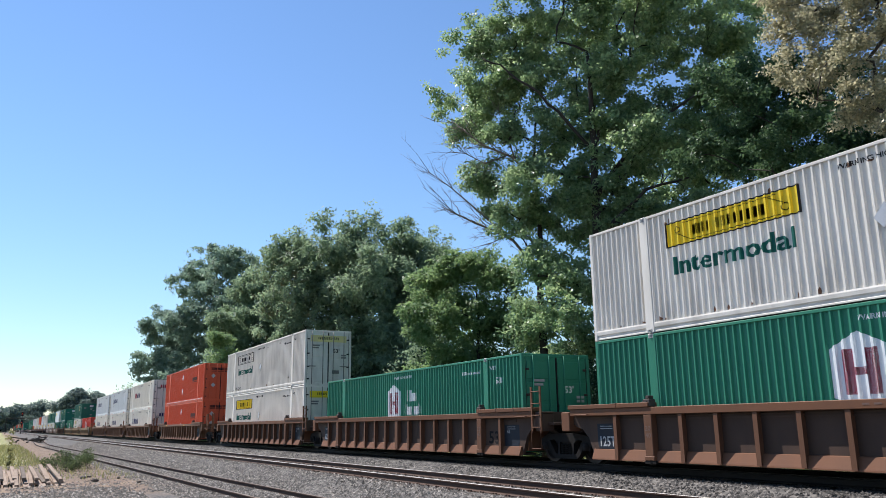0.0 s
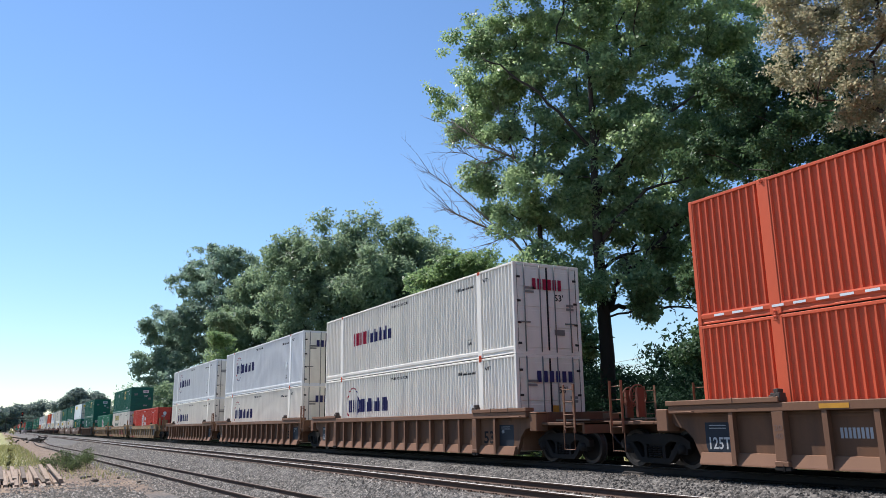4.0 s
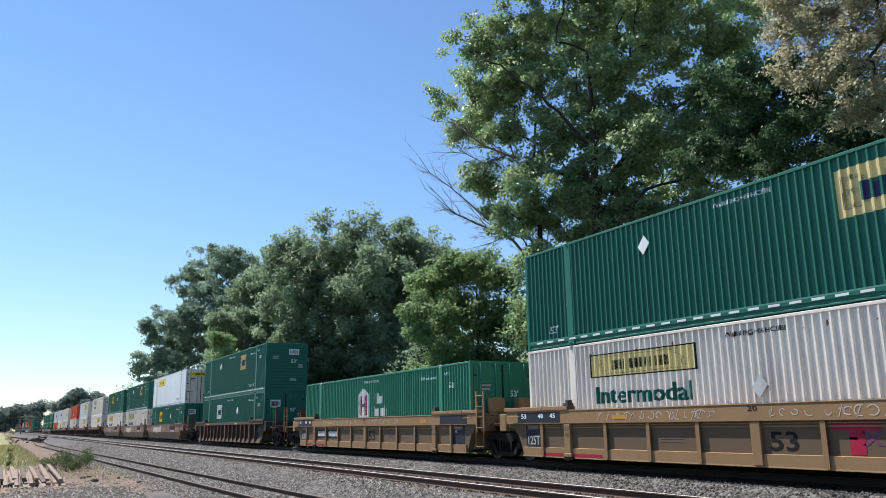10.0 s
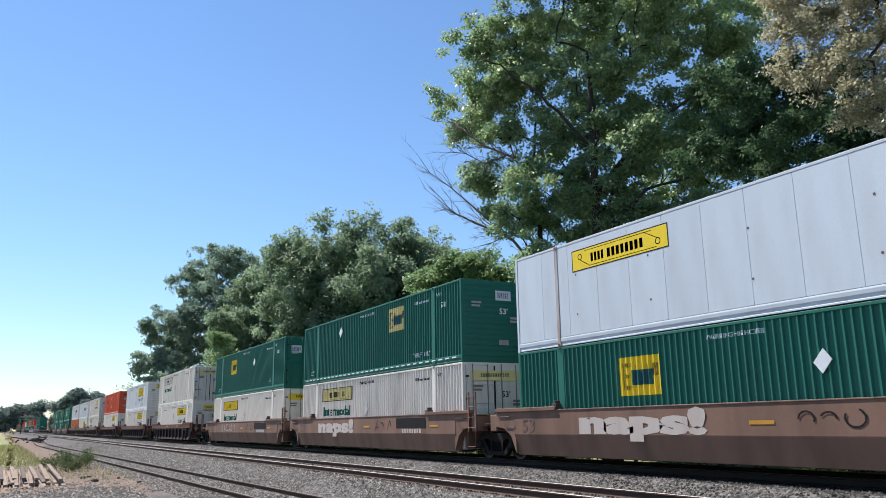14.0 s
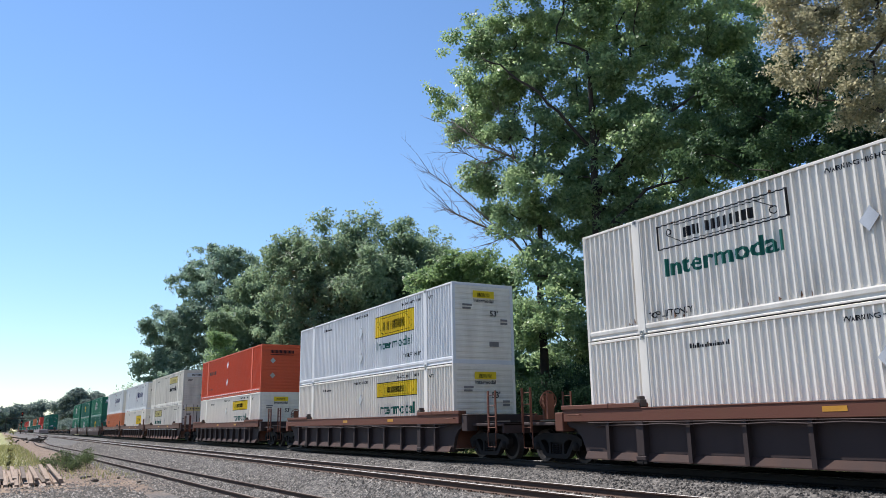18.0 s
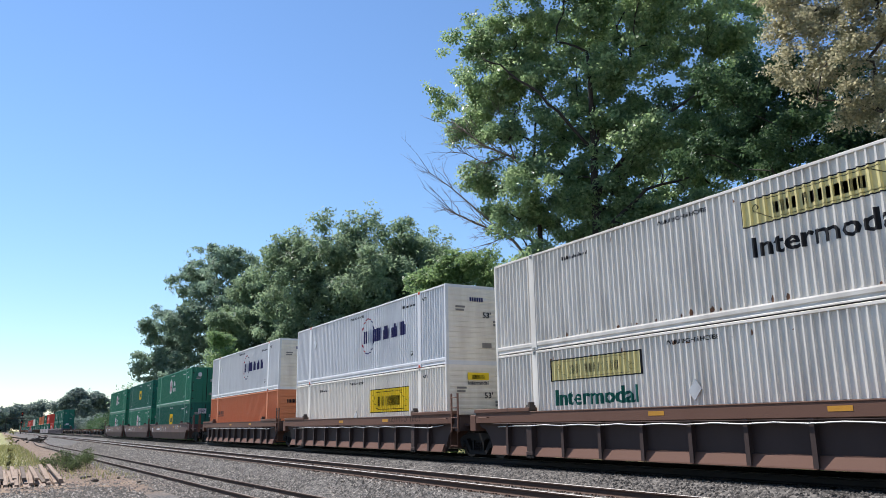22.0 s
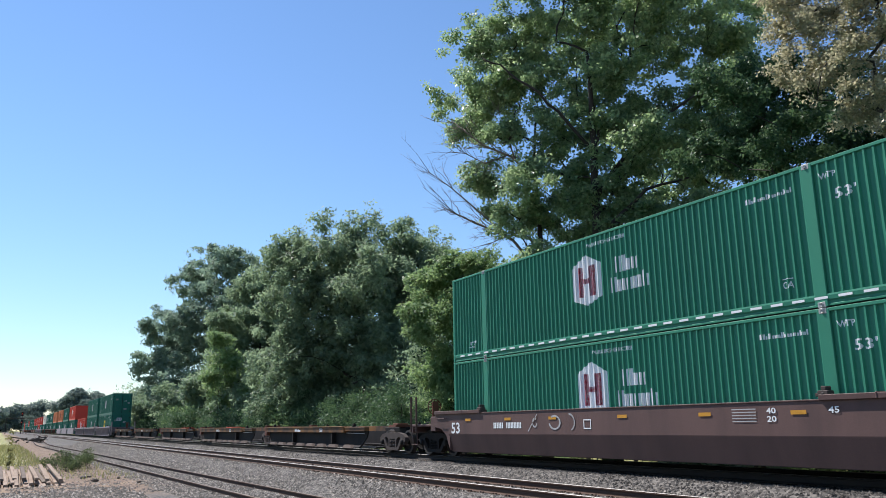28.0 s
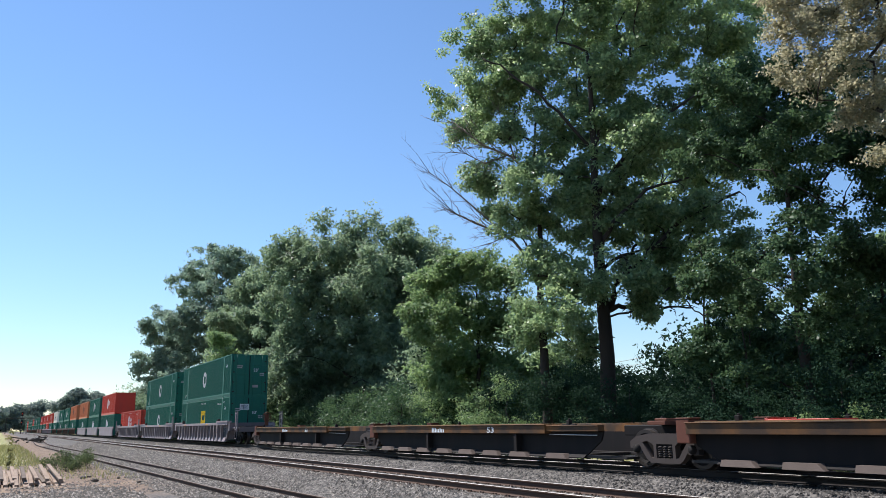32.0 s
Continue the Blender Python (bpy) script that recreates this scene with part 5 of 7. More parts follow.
        add_truck(root, WEATHERED if empty else GREASE, (8.46 if empty else (TRUCK_X if not ends else 9.93)) * s)
    for name, polys, m2, lab, y in extra(random.Random(seed)):
        single = name in ("yellow_patch", "amber_patch", "reflector")
        for group in ([[p] for p in polys] if single else [polys]):
            me = mesh_of(name, [(x, y, z) for p in group for x, z in p], faces_of(group), m2)
            ob = put(name, me, root, label=lab)
            if name in ("tag", "number_bars", "board_lines", "load_mark", "length_marks"):
                tagged(ob, lab, kind="stuff")
    return root


def far_car(style, seed):
    """A well unit that stays far off: its ribbed side in one piece, plain trucks."""
    label, mat, kind, extra = style
    root = tagged(new("well_car"), label, "rail car", "cars of the train")
    items = [(-9.0, 9.0, -1.46, -1.30, 1.16, 1.43), (-7.9, 7.9, -1.325, -1.30, 0.2, 1.16)]
    if kind == "ribbed":
        items += [(-7.24 + 1.2 * i, -7.16 + 1.2 * i, -1.44, -1.32, 0.2, 1.16) for i in range(13)]
    else:
        items += [(-7.9, 7.9, -1.44, -1.325, 0.2, 1.16)]
    side = shared(("far side", mat.name, kind), lambda: boxes("side", items, mat))
    put("side", side, root)
    put("side", side, root, pose(0, 0, 0, 0, 0, 180))
    put("sill", shared("far sill", lambda: boxes("sill", [(-9.7, -8.0, -0.6, 0.6, 0.7, 1.1), (8.0, 9.7, -0.6, 0.6, 0.7, 1.1), (-8.0, 8.0, -1.3, 1.3, 0.18, 0.24)], DARKSTEEL)), root)
    fr = shared(("side frame", GREASE.name), lambda: frame_mesh(GREASE))
    for s in (1, -1):
        put("side_frame", fr, root, pose(TRUCK_X, 0, 0, 0, 0, 0 if s > 0 else 180) if s > 0 else pose(TRUCK_X, 0, 0, 0, 0, 180))
    for s in (-0.89, 0.89):
        put("wheelset", shared("wheelset", wheel_mesh), root, pose(TRUCK_X + s, 0, WHEEL_R))
    return root


def faces_of(polys):
    out, k = [], 0
    for p in polys:
        out.append(tuple(range(k, k + len(p))))
        k += len(p)
    return out


def brake_mesh():
    verts, faces = [], []
    for i in range(16):
        a, b = 2 * math.pi * i / 16, 2 * math.pi * (i + 1) / 16
        tube_data([(0, 0.28 * math.cos(a), 0.28 * math.sin(a)), (0, 0.28 * math.cos(b), 0.28 * math.sin(b))], 0.018, verts, faces, 5)
    for i in range(4):
        a = math.pi * i / 4
        tube_data([(0, -0.28 * math.cos(a), -0.28 * math.sin(a)), (0, 0.28 * math.cos(a), 0.28 * math.sin(a))], 0.012, verts, faces, 5)
    box_data((-0.1, -0.02, -0.12, 0.12, -0.55, 0.2), verts, faces)
    return mesh_of("brake wheel", verts, faces, MAROON)


def low_side(mat):
    """Side of an empty low well: top rail, deep shaded web, plates shaped as sun patches."""
    out = []
    chord = [(-7.3, 4.4, -1.55, -1.28, 0.80, 1.03), (4.4, 6.6, -1.50, -1.28, 0.86, 1.00), (-7.3, 4.42, -1.585, -1.28, 1.03, 1.055), (4.42, 6.6, -1.53, -1.28, 1.00, 1.02)]
    out.append(("top_chord", shared(("low chord", mat.name), lambda: boxes("top chord", chord, LOWTOP, 0.008)), None, "faded brown top chord"))
    out.append(("top_plank", shared("low plank", lambda: boxes("top plank", [(-7.0, 4.3, -1.57, -1.36, 1.0585, 1.075)], TAN)), None, "thin tan strip along the top"))
    web = [(-7.3, 0.80), (-7.2, 0.55), (-6.6, 0.24), (5.9, 0.24), (6.5, 0.62), (6.6, 0.86)]
    out.append(("side_sheet", shared(("low web", mat.name), lambda: prism("side sheet", web, -1.33, -1.28, mat)), None, ""))
    out.append(("bottom_chord", shared(("low foot", mat.name), lambda: prism_x("bottom chord", [(-1.44, 0.17), (-1.33, 0.17), (-1.33, 0.27), (-1.44, 0.19)], -6.6, 5.9, mat)), None, ""))
    # modelled plates take the place of sunlit patches between gusset shadows
    plate = shared("low sun patch", lambda: mesh_of("sun patch", [(-0.50, -1.575, 0.15), (0.42, -1.575, 0.15), (0.24, -1.52, 0.28), (-0.50, -1.52, 0.28), (-0.50, -1.33, 0.15), (0.42, -1.33, 0.15), (0.24, -1.33, 0.28), (-0.50, -1.33, 0.28)],
                                                      [(0, 1, 2, 3), (3, 2, 6, 7), (1, 5, 6, 2), (4, 0, 3, 7), (4, 5, 1, 0), (5, 4, 7, 6)], SUNPATCH))
    for x in (-5.9, -4.4, -2.9, -1.4, 0.1, 1.6, 3.1, 4.9):
        out.append(("foot_plate", plate, pose(x, 0, 0), "raised brown plate shaped as a sun patch"))
    for x in (-2.6, 2.9):
        out.append(("gusset", shared(("gusset", mat.name), lambda: prism("gusset", [(-0.07, 0.30), (0.07, 0.30), (0.07, 0.795), (-0.07, 0.795)], -1.53, -1.33, mat)), pose(x, 0, 0), ""))
    out.append(("train_line", shared("low pipe", lambda: tube("air pipe", [(4.5, -1.46, 0.78), (5.4, -1.46, 0.77), (6.5, -1.46, 0.76)], 0.014, STEEL, 6)), None, "grey air pipe"))
    for x in (-5.9, 5.4):
        out.append(("container_guide", shared(("low guide", mat.name), lambda: boxes("guide", [(-0.06, 0.06, -1.52, -1.40, 1.056, 1.19), (-0.3, 0.3, -1.50, -1.42, 1.056, 1.085), (-0.03, 0.03, -1.48, -1.42, 1.19, 1.23)], mat, 0.01)), pose(x, 0, 0 if x < 0 else -0.035), ""))
    return out


def end_boards(y, seed_text="125T"):
    """Slate boards in the end bays with white writing, length marks beside them."""
    out = []
    for x0, x1 in ((-8.02, -7.25), (7.25, 8.02)):
        out.append(("end_board", [[(x0 + (0.10 if x0 < 0 else 0), 0.30), (x1 - (0 if x0 < 0 else 0.10), 0.30), (x1, 0.55), (x1, 1.05), (x0, 1.05), (x0, 0.55)]], SLATE, "slate coloured board", y))
        out.append(("board_lines", [rect(x0 + 0.14, x1 - 0.16, 0.34 + 0.05 * i, 0.36 + 0.05 * i) for i in range(2)] + [rect(x0 + 0.12, x1 - 0.2, 0.92 + 0.06 * i, 0.935 + 0.06 * i) for i in range(2)], FADEPALE, "small bars of writing", y - 0.004))
    out.append(("board_text", writing(seed_text, -7.92, -7.36, 0.50, 0.24), FADEPALE, "white lettering", y - 0.004))
    out.append(("board_text", writing("48", 7.36, 7.52, 0.80, 0.10), FADEPALE, "white lettering", y - 0.004))
    for x in (-6.03, 6.03):
        out.append(("length_marks", writing("20", x - 0.09, x + 0.09, 0.88, 0.11), FADEGREY, "dark length mark", -1.6035))
        out.append(("length_marks", writing("40", x - 0.09, x + 0.09, 0.72, 0.11), FADEGREY, "dark length mark", -1.6035))
    return out


def marks_ttx(rnd):
    y = SHEET_Y - 0.0045
    return end_boards(y) + [("number_mark", writing("53", 6.35, 6.95, 0.55, 0.36), SOOT, "painted number", y), ("number_bars", blocks(-4.85, -4.2, 0.74, 0.93, 4, 1.0) + blocks(-3.85, -3.1, 0.74, 0.93, 6, 1.0), FADEPALE, "faded reporting bars", y),
            ("yellow_patch", [rect(-5.1, -4.5, 1.28, 1.37), rect(2.6, 3.2, 1.28, 1.37)], AMBER, "worn yellow patch", -1.6045)]


def marks_brown(rnd):
    y = SHEET_Y - 0.0045
    sprayed = 0.75 < rnd.random() < 0.82
    more = [("graffiti", [[(x, 0.36), (x + 0.84, 0.34), (x + 0.83, 0.98), (x + 0.45, 1.06), (x + 0.03, 1.0)]], TURQUOISE, "faded turquoise sprayed panel", y - 0.002) for x in (-2.93, -1.92, -0.92)] if sprayed else []
    if sprayed:
        more += [("tag", scrawl(rnd, x, x + 0.6, 0.72, 0.98), TURQUOISE, "turquoise spray paint scrawl", y) for x in (0.25, 1.25, 3.2, 4.3)]
    return more + end_boards(y) + [("number_mark", writing("53", 6.35, 6.95, 0.50, 0.36), SOOT, "painted number", y),
            ("number_bars", [rect(-0.7 + 0.22 * i, -0.56 + 0.22 * i, 1.32, 1.355) for i in range(8)], FADEGREY, "faded small bars", -1.6045)]


def marks_tan(rnd):
    y = TAN_SHEET_Y - 0.0045
    out = end_boards(y)
    kind = rnd.random()
    if kind > 0.4:
        out += [("number_plate_bar", [rect(-5.78, -4.66, 0.55, 0.93), rect(-4.40, -3.12, 0.55, 0.93)], BLACK, "black reporting panels", y - 0.001), ("number_bars", blocks(-5.66, -4.78, 0.63, 0.85, 4, 1.0) + blocks(-4.28, -3.24, 0.63, 0.85, 6, 1.0), PALE, "white bars", y - 0.004)]
    elif kind < 0.25:
        out += [("crimson_shape", [rect(x, x + 0.95, 0.88, 1.02), rect(x + 0.34, x + 0.64, 0.46, 0.88)], CRIMSON, "faded crimson painted shape", y) for x in (1.62, 3.15)]
        out += [("crimson_shape", [[(4.65, 0.46), (4.90, 0.46), (5.50, 1.02), (5.25, 1.02)], [(5.25, 0.46), (5.50, 0.46), (5.15, 0.72), (5.02, 0.68)]], CRIMSON, "faded crimson painted shape", y)]
    else:
        out += [("load_mark", [rect(1.70, 2.55, 0.50 + 0.10 * i, 0.54 + 0.10 * i) for i in range(5)], FADEGREY, "small bars of writing", y)]
    out += [("number_mark", writing("53", 0.28, 0.92, 0.50, 0.36), SOOT, "painted number", y),
            ("load_mark", [rect(-2.7, -2.0, 0.62 + 0.07 * i, 0.645 + 0.07 * i) for i in range(4)], FADEGREY, "small bars of writing", y),
            ("length_marks", writing("20", -0.12, 0.12, 1.27, 0.10), SOOT, "black length mark", -1.6045),
            ("tag", scrawl(rnd, -4.8, -1.0, 1.12, 1.34), DUSTY, "white spray paint scrawl", -1.6045), ("tag", scrawl(rnd, 0.4, 3.4, 1.12, 1.34), DUSTY, "white spray paint scrawl", -1.6045),
            ("yellow_patch", [rect(-4.2, -3.7, 1.16, 1.26), rect(5.0, 5.5, 1.16, 1.26)], AMBER, "worn yellow patch", -1.6055),
            ("dark_patch", [rect(-8.3, -6.3, 1.10, 1.38)], SLATE, "slate patch on the chord", -1.6045), ("dark_patch", [rect(6.5, 8.3, 1.10, 1.38)], SLATE, "slate patch on the chord", -1.6045),
            ("length_marks", writing("48", -7.3, -7.05, 1.22, 0.12), PALE, "white length mark", -1.6085), ("length_marks", writing("45", -6.75, -6.5, 1.22, 0.12), PALE, "white length mark", -1.6085), ("length_marks", writing("53", -8.1, -7.85, 1.22, 0.12), PALE, "white length mark", -1.6085),
            ("red_bottom", [rect(-7.2, -4.7, 0.215, 0.29)], CRIMSON, "faded crimson bottom band", -1.5525),
            ("cross_mark", [[(2.2, 0.62), (2.3, 0.62), (2.6, 0.86), (2.5, 0.86)], [(2.5, 0.62), (2.6, 0.62), (2.46, 0.732), (2.41, 0.692)], [(2.2, 0.86), (2.3, 0.86), (2.39, 0.788), (2.34, 0.748)], rect(1.95, 2.12, 0.72, 0.76), rect(2.68, 2.85, 0.72, 0.76)], PURPLE, "purple crossed mark", y)]
    return out


def scrawl(rnd, x0, x1, z0, z1):
    """Loose looping sprayed strokes."""
    out, x = [], x0
    h = z1 - z0
    while x < x1:
        w = rnd.uniform(0.5, 1.5) * h
        a = rnd.uniform(0, 360)
        for bit in ring(0, 0, h * rnd.uniform(0.28, 0.5), h * 0.09, a, a + rnd.uniform(120, 300), rnd.uniform(0.7, 1.6)):
            out.append([(px + x + w / 2, pz + (z0 + z1) / 2 + rnd.uniform(-0.004, 0.004)) for px, pz in bit])
        if rnd.random() < 0.5:
            out.append([(x, z0), (x + h * 0.08, z0), (x + w * 0.7, z1), (x + w * 0.7 - h * 0.08, z1)])
        x += w * rnd.uniform(0.8, 1.6)
    return out


def marks_salmon(rnd):
    y = -1.5815
    out = [("graffiti", writing("naps!", -5.0, -0.7, 0.84, 0.50, 0.05) if rnd.random() > 0.3 else scrawl(rnd, -4.6, -0.9, 0.82, 1.36), DUSTY, "pale sprayed graffiti", y - 0.003),
           ("amber_patch", [rect(0.4, 1.0, 1.0, 1.08), rect(6.2, 6.8, 1.0, 1.08)], AMBER, "worn amber patch", y - 0.003),
           ("tag", scrawl(rnd, 1.5, 3.0, 0.9, 1.3), SOOT, "black spray paint scrawl", y - 0.003),
           ("dark_patch", [rect(3.5, 5.9, 0.98, 1.34)], SOOT, "blackish painted patch", y - 0.003),
           ("number_bars", blocks(4.0, 5.6, 0.80, 0.95, 4, 1.0), DUSTY, "pale reporting bars", y - 0.003),
           ("number_mark", writing("53", -7.6, -7.0, 0.85, 0.38), FADEGREY, "painted number", y - 0.003)]
    return out


def marks_plum(rnd):
    y = -1.5815
    out = [("reflector", [rect(x, x + 0.34, 1.18, 1.26) for x in (-6.9, -4.6, -2.4, 0.4, 3.0, 5.3)], AMBER, "amber reflector", y - 0.004),
           ("number_bars", blocks(-5.2, -4.65, 0.95, 1.12, 3, 1.0) + blocks(-4.5, -3.7, 0.95, 1.12, 5, 1.0), PALE, "white reporting bars", y - 0.004),
           ("number_mark", writing("53", -7.8, -7.25, 0.80, 0.34), PALE, "painted number", -1.585),
           ("load_mark", [rect(3.9, 4.5, 1.05 + 0.06 * i, 1.072 + 0.06 * i) for i in range(5)], FADEPALE, "small bars of writing", y - 0.004),
           ("length_marks", writing("40", 4.75, 4.97, 1.21, 0.11) + writing("20", 4.75, 4.97, 1.05, 0.11) + writing("45", 6.1, 6.32, 1.2, 0.11), PALE, "white length marks", y - 0.004),
           ("frame_mark", [rect(-0.9, -0.6, 0.92, 0.95), rect(-0.9, -0.6, 1.14, 1.17), rect(-0.9, -0.87, 0.95, 1.14), rect(-0.63, -0.6, 0.95, 1.14)], PALE, "white frame mark", y - 0.004)]
    out.append(("tag", scrawl(rnd, -3.4, -1.5, 0.86, 1.34), FADEPALE, "white spray paint scrawl", y - 0.006))
    return out


def marks_maroon(rnd):
    y = -1.6045
    out = [("yellow_patch", [rect(-1.2, -0.7, 1.22, 1.32), rect(3.4, 3.9, 1.22, 1.32)], AMBER, "worn yellow patch", y)]
    if rnd.random() < 0.5:
        out.append(("tag", scrawl(rnd, 4.0, 6.5, 1.18, 1.40), SOOT, "dark spray paint scrawl", y - 0.002))
    return out


def marks_low(rnd):
    return [("number_bars", blocks(-2.2, -1.3, 0.82, 0.97, 4, 0.7), PALE, "pale reporting bars", -1.5545), ("number_mark", writing("53", 1.4, 1.8, 0.82, 0.16), PALE, "painted number", -1.5545)]


CARS = {
    "brown": ("brown ribbed intermodal well car with worn paint", BROWN, "ribbed", marks_brown),
    "rust": ("orange brown ribbed intermodal well car", RUST, "ribbed", marks_brown),
    "worn": ("worn dark brown ribbed intermodal well car with a painted number", DUSK, "ribbed", marks_ttx),
    "tan": ("tan yellow ribbed intermodal well car with black boards", TAN, "ribbed", marks_tan),
    "maroon": ("maroon brown flanged intermodal well car", MAROON, "flanged", marks_maroon),
    "rusty": ("worn orange brown ribbed well car with a painted number", RUST, "ribbed", marks_ttx),
    "umber": ("umber brown ribbed intermodal well car", UMBER, "flanged", marks_maroon),
    "salmon": ("salmon brown smooth sided well car covered in graffiti", SALMON, "smooth", marks_salmon),
    "plum": ("dark plum smooth sided well car with amber reflectors", PLUM, "smooth", marks_plum),
    "lavender": ("pale grey mauve ribbed well car", LAVENDER, "ribbed", marks_ttx),
    "palesmooth": ("pale grey smooth sided well car", LAVENDER, "smooth", lambda r: []),
    "low": ("empty blackish low well car with a faded brown top", SOOT, "low", marks_low),
}

# far end of each load at the clip's start, car, set end behind / ahead, lower box, upper box
TRAIN = [
    (-15.86, "brown", 0, 1, "hub_low", "jb_sun"), (-35.40, "brown", 0, 0, "hub_low", ""), (-54.94, "brown", 1, 0, "jb_b", "jb_old"),
    (-78.37, "rusty", 1, 1, "sch", "sch"),
    (-101.76, "rust", 0, 1, "stg_a", "xpo"), (-121.36, "rust", 0, 0, "stg_a", "stg_up"), (-140.62, "rust", 1, 0, "stg_a", "stg_up"),
    (-164.43, "tan", 0, 1, "hub_red", ""), (-183.93, "tan", 0, 0, "jb_pale", "emp_r"), (-203.43, "tan", 1, 0, "hub_low", ""),
    (-226.93, "worn", 1, 1, "emp_w", "emp_r"),
    (-250.34, "salmon", 0, 1, "emp_l", "jb_smooth"), (-269.81, "salmon", 0, 0, "jb_pale", "emp_r"), (-289.24, "salmon", 1, 0, "jb_b", "emp_l"),
    (-312.88, "maroon", 1, 1, "jb_a", "jb_old"), (-336.26, "maroon", 1, 1, "jb_a", "jb_a_up"), (-359.60, "maroon", 1, 1, "jb_a", "sch_l"),
    (-383.12, "umber", 0, 1, "jb_pale", "jb_old_r"), (-402.49, "umber", 0, 0, "jb_a_tall", "stg_b"), (-421.83, "umber", 1, 0, "sch_pale", "stg_b"),
    (-445.59, "plum", 0, 1, "emp_c", "hub"), (-464.84, "plum", 0, 0, "hub", "emp_c"), (-484.31, "plum", 1, 0, "hub", "hub"),
    (-506.55, "low", 0, 1, "", ""), (-523.45, "low", 0, 0, "", ""), (-540.40, "low", 0, 0, "", ""), (-557.30, "low", 0, 0, "", ""), (-574.20, "low", 1, 0, "", ""),
    (-596.64, "lavender", 0, 1, "emp_c", "plain_green_near"), (-616.1, "lavender", 0, 0, "plain_green_near", "plain_green_near"), (-635.6, "lavender", 1, 0, "hub_red", ""),
    (-659.1, "palesmooth", 0, 1, "far_green", "far_red"), (-678.6, "palesmooth", 0, 0, "far_green", "far_green"), (-698.1, "palesmooth", 1, 0, "far_green", "far_orange"),
    (-721.6, "worn", 0, 1, "far_green", "far_orange"), (-741.1, "worn", 0, 0, "far_green", "far_green"), (-760.6, "worn", 1, 0, "far_green", "far_green"),
    (-784.1, "worn", 1, 1, "far_green", "far_white"), (-807.6, "lavender", 0, 1, "far_green", "far_red"), (-827.1, "lavender", 0, 0, "far_red", "far_red"), (-846.6, "lavender", 1, 0, "far_green", "far_red"),
    (-870.1, "maroon", 1, 1, "far_green", "far_red"), (-893.6, "maroon", 1, 1, "far_green", "far_green"), (-917.1, "worn", 0, 1, "far_green", "far_green"),
    (-936.6, "worn", 0, 0, "far_green", "far_green"), (-956.1, "worn", 1, 0, "far_green", "far_red"), (-979.6, "brown", 0, 1, "far_green", "far_green"),
    (-999.1, "brown", 0, 0, "far_green", "far_green"), (-1018.6, "brown", 1, 0, "far_green", "far_green"), (-1042.1, "plum", 0, 1, "far_red", "far_red"), (-1061.6, "plum", 0, 0, "far_green", "far_green"), (-1081.1, "plum", 1, 0, "far_green", "far_green"),
]
MOVERS = []
BED = 0.264


def make_train():
    cars = {}
    for i, (far, style, left, right, lower, upper) in enumerate(TRAIN):
        mid = far + (8.45 if style == "low" else HALF)
        car = far_car(CARS[style], i) if far < -640 else well_car(CARS[style], bool(left), bool(right), i)
        MOVERS.append((car, mid, 0.0))
        z = BED
        for s in (lower, upper):
            if s:
                MOVERS.append((box_of(s), mid, z))
                z += TALL


make_train()


# ---- trees ----
def leaf_cloud(rng, lobes, count, per, size, spread, flat=0.8, plain=False, order=0.75):
    """Leaves in small sprays through a set of round lobes (x, y, z, r). The leaves of one spray face much the same way, outwards and up."""
    lob = np.array(lobes)
    weight = lob[:, 3] ** 2
    pick = rng.choice(len(lob), count, p=weight / weight.sum())
    d = rng.normal(size=(count, 3))
    d /= np.linalg.norm(d, axis=1)[:, None]
    rad = lob[pick, 3] * (0.25 + 0.82 * rng.random(count) ** 0.55)
    d[:, 2] *= flat
    twig = lob[pick, :3] + d * rad[:, None]
    face = d * 0.7 + np.array([0, 0, 0.55]) + rng.normal(size=(count, 3)) * 0.42
    c = np.repeat(twig, per, 0) + np.clip(rng.normal(size=(count * per, 3)), -1.7, 1.7) * spread * np.array([1, 1, 0.6])
    n = len(c)
    nrm = np.repeat(face, per, 0) * order + rng.normal(size=(n, 3)) * 0.42
    nrm /= np.linalg.norm(nrm, axis=1)[:, None]
    a = rng.normal(size=(n, 3)) + np.array([0, 0, -0.5])
    a -= nrm * (a * nrm).sum(1)[:, None]
    a /= np.linalg.norm(a, axis=1)[:, None]
    b = np.cross(nrm, a)
    ln = size * rng.uniform(0.6, 1.3, n)[:, None]
    wd = ln * rng.uniform(0.45, 0.75, n)[:, None]
    if plain:
        v = np.stack([c - b * wd * 0.55, c + b * wd * 0.55, c + a * ln * 1.05], 1).reshape(-1, 3)
        return v, np.arange(n * 3, dtype=np.int32).reshape(-1, 3), twig, pick
    v = np.stack([c, c + a * ln * 0.5 + b * wd * 0.5 - nrm * ln * 0.10, c + a * ln, c + a * ln * 0.45 - b * wd * 0.5 - nrm * ln * 0.10], 1).reshape(-1, 3)
    q = np.arange(n * 4, dtype=np.int32).reshape(-1, 4)
    return v, q, twig, pick


def bent(p0, p1, rnd, sag=0.15, steps=5):
    p0, p1 = Vector(p0), Vector(p1)
    length = (p1 - p0).length
    side = Vector((rnd.uniform(-1, 1), rnd.uniform(-1, 1), rnd.uniform(-0.3, 1))) * length * sag
    return [p0.lerp(p1, k / steps) + side * math.sin(math.pi * k / steps) for k in range(steps + 1)]


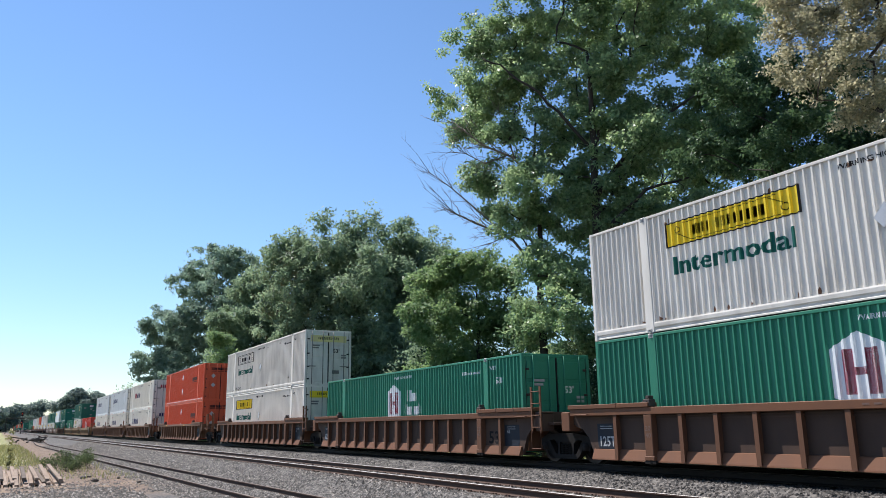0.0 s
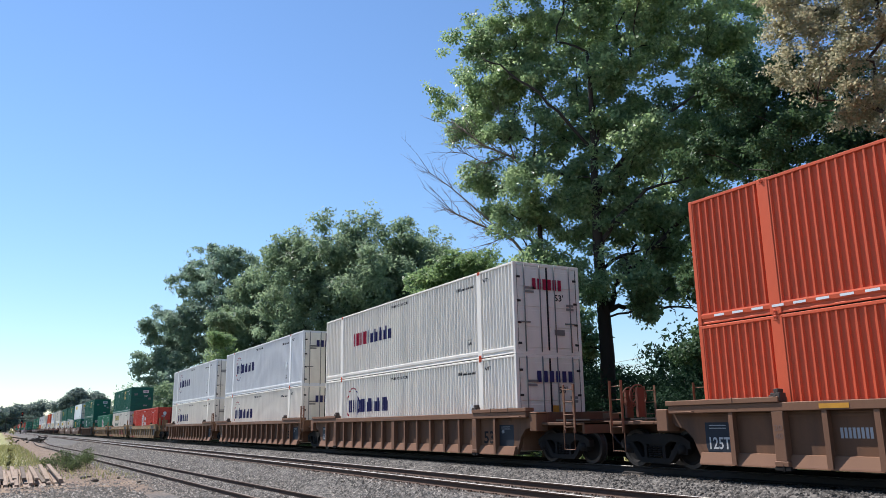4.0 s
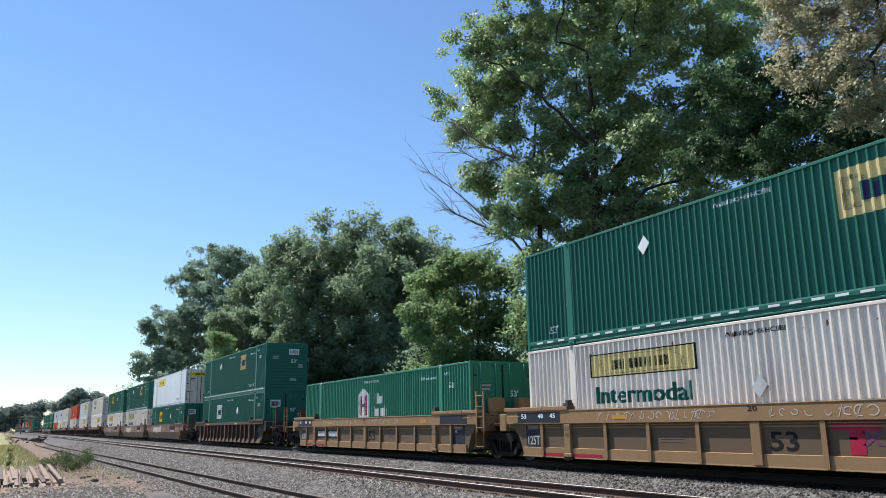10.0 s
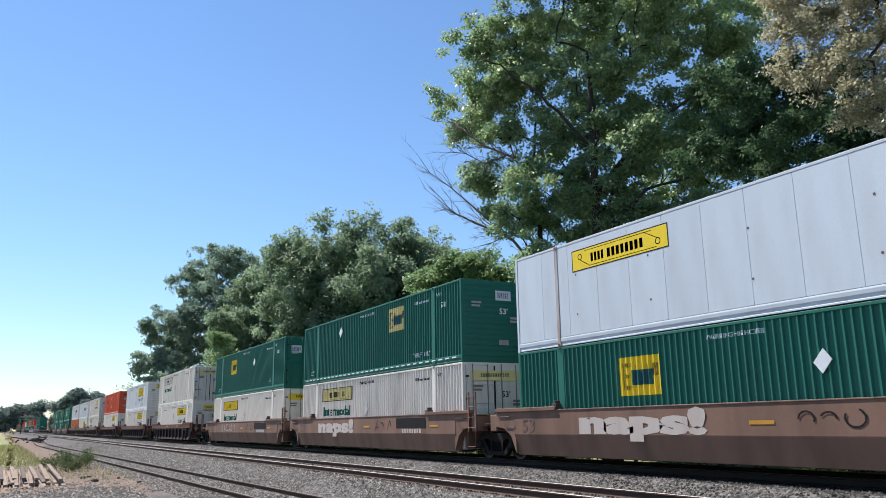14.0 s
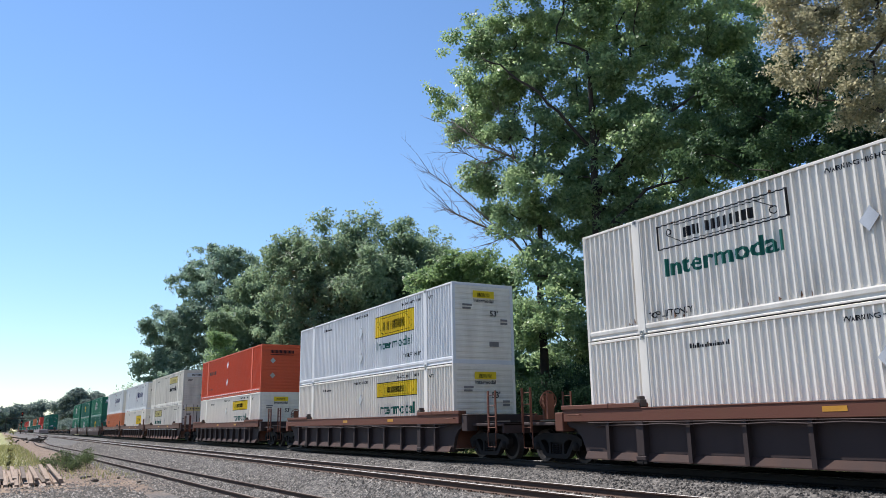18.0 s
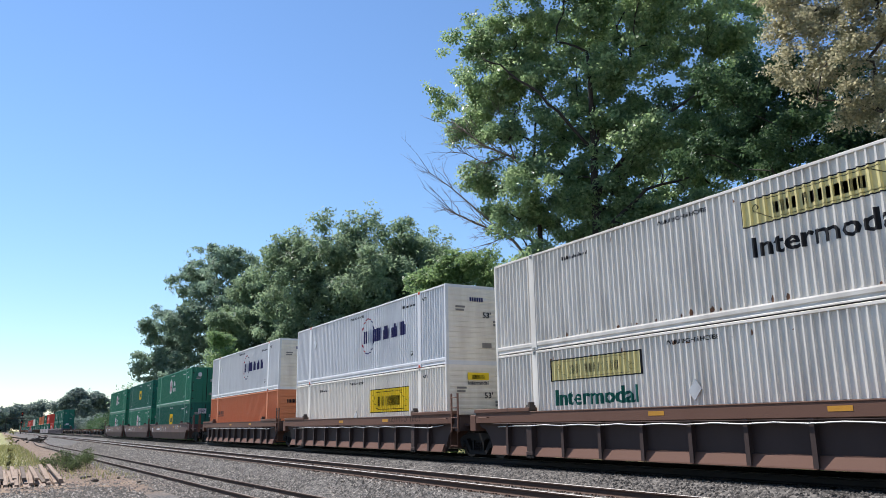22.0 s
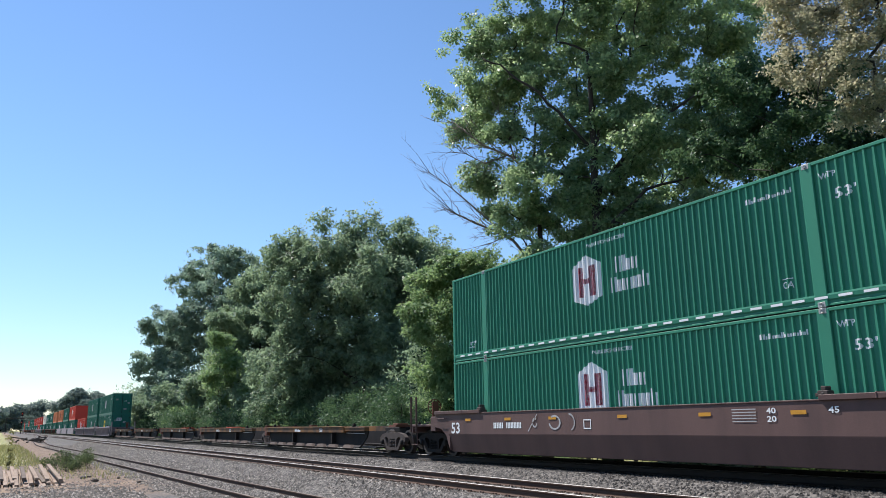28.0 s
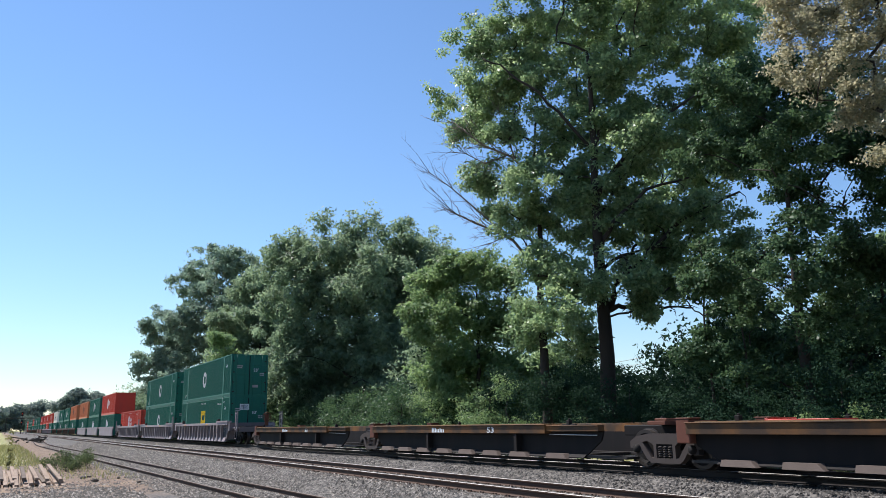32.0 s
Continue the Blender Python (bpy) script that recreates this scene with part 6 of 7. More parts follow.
class Limbs:
    """Branches that fork: each new one leaves the nearest older limb from below, and limbs thicken with what they carry."""

    def __init__(self, spine, radii, first):
        self.at = np.array([tuple(p) for p in spine], float)
        self.up, self.burden, self.cap = list(range(-1, len(spine) - 1)), [0.0] * len(spine), list(radii)
        self.fixed = len(spine)
        self.open_from = first
        self.runs = []

    def grow(self, tip, rnd, sag, weight, steps=4):
        tip = np.array(tuple(tip), float)
        gap = self.at[self.open_from:] - tip
        far = np.linalg.norm(gap, axis=1)
        cost = far * (1.0 + 0.9 * np.clip((gap[:, 2] + 0.35 * far) / (far + 1e-6), 0, 1.4))
        start = int(np.argmin(cost)) + self.open_from
        path = bent(self.at[start], tip, rnd, sag, steps)
        if steps > 3:
            for p in path[1:-1]:
                p += Vector((rnd.uniform(-1, 1), rnd.uniform(-1, 1), rnd.uniform(-1, 1))) * 0.05 * far[start - self.open_from]
        run, above = [start], start
        k = len(self.at)
        self.at = np.vstack([self.at, [tuple(p) for p in path[1:]]])
        for i in range(steps):
            self.up.append(above)
            self.burden.append(0.0)
            self.cap.append(1e9)
            above = k + i
            run.append(above)
        self.runs.append(run)
        i = above
        while i >= self.fixed:
            self.burden[i] += weight
            i = self.up[i]

    def mesh(self, thin, material):
        verts, faces = [], []
        for run in self.runs:
            r = [thin * self.burden[i] ** 0.52 if i >= self.fixed else None for i in run]
            r[0] = r[1] if r[0] is None else min(r[0], r[1] * 1.25)
            r[-1] *= 0.55
            tube_data([self.at[i] for i in run], [min(q, self.cap[run[0]]) for q in r], verts, faces, 7 if r[0] > 0.05 else 4)
        return mesh_of("limb work", verts, faces, material, True)


def tree(label, base, trunk_top, trunk_r, lobes, leaves, per, leaf, spread, leaf_material, bark=None, deep=1.0, seed=1, name="tree", lean=0.0, twigs=3, lump=0.42, flat=0.75, full_of=1.05, thin=0.011, ragged=1.0):
    """base (x, y); lobes (across the view, height, radius) in metres. Trunk, forking limbs and a crown of single leaves."""
    bark = bark or BARK
    rnd, rng = random.Random(seed), np.random.default_rng(seed)
    z0 = level(base[1]) - 0.1
    root = tagged(new(name), label, "tree", kind="")
    root.matrix_basis = pose(base[0], base[1], z0, 0, 0, math.degrees(YAW))
    full = []
    ahead, aside = base[1] * math.cos(YAW) - base[0] * math.sin(YAW), base[0] * math.cos(YAW) + base[1] * math.sin(YAW)
    for u, z, r in lobes:
        d = rnd.uniform(-1, 1) * deep * r * 1.2
        k = 1 + d / ahead if ahead > 14 else 1.0
        near_y = base[1] + u * math.sin(YAW) + d * math.cos(YAW) - 1.25 * r
        if base[1] > 17 and near_y < 17.2:
            k *= 17.2 / max(near_y, 10.0)
            d = ahead * (k - 1)
            if k > 1.5:
                continue
        full.append(((aside + u) * k - aside, d, (z - EYE[2]) * k + EYE[2] - z0, r * k))
    verts, faces = [], []
    top = trunk_top - z0
    spine = [Vector((lean * k / 12 + rnd.uniform(-0.07, 0.07) * (k > 1), rnd.uniform(-0.1, 0.1), top * k / 12)) for k in range(13)]
    thick = [trunk_r * (1.3 if k == 0 else 1.0) * (1 - 0.068 * k) for k in range(13)]
    tube_data(spine, thick, verts, faces, 14)
    put("trunk", mesh_of("trunk", verts, faces, bark, True), root)
    limbs = Limbs(spine, thick, 3)
    lumps, owner = [], []
    for i, (x, y, z, r) in sorted(enumerate(full), key=lambda e: math.hypot(e[1][0] - lean, e[1][1]) + abs(e[1][2] - top * 0.5) * 0.3):
        limbs.grow((x, y, z - 0.2 * r), rnd, 0.16, 1.0, 5)
        for k in range(int(full_of * (r / lump) ** 2) + 5):
            d = Vector((rnd.gauss(0, 1), rnd.gauss(0, 1), rnd.gauss(0, 0.9))).normalized() * r * rnd.uniform(0.25, 1.0)
            s = rnd.uniform(0.55, 1.25)
            if rnd.random() < 0.16 * ragged:
                d, s = d.normalized() * r * rnd.uniform(1.0, 1.22), 0.5
            lumps.append((x + d.x, y + d.y, z + d.z, lump * s))
            owner.append(i)
            if k % 3 == 0 and twigs > 1:
                limbs.grow((x + d.x, y + d.y, z + d.z), rnd, 0.14, 0.16, 3)
    loose = int(leaves * 0.05)
    plain = ahead > 35 or ahead < 14
    part_a = leaf_cloud(rng, lumps, leaves - loose, per, leaf, spread, flat, plain)
    part_b = leaf_cloud(rng, full, loose, per, leaf, spread * 1.2, 0.8, plain)
    v, q = np.concatenate([part_a[0], part_b[0]]), np.concatenate([part_a[1], part_b[1] + len(part_a[0])])
    tagged(put("limb_work", limbs.mesh(thin * (1 + ahead / 90), bark), root), "forking limbs and twigs", kind="stuff")
    put("crown", fast_mesh("crown", v, q, leaf_material), root)
    return root


OAK = [(-1.0, 17.9, 2.6), (-3.1, 18.1, 2.0), (-4.8, 17.3, 1.5), (-5.4, 14.7, 1.5), (-2.9, 15.5, 2.0), (-0.1, 15.0, 2.5), (2.8, 17.8, 2.6), (5.3, 17.8, 1.9), (3.5, 14.6, 2.3), (5.3, 14.3, 1.8),
       (0.9, 12.1, 2.3), (-4.4, 11.0, 1.4), (-3.4, 9.4, 1.1), (-2.4, 11.1, 1.6), (-1.2, 9.1, 1.7), (3.2, 10.9, 2.3), (5.4, 12.1, 1.4), (1.4, 8.3, 1.9), (3.6, 8.5, 1.4), (-0.8, 6.9, 1.4),
       (1.5, 6.6, 0.9), (1.7, 5.6, 0.5), (2.9, 6.6, 0.6), (5.4, 8.3, 1.4), (-5.2, 13.5, 1.1), (1.6, 13.7, 1.3), (0.5, 13.7, 1.0), (-0.8, 21.5, 2.8), (2.6, 21.8, 3.1), (-3.4, 21.0, 1.8), (5.4, 21.4, 2.4), (-1.6, 5.6, 1.3), (-2.6, 7.2, 1.2), (-0.9, 4.2, 1.0), (2.6, 7.7, 0.8), (5.4, 6.8, 1.0), (-3.0, 5.0, 1.1), (6.6, 16.2, 1.6), (6.9, 19.2, 1.8), (6.7, 13.2, 1.5), (0.6, 19.6, 1.7), (-1.6, 13.4, 1.5), (1.2, 16.4, 1.5), (-3.9, 13.0, 1.1), (-0.5, 10.6, 1.3), (2.2, 12.8, 1.5), (-4.3, 15.9, 1.3), (4.6, 12.8, 1.4), (4.4, 9.6, 1.2), (3.6, 19.6, 1.6), (1.2, 9.6, 1.4), (2.4, 9.4, 1.2), (0.6, 10.6, 1.2)]
OAK_TREE = tree("tall oak with a broad dark green crown", (-24.0, 21.0), 17.0, 0.36, OAK, 12800, 22, 0.165, 0.17, LEAF_OAK, seed=2, name="oak_tree", twigs=2, deep=1.7, full_of=1.1)
tree("bush hung with bright green vines", (-88.0, 20.8), 9.0, 0.1, [(0.0, 10.2, 1.5), (0.9, 8.2, 1.6), (-0.8, 7.0, 1.4), (1.6, 5.6, 1.5), (0.0, 4.6, 1.6), (3.4, 7.0, 1.0), (3.8, 5.4, 1.1)], 900, 14, 0.32, 0.3, LEAF_LIT, seed=71, lump=0.5)
RIGHT = [(0.4, 10.2, 1.7), (1.9, 10.6, 1.7), (3.2, 10.0, 1.7), (-0.3, 11.2, 1.3), (-0.9, 9.9, 1.0), (1.8, 6.3, 1.2), (0.3, 6.3, 1.4), (-1.2, 6.2, 1.0),
         (2.8, 5.7, 1.6), (0.6, 4.6, 1.5), (-1.2, 4.3, 1.1), (2.1, 3.5, 1.6), (-0.5, 2.9, 1.4), (0.8, 2.0, 1.2), (-2.1, 2.9, 1.0), (4.9, 7.2, 2.0), (5.1, 11.2, 2.3), (-1.8, 10.2, 1.0), (1.0, 12.4, 1.4), (2.6, 12.8, 1.6), (-0.6, 12.4, 1.2), (-1.6, 12.0, 1.0), (0.6, 8.0, 1.0), (0.3, 8.6, 0.6), (-2.9, 9.9, 0.8), (-2.6, 5.6, 0.9), (-3.2, 3.4, 0.9), (-1.9, 5.0, 0.9), (3.3, 8.2, 0.9)]
tree("dense dark green tree behind the line", (-15.8, 22.0), 10.0, 0.22, RIGHT, 6300, 25, 0.13, 0.14, LEAF_MID, seed=3, deep=2.0, lump=0.36)
BROWNISH = [(-2.1, 11.2, 1.3), (-0.9, 11.6, 1.4), (-3.1, 10.6, 0.9), (-1.5, 9.9, 1.1), (-3.3, 11.6, 0.8), (0.3, 12.6, 1.8), (-1.9, 13.1, 1.3), (0.4, 10.2, 1.5), (-2.9, 12.8, 0.9), (-2.9, 9.4, 0.8), (-1.7, 8.7, 0.9), (-0.3, 8.6, 1.1),
            (-0.8, 7.5, 0.8), (0.3, 7.4, 1.0), (-3.4, 13.6, 0.8)]
tree("tree with browning olive leaves", (-9.4, 19.0), 11.0, 0.15, BROWNISH, 3700, 18, 0.095, 0.11, LEAF_BROWN, seed=4, lump=0.30, deep=1.6)
SLIM = [(1.0, 13.6, 1.0), (0.1, 9.9, 0.9), (0.7, 7.8, 1.0), (1.1, 5.6, 1.0), (-0.5, 6.1, 0.9), (-0.1, 4.1, 1.0)]
SLIM_TREE = tree("slim tree with grey bare upper limbs", (-26.8, 20.0), 14.5, 0.24, SLIM, 330, 20, 0.16, 0.15, LEAF_OAK, seed=5)
LIT = [(-2.6, 8.8, 1.2), (-1.3, 9.3, 1.4), (0.2, 9.3, 1.4), (1.4, 8.6, 1.2), (-2.6, 6.8, 1.4), (-0.8, 6.8, 1.8), (1.2, 6.1, 1.7), (2.5, 5.5, 1.4), (-2.0, 4.4, 1.7), (0.1, 4.0, 1.8), (1.9, 3.4, 1.7), (3.7, 4.3, 1.4), (-1.5, 2.6, 1.5), (0.9, 2.0, 1.5)]
tree("yellow green young tree hung with vines", (-35.3, 22.0), 9.0, 0.16, LIT, 3800, 20, 0.175, 0.19, LEAF_LIT, seed=6, lump=0.45, flat=1.1, full_of=1.5)
MASS = [(0.4, 16.6, 2.8), (-3.1, 16.1, 2.7), (3.8, 16.0, 2.5), (-6.0, 15.7, 2.3), (6.2, 15.5, 1.7), (-4.0, 12.2, 3.6), (0.4, 12.1, 4.1), (4.3, 12.0, 3.4), (-6.8, 11.2, 2.4), (-2.9, 7.3, 3.8), (1.4, 7.3, 4.0), (4.7, 7.7, 3.1),
        (-5.2, 5.5, 2.8), (-1.0, 3.1, 3.3), (3.3, 3.5, 3.3), (-4.5, 2.5, 2.3), (-7.9, 14.7, 1.7), (-1.4, 14.6, 2.2), (2.2, 14.6, 2.2), (-5.0, 14.0, 2.1), (5.6, 13.6, 1.9), (-2.0, 9.8, 2.6), (2.6, 9.6, 2.6), (-6.0, 8.4, 2.3), (6.6, 10.0, 1.7), (6.2, 5.0, 2.1), (0.2, 5.2, 2.5), (-2.8, 4.8, 2.2), (-7.6, 6.0, 2.0), (-7.4, 3.0, 2.0), (6.0, 2.4, 2.0)]
tree("broad rounded woodland tree in full leaf", (-60.2, 26.0), 15.0, 0.35, MASS, 11000, 18, 0.26, 0.27, LEAF_WOOD, seed=7, lump=0.66, flat=1.25, full_of=1.9)
PINE = [(1.5, 28.4, 3.9), (-1.4, 28.9, 3.4), (4.5, 27.8, 2.9), (-4.1, 25.0, 3.7), (0.9, 21.5, 4.8), (-5.7, 19.7, 3.8), (-8.4, 16.8, 3.3), (-10.9, 17.8, 1.9), (-3.0, 14.8, 5.2), (-9.1, 12.1, 3.6), (2.2, 14.7, 4.8), (-11.8, 10.7, 1.9), (-5.0, 8.3, 4.7), (-9.7, 7.4, 2.8), (2.6, 7.2, 4.7), (-1.6, 24.6, 3.2), (3.4, 24.2, 3.2), (-3.2, 18.2, 3.4), (4.6, 18.6, 3.4), (-6.4, 14.0, 3.0)]
tree("tall pine with tufted branches", (-132.6, 30.0), 29.0, 0.4, PINE, 3900, 18, 0.46, 0.40, LEAF_PINE, seed=8, name="pine_tree", lump=1.0, flat=0.55, full_of=1.4)
PINE2 = [(-1.8, 18.7, 2.6), (1.2, 18.0, 2.9), (-3.0, 13.6, 3.3), (0.7, 12.1, 4.0), (-4.4, 12.2, 2.5), (-0.6, 7.1, 4.3), (3.0, 8.5, 3.6), (-4.2, 8.6, 2.9), (1.7, 3.6, 3.6), (-4.7, 4.0, 2.5), (-10.4, 3.7, 2.8), (-13.9, 3.1, 1.8), (-1.2, 15.6, 2.4), (1.6, 15.0, 2.6), (-2.2, 10.2, 2.6), (2.6, 5.4, 2.8), (-2.0, 4.6, 2.8), (-6.8, 5.4, 2.4), (4.4, 11.6, 2.6)]
tree("younger pine among woodland", (-97.7, 28.0), 18.0, 0.3, PINE2, 6000, 18, 0.40, 0.38, LEAF_WOOD, seed=9, name="pine_tree", lump=0.9, flat=0.8, full_of=1.8)
CLUMP = [(-1.2, 20.0, 7.0), (-7.7, 15.0, 6.3), (6.8, 16.5, 6.3), (1.4, 9.7, 8.7), (11.9, 9.6, 5.2), (-10.6, 8.2, 4.9)]
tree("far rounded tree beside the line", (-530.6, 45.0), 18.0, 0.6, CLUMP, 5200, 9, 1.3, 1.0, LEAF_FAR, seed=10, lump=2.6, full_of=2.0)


def bare_branch(root, points, r, rnd, material):
    """A dead limb with forking bare twigs."""
    verts, faces = [], []
    n = len(points)
    tube_data(points, [r * (1 - 0.75 * k / (n - 1)) for k in range(n)], verts, faces, 7)
    for k in range(n - 1):
        a, b = Vector(points[k]), Vector(points[k + 1])
        for _ in range(7):
            s = a.lerp(b, rnd.random())
            d = (b - a).normalized() * rnd.uniform(0.4, 1.0) + Vector((rnd.uniform(-0.6, 0.3), rnd.uniform(-0.6, 0.6), rnd.uniform(-0.5, 0.7)))
            e = s + d * rnd.uniform(0.6, 1.5)
            mid = s.lerp(e, 0.5) + Vector((rnd.uniform(-0.1, 0.1), 0, rnd.uniform(-0.1, 0.15)))
            tube_data([s, mid, e], [r * 0.26, r * 0.17, r * 0.07], verts, faces, 5)
            for _ in range(3):
                f = mid.lerp(e, rnd.random())
                g = f + d * rnd.uniform(0.2, 0.5) + Vector((rnd.uniform(-0.3, 0.3), rnd.uniform(-0.3, 0.3), rnd.uniform(-0.3, 0.35)))
                tube_data([f, g], [r * 0.12, r * 0.05], verts, faces, 4)
    put("dead_limb", mesh_of("dead limb", verts, faces, material, True), root, label="bare grey dead limb")


def dead_limbs():
    rnd = random.Random(31)
    y = 0.2
    k = 0.88
    for pts, r in (([(0.0, y, 8.3), (-1.3, y, 9.8), (-2.4, y, 10.3), (-3.6, y, 10.8), (-4.9, y, 11.4)], 0.10), ([(0.2, y, 12.4), (-1.2, y, 13.7), (-2.7, y, 14.3), (-3.5, y, 14.9), (-4.3, y, 15.5)], 0.085),
                   ([(-1.6, y, 10.0), (-3.3, y, 11.4), (-4.4, y, 12.3), (-5.6, y, 13.1)], 0.06), ([(-1.4, y, 13.8), (-2.6, y, 13.4), (-3.6, y, 13.9), (-4.4, y, 14.0)], 0.05), ([(0.1, y, 9.2), (-0.6, y, 10.0), (-1.6, y, 10.0), (-2.6, y, 9.6)], 0.06),
                   ([(-1.0, y, 13.5), (-1.5, y, 14.9), (-1.9, y, 16.2)], 0.05)):
        bare_branch(SLIM_TREE, [(x * k, b, z) for x, b, z in pts], r * 0.8, rnd, DEADWOOD)


dead_limbs()

# stout limbs of the oak, one of them bare over the gap
def stout_limb(points, r0, r1, seed, twigs, label):
    verts, faces = [], []
    rnd = random.Random(seed)
    pts = [Vector(p) for p in points]
    fine = [a.lerp(b, k / 3) + Vector((rnd.uniform(-1, 1), rnd.uniform(-1, 1), rnd.uniform(-1, 1))) * 0.06 * (k > 0) for a, b in zip(pts, pts[1:]) for k in range(3)] + [pts[-1]]
    n = len(fine) - 1
    tube_data(fine, [r0 + (r1 - r0) * k / n for k in range(n + 1)], verts, faces, 9)
    for _ in range(twigs):
        k = rnd.randint(n // 3, n)
        s = fine[k]
        e = s + Vector((rnd.uniform(-0.5, 1.0), rnd.uniform(-0.6, 0.6), rnd.uniform(-0.6, 0.9))) * (1.0 if s.x > 0 else -1.0)
        q = (r0 + (r1 - r0) * k / n) * 0.5
        tube_data([s, s.lerp(e, 0.5) + Vector((0.1, 0, 0.08)), e], [q, q * 0.7, q * 0.25], verts, faces, 5)
    put("limb", mesh_of("limb", verts, faces, BARK, True), OAK_TREE, label=label)


stout_limb([(0.1, 0, 6.2), (0.6, -0.1, 6.4), (1.2, -0.2, 6.35), (1.9, -0.3, 6.3), (2.6, -0.25, 6.3), (3.6, -0.2, 6.25)], 0.12, 0.03, 8, 14, "long low dark limb")
stout_limb([(0.1, 0, 5.9), (0.5, -0.3, 7.3), (2.1, -0.5, 8.7), (3.4, -0.6, 9.9), (5.8, -0.6, 11.0)], 0.15, 0.045, 9, 12, "stout rising limb")
stout_limb([(0.1, 0, 8.9), (0.5, -0.5, 9.8), (1.8, -1.1, 11.0), (3.5, -1.4, 11.4)], 0.11, 0.04, 10, 9, "stout rising limb")
stout_limb([(0.1, 0, 11.2), (0.9, -0.4, 12.3), (2.5, -1.0, 14.0), (4.5, -1.4, 15.3)], 0.11, 0.04, 11, 9, "stout rising limb")
stout_limb([(-0.1, 0, 13.2), (-1.5, -0.5, 14.7), (-2.8, -0.6, 15.9), (-3.9, -0.5, 16.9), (-4.7, -0.4, 17.3)], 0.075, 0.025, 12, 9, "stout rising limb")

# ---- undergrowth along the far side of the line ----
def shrub(label, x, y, height, width, leaves, leaf, material, seed, per=18):
    rnd = random.Random(seed)
    lobes = [(rnd.uniform(-0.5, 0.5) * width, level(y) + height * rnd.uniform(0.25, 0.80), width * rnd.uniform(0.26, 0.42)) for _ in range(6)] + [(0, level(y) + height * 0.35, width * 0.5), (rnd.uniform(-0.2, 0.2) * width, level(y) + height * 0.85, width * 0.22)]
    t = tree(label, (x, y), level(y) + height * 0.7, 0.05 + 0.012 * height, lobes, leaves // 2, per, leaf, leaf * 1.5, material, seed=seed, name="shrub", twigs=1, lump=0.10 * width, flat=0.9)
    t["category"] = "shrub"


def undergrowth():
    rnd = random.Random(77)
    x, k = -190.0, 0
    while x < -8:
        dist = math.hypot(x, 20)
        w = rnd.uniform(2.4, 3.4) * (1 + dist / 120)
        y = 18.8 + rnd.uniform(0, 1.6) + 0.55 * (w - 2.9)
        gap = -24.5 < x < -19.5
        h = rnd.uniform(3.9, 4.4) if gap else rnd.uniform(2.6, 4.2)
        leaf = 0.036 + 0.0017 * dist
        light = rnd.random()
        # most shrubs near the oak take the leaf colour darkened for shade
        in_shade = light > (0.12 if x > -31 else (0.45 if x > -40 else 0.85))
        shrub("dark green shrub beside the track, shade in its colour" if in_shade else "green leafy shrub beside the track", x, y, h, w, 1050, leaf, LEAF_SHADED if in_shade else (LEAF_LIT if light < 0.05 else (LEAF_MID if x < -40 or light < 0.22 else LEAF_DARK)), 200 + k, 22 if x > -34 else 16)
        x += rnd.uniform(1.7, 2.4) * (1 + dist / 90)
        k += 1
    # darker wood behind; its nearer bushes carry tree shade in their leaf colour
    x = -170.0
    while x < -6:
        dist = math.hypot(x, 27)
        y = rnd.uniform(25.0, 29.0)
        gap = -35 < x < -23
        h = rnd.uniform(3.6, 4.1) if gap else rnd.uniform(5.0, 7.5) + (3.0 if x < -42 else 0.0)
        shrub("dark woodland bush behind the trees", x, y, h, (2.6 if gap else rnd.uniform(4.0, 5.5)) * (1 + dist / 200), 1100, 0.065 + 0.0024 * dist, LEAF_SHADED if x > -45 else LEAF_WOOD, 300 + k, 16)
        x += (2.4 if gap else rnd.uniform(3.0, 4.2)) * (1 + dist / 150)
        k += 1
    x = -100.0
    while x < -6:
        gap = -48 < x < -30
        shrub("dark woodland bush deep in the wood", x, rnd.uniform(33.0, 37.0), 4.5 if gap else rnd.uniform(5.5, 7.5), 3.2 if gap else 6.0, 700, 0.30, LEAF_SHADED, 300 + k, 18)
        x += 3.4
        k += 1
    for i, (x, y, h) in enumerate(((-13.2, 18.2, 1.9), (-12.2, 18.6, 2.2), (-11.4, 18.3, 1.8), (-22.6, 18.3, 1.5), (-36.0, 18.4, 1.6), (-58.0, 18.6, 2.0))):
        shrub("bright green feathery shrub by the track", x, y, h, 1.5, 700, 0.075, LEAF_LIT, 400 + i)


undergrowth()
SAPLING = [(0.0, 6.9, 0.5), (-0.5, 6.0, 0.45), (0.5, 5.8, 0.5), (-0.6, 5.2, 0.4), (0.6, 4.9, 0.5), (0.1, 5.5, 0.4)]
tree("thin pine sapling with needle tufts", (-18.4, 20.6), 7.2, 0.07, SAPLING, 150, 14, 0.15, 0.10, LEAF_DARK, seed=61, name="pine_sapling", lump=0.2)
tree("thin pine sapling with needle tufts", (-17.2, 20.9), 6.4, 0.06, [(0, 6.0, 0.5), (0.4, 5.2, 0.5), (-0.4, 4.8, 0.4)], 90, 14, 0.15, 0.10, LEAF_DARK, seed=62, name="pine_sapling", lump=0.2)
tree("pale green tree far behind the others", (-24.6, 48.0), 12.0, 0.2, [(-3.4, 9.0, 1.6), (-2.0, 10.6, 1.9), (-4.2, 7.8, 1.2), (-1.6, 7.8, 2.2)], 900, 10, 0.24, 0.25, LEAF_LIT, seed=63, lump=0.6)



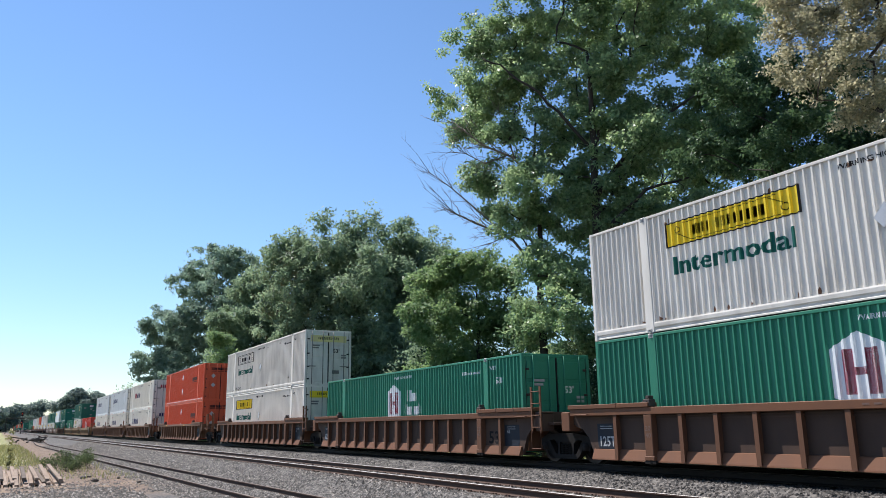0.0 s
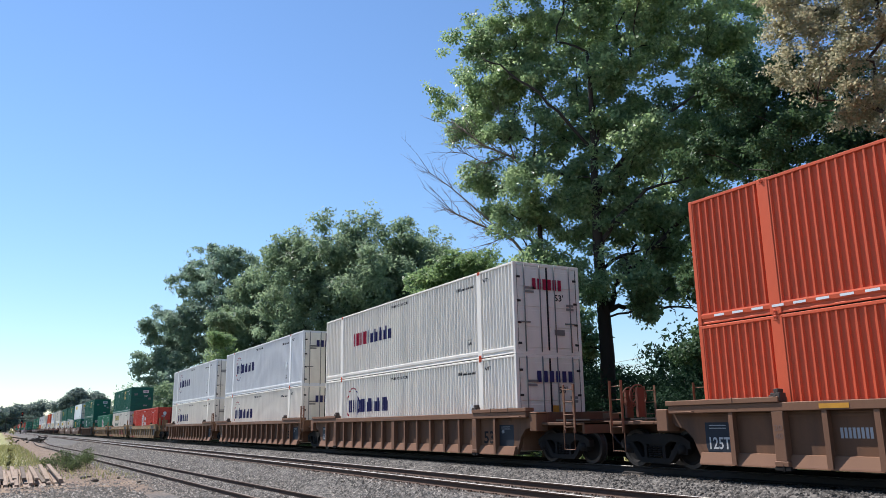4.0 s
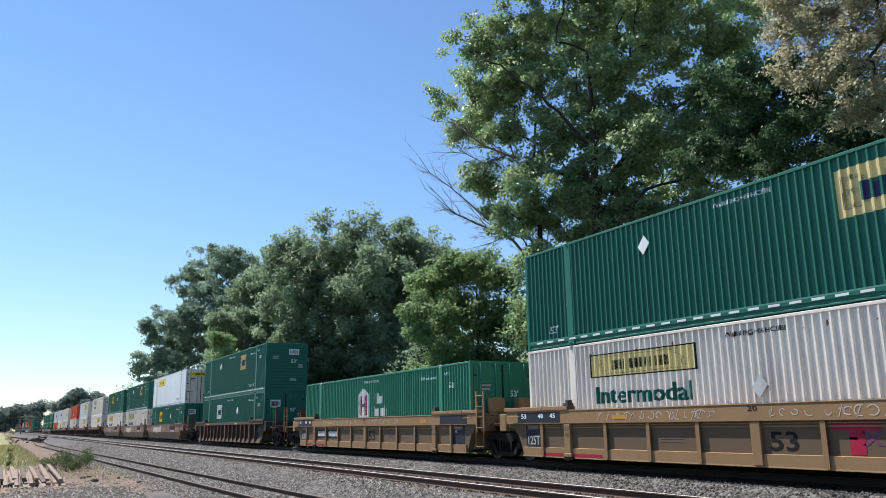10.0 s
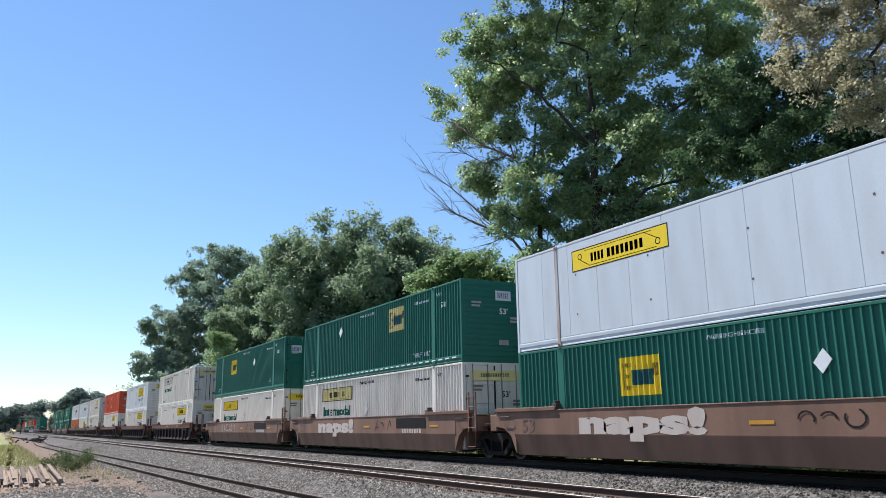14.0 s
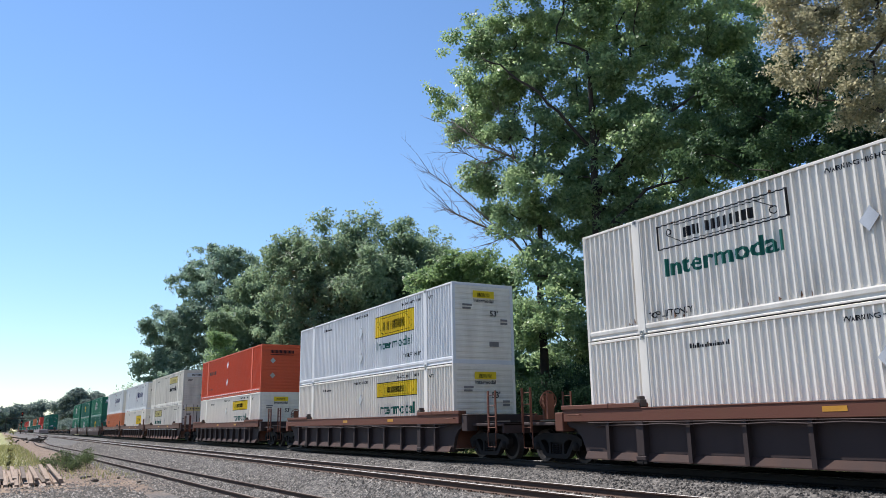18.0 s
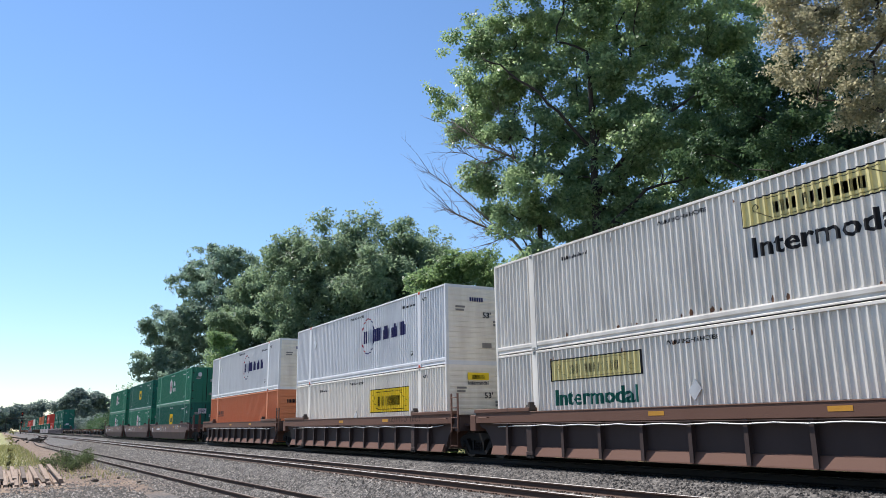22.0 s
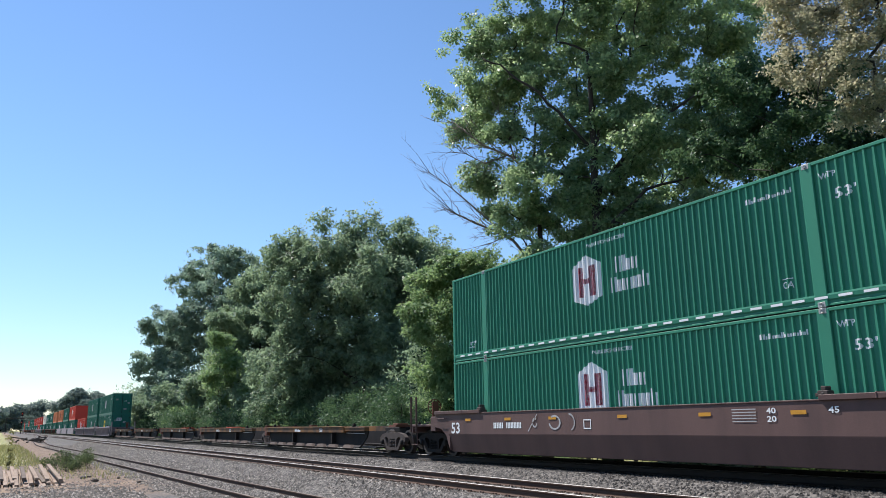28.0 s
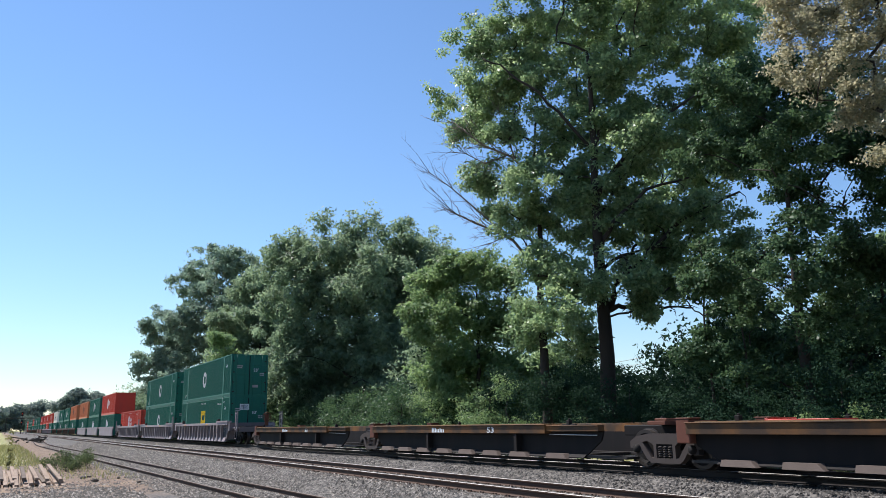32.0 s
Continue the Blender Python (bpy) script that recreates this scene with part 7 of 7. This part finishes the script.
def unseen_wood():
    """Unseen trees added right of the view, to hold back sky light there."""
    rnd = random.Random(90)
    for i in range(7):
        lobes = [(rnd.uniform(-3.2, 3.2), rnd.uniform(2.0, 13.0), rnd.uniform(1.6, 2.6)) for _ in range(16)]
        tree("unseen tree added behind the line to block sky light", (-2.0 + 7.5 * i, rnd.uniform(20.0, 23.0)), 11.0, 0.25, lobes, 620, 10, 0.40, 0.4, LEAF_DARK, seed=700 + i, lump=0.8, twigs=1)


unseen_wood()


# ---- far woods ----
def far_woods():
    rng = np.random.default_rng(12)
    rnd = random.Random(12)
    lobes = []
    for i in range(150):
        y = rnd.uniform(-110, 170)
        hill = 30 + 8 * math.sin(y * 0.045) + 5 * math.sin(y * 0.13)
        lobes.append((-1150 - rnd.uniform(0, 90), y, rnd.uniform(2, hill), rnd.uniform(6, 10)))
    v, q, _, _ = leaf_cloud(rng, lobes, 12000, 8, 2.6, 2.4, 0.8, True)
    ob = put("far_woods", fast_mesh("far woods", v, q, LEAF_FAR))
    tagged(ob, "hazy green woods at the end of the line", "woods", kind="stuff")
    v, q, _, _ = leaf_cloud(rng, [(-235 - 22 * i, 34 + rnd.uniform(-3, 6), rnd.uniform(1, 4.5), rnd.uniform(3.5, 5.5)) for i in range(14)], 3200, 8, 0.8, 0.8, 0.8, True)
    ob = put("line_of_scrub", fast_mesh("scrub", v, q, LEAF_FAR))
    tagged(ob, "low scrub along the far side of the line", "scrub", kind="stuff")


far_woods()


# ---- foreground: stones, old ties, weeds ----
def stones(name, label, count, x0, x1, y0, y1, lo, hi, material, seed, keep=None):
    rng = np.random.default_rng(seed)
    u = rng.random(count)
    x = x1 - (x1 - x0) * u ** 1.9
    y = rng.uniform(y0, y1, count)
    if keep is not None:
        ok = keep(x, y)
        x, y = x[ok], y[ok]
    n = len(x)
    ys, zs = [p[0] for p in PROFILE], [p[1] for p in PROFILE]
    z = np.interp(y, ys, zs)
    s = rng.uniform(lo, hi, n) * (1 + (-x) / 160)
    shape = np.array([(1, 0, -0.4), (0, 1, -0.4), (-1, 0, -0.4), (0, -1, -0.4), (0, 0, 1)], float)
    jitter = shape[None] * rng.uniform(0.55, 1.15, (n, 5, 1)) + rng.normal(size=(n, 5, 3)) * 0.18
    a = rng.uniform(0, 6.28, n)
    c, t = np.cos(a)[:, None], np.sin(a)[:, None]
    vx = jitter[:, :, 0] * c - jitter[:, :, 1] * t
    vy = jitter[:, :, 0] * t + jitter[:, :, 1] * c
    v = np.stack([vx, vy, jitter[:, :, 2] * 0.7], 2) * (s[:, None, None] * 0.5) + np.stack([x, y, z + s * 0.16], 1)[:, None, :]
    tri = np.array([(0, 1, 4), (1, 2, 4), (2, 3, 4), (3, 0, 4)])
    q = (tri[None] + (np.arange(n) * 5)[:, None, None]).reshape(-1, 3)
    ob = put(name, fast_mesh(name, v.reshape(-1, 3), q, material))
    tagged(ob, label, "gravel", kind="stuff")


def clear_of_rails(x, y):
    ok = np.ones(len(x), bool)
    side = 7.52 + 0.02 * x
    for r in (MID_Y - 0.7525, MID_Y + 0.7525, LINE_Y - 0.7525, LINE_Y + 0.7525, side - 0.7525, side + 0.7525):
        ok &= np.abs(y - r) > 0.07
    return ok


stones("ballast", "grey crushed stone ballast between the tracks", 95000, -115, -5, 4.9, 12.75, 0.036, 0.092, STONE, 3, clear_of_rails)
# the shadow band beneath the cars is coloured into these stones, with oil
OIL_SHADE = stone_mat("stone with oil and train shade in its colour", 0.34)
stones("oily_ballast", "stone ballast under the rails, darkened for oil and train shade", 34000, -115, -5, 12.7, 16.2, 0.035, 0.085, OIL_SHADE, 9, clear_of_rails)
stones("rubble", "blue grey broken stone on the near ground", 9000, -34, -24, -4.0, 4.2, 0.05, 0.13, STONE, 4, lambda x, y: (x > -31 + 1.1 * np.sin(y * 1.7)) | (np.sin(x * 3.1 + y * 2.3) > 0.9))
stones("loose_stones", "loose stones scattered over bare dirt", 2600, -60, -28, 0.5, 5.5, 0.03, 0.09, STONE, 6)


def tie_heap():
    rnd = random.Random(19)
    me = boxes("old tie", [(-1.3, 1.3, -0.07, 0.07, -0.05, 0.05)], OLDWOOD, 0.015)
    me2 = boxes("old tie", [(-1.3, 1.3, -0.07, 0.07, -0.05, 0.05)], TIE, 0.015)
    for layer, count in ((0, 15), (1, 13), (2, 7)):
        for i in range(count):
            y = -0.35 + (i + 0.5) * 2.6 / count + rnd.uniform(-0.05, 0.05)
            ob = put("railway_tie", me if rnd.random() < 0.92 else me2, None, pose(-34.6 - 0.3 * layer + rnd.uniform(-0.4, 0.4), y, -0.80 + 0.14 * layer, rnd.uniform(-8, 8), rnd.uniform(7, 11), 2.2 * (y + 0.35) + rnd.uniform(-3, 3)))
            tagged(ob, "sun bleached reddish wooden railway tie in a heap", "railway tie", "heap of old ties")
    for i in range(14):
        ob = put("railway_tie", shared("dark tie", lambda: boxes("dark tie", [(-1.3, 1.3, -0.115, 0.115, -0.09, 0.09)], DARKWOOD, 0.015)), None,
                 pose(-152 + rnd.uniform(-3, 3), 4.6 + rnd.uniform(-2.2, 1.8), -0.85 + 0.17 * (i // 3), rnd.uniform(-12, 12), rnd.uniform(-10, 10), rnd.uniform(0, 180)))
        tagged(ob, "dark creosoted railway tie in a distant heap", "railway tie", "far heap of ties")
    for x, y, s in ((-35.2, 3.55, 0.14), (-37.5, 3.3, 0.17), (-38.2, 3.6, 0.12), (-36.5, 4.6, 0.10), (-33.0, 4.9, 0.10)):
        v, f = [], []
        box_data((-s, s, -s * 0.7, s * 0.7, -s * 0.3, s * 0.4), v, f, s * 0.3)
        v = [(a + 0.2 * s * noise.noise((a * 9, b * 9, c * 9 + x)), b, c) for a, b, c in v]
        ob = put("rock", mesh_of("rock", v, f, DARKWOOD), None, pose(x, y, -0.92, rnd.uniform(-10, 10), rnd.uniform(-10, 10), rnd.uniform(0, 180)))
        tagged(ob, "dark lump of broken stone lying on dirt", "rock")


tie_heap()


def blades(name, label, count, x0, x1, y0, y1, tall, wide, material, seed, kind="stuff"):
    rng = np.random.default_rng(seed)
    x, y = rng.uniform(x0, x1, count), rng.uniform(y0, y1, count)
    z = np.full(count, -0.97)
    h = tall * rng.uniform(0.5, 1.2, count)
    a = rng.uniform(0, 6.28, count)
    dx, dy = np.cos(a) * wide, np.sin(a) * wide
    lx, ly = rng.normal(size=count) * 0.3 * h, rng.normal(size=count) * 0.3 * h
    v = np.stack([np.stack([x - dx, y - dy, z], 1), np.stack([x + dx, y + dy, z], 1), np.stack([x + dx * 0.6 + lx * 0.5, y + dy * 0.6 + ly * 0.5, z + h * 0.6], 1), np.stack([x + lx, y + ly, z + h], 1)], 1).reshape(-1, 3)
    ob = put(name, fast_mesh(name, v, np.arange(count * 4, dtype=np.int32).reshape(-1, 4), material))
    return tagged(ob, label, "grass", kind=kind)


blades("grass", "dry yellow green grass beside the tracks", 9000, -125, -52, -14, 2.6, 0.36, 0.035, GRASS, 21)
blades("grass_fringe", "sparse dry grass on bare dirt", 2500, -60, -36, -4, 5.4, 0.22, 0.015, GRASS, 22)


def weeds():
    rnd = random.Random(41)
    for i in range(14):
        x, y = -46.5 + rnd.uniform(-3.0, 3.0), 2.5 + 2.0 * i / 13 + rnd.uniform(-0.2, 0.2)
        h = rnd.choice((0.35, 0.5, 0.8, 1.0)) * rnd.uniform(0.8, 1.1)
        lobes = [(rnd.uniform(-0.2, 0.2), -0.95 + h * rnd.uniform(0.3, 0.95), h * rnd.uniform(0.18, 0.32)) for _ in range(6)]
        t = tree("leafy green weed on bare dirt", (x, y), -0.95 + h, 0.02, lobes, 45, 8, 0.075, 0.10, WEED, seed=500 + i, name="weed", twigs=1, lump=0.10)
        t["category"] = "weed"


weeds()
stalk = tree("tall pale green weed stalk standing in dry grass", (-45.6, 0.55), 1.1, 0.022, [(0.03, 1.05, 0.10), (-0.05, 0.75, 0.12), (0.06, 0.45, 0.12), (-0.05, 0.15, 0.14), (0.05, -0.2, 0.16), (0.0, -0.5, 0.18)], 60, 8, 0.10, 0.07, GRASS, bark=GRASS, seed=530, name="weed", twigs=1, lump=0.08)
stalk["category"] = "weed"


# ---- signal bridge, switch stand and wires in the distance ----
def signal_bridge():
    root = tagged(new("signal_bridge"), "steel signal bridge with two red lights", "railway signal")
    root.matrix_basis = pose(-400, 8.2, -0.3)
    put("mast", boxes("mast", [(-0.15, 0.15, -0.15, 0.15, 0, 9.8)], DARKSTEEL, 0.03), root)
    put("beam", boxes("beam", [(-0.2, 0.2, -6.0, 7.5, 6.6, 7.0)], DARKSTEEL, 0.03), root)
    put("mast", boxes("mast", [(-0.15, 0.15, -6.2, -5.9, 0, 7.0)], DARKSTEEL, 0.03), root)
    for z in (8.7, 5.0):
        h = put("signal_head", boxes("signal head", [(0.16, 0.5, -0.45, 0.45, z - 1.0, z + 1.0)], BLACK, 0.05), root)
        put("lens", tube("lens", [(0.5, 0, z), (0.62, 0, z)], 0.15, SIGNAL_RED, 12), h, None, "glowing red lens")


signal_bridge()


def switch_stand():
    root = tagged(new("switch_stand"), "low rusty switch stand beside the siding", "switch stand")
    root.matrix_basis = pose(-158, 6.2, -0.85)
    put("stand", boxes("stand", [(-0.25, 0.25, -0.5, 0.5, 0, 0.15), (-0.12, 0.12, -0.12, 0.12, 0.15, 1.0)], RAIL, 0.02), root)
    put("lever", tube("lever", [(0, 0.1, 0.9), (0, 1.4, 0.35)], 0.05, RAIL, 6), root)


switch_stand()


def wires():
    for za, slope, x_ref, xs in ((6.02, 0.053, -49.6, (-66, -8)), (5.55, 0.0446, -49.6, (-66, -8)), (10.26, 0.097, -27.7, (-40, -4))):
        root = tagged(new("utility_line"), "thin overhead wire strung between wooden poles", "overhead wire")
        pts = [(x, 45.0, za + slope * (x - x_ref)) for x in (xs[0], (xs[0] + xs[1]) / 2, xs[1])]
        put("wire", tube("wire", pts, 0.022, STEEL, 5), root)
        for p in (pts[0], pts[-1]):
            put("pole", tube("pole", [(p[0], 45.0, 0.0), (p[0], 45.0, p[2] + 0.3)], [0.14, 0.11], BARK, 8), root)


wires()


def motions():
    """The train runs by, slowing very slightly; wheels roll while they pass."""
    def run(t):
        return 16.525 * t - 0.2196 * (t / 10) ** 2
    for thing, x, z in MOVERS:
        walk(thing, [(t, pose(x + run(t), LINE_Y, z)) for t in (0, 4, 8, 12, 16, 20, 24, 28, 32)])
    place = {thing: x for thing, x, z in MOVERS}
    for thing, wheel, at in WHEELS:
        near = [k for k in range(0, 961) if -62 < place[thing] + at + run(k / FPS) < -6]
        if not near:
            continue
        turn = math.degrees(1 / WHEEL_R)
        rows = [(k / FPS, pose(at, 0, WHEEL_R, 0, run(k / FPS) * turn % 360, 0)) for k in near]
        if near[0] > 0:
            rows.insert(0, (0.0, rows[0][1]))
        if near[-1] < 960:
            rows.append((32.0, rows[-1][1]))
        walk(wheel, rows)


motions()
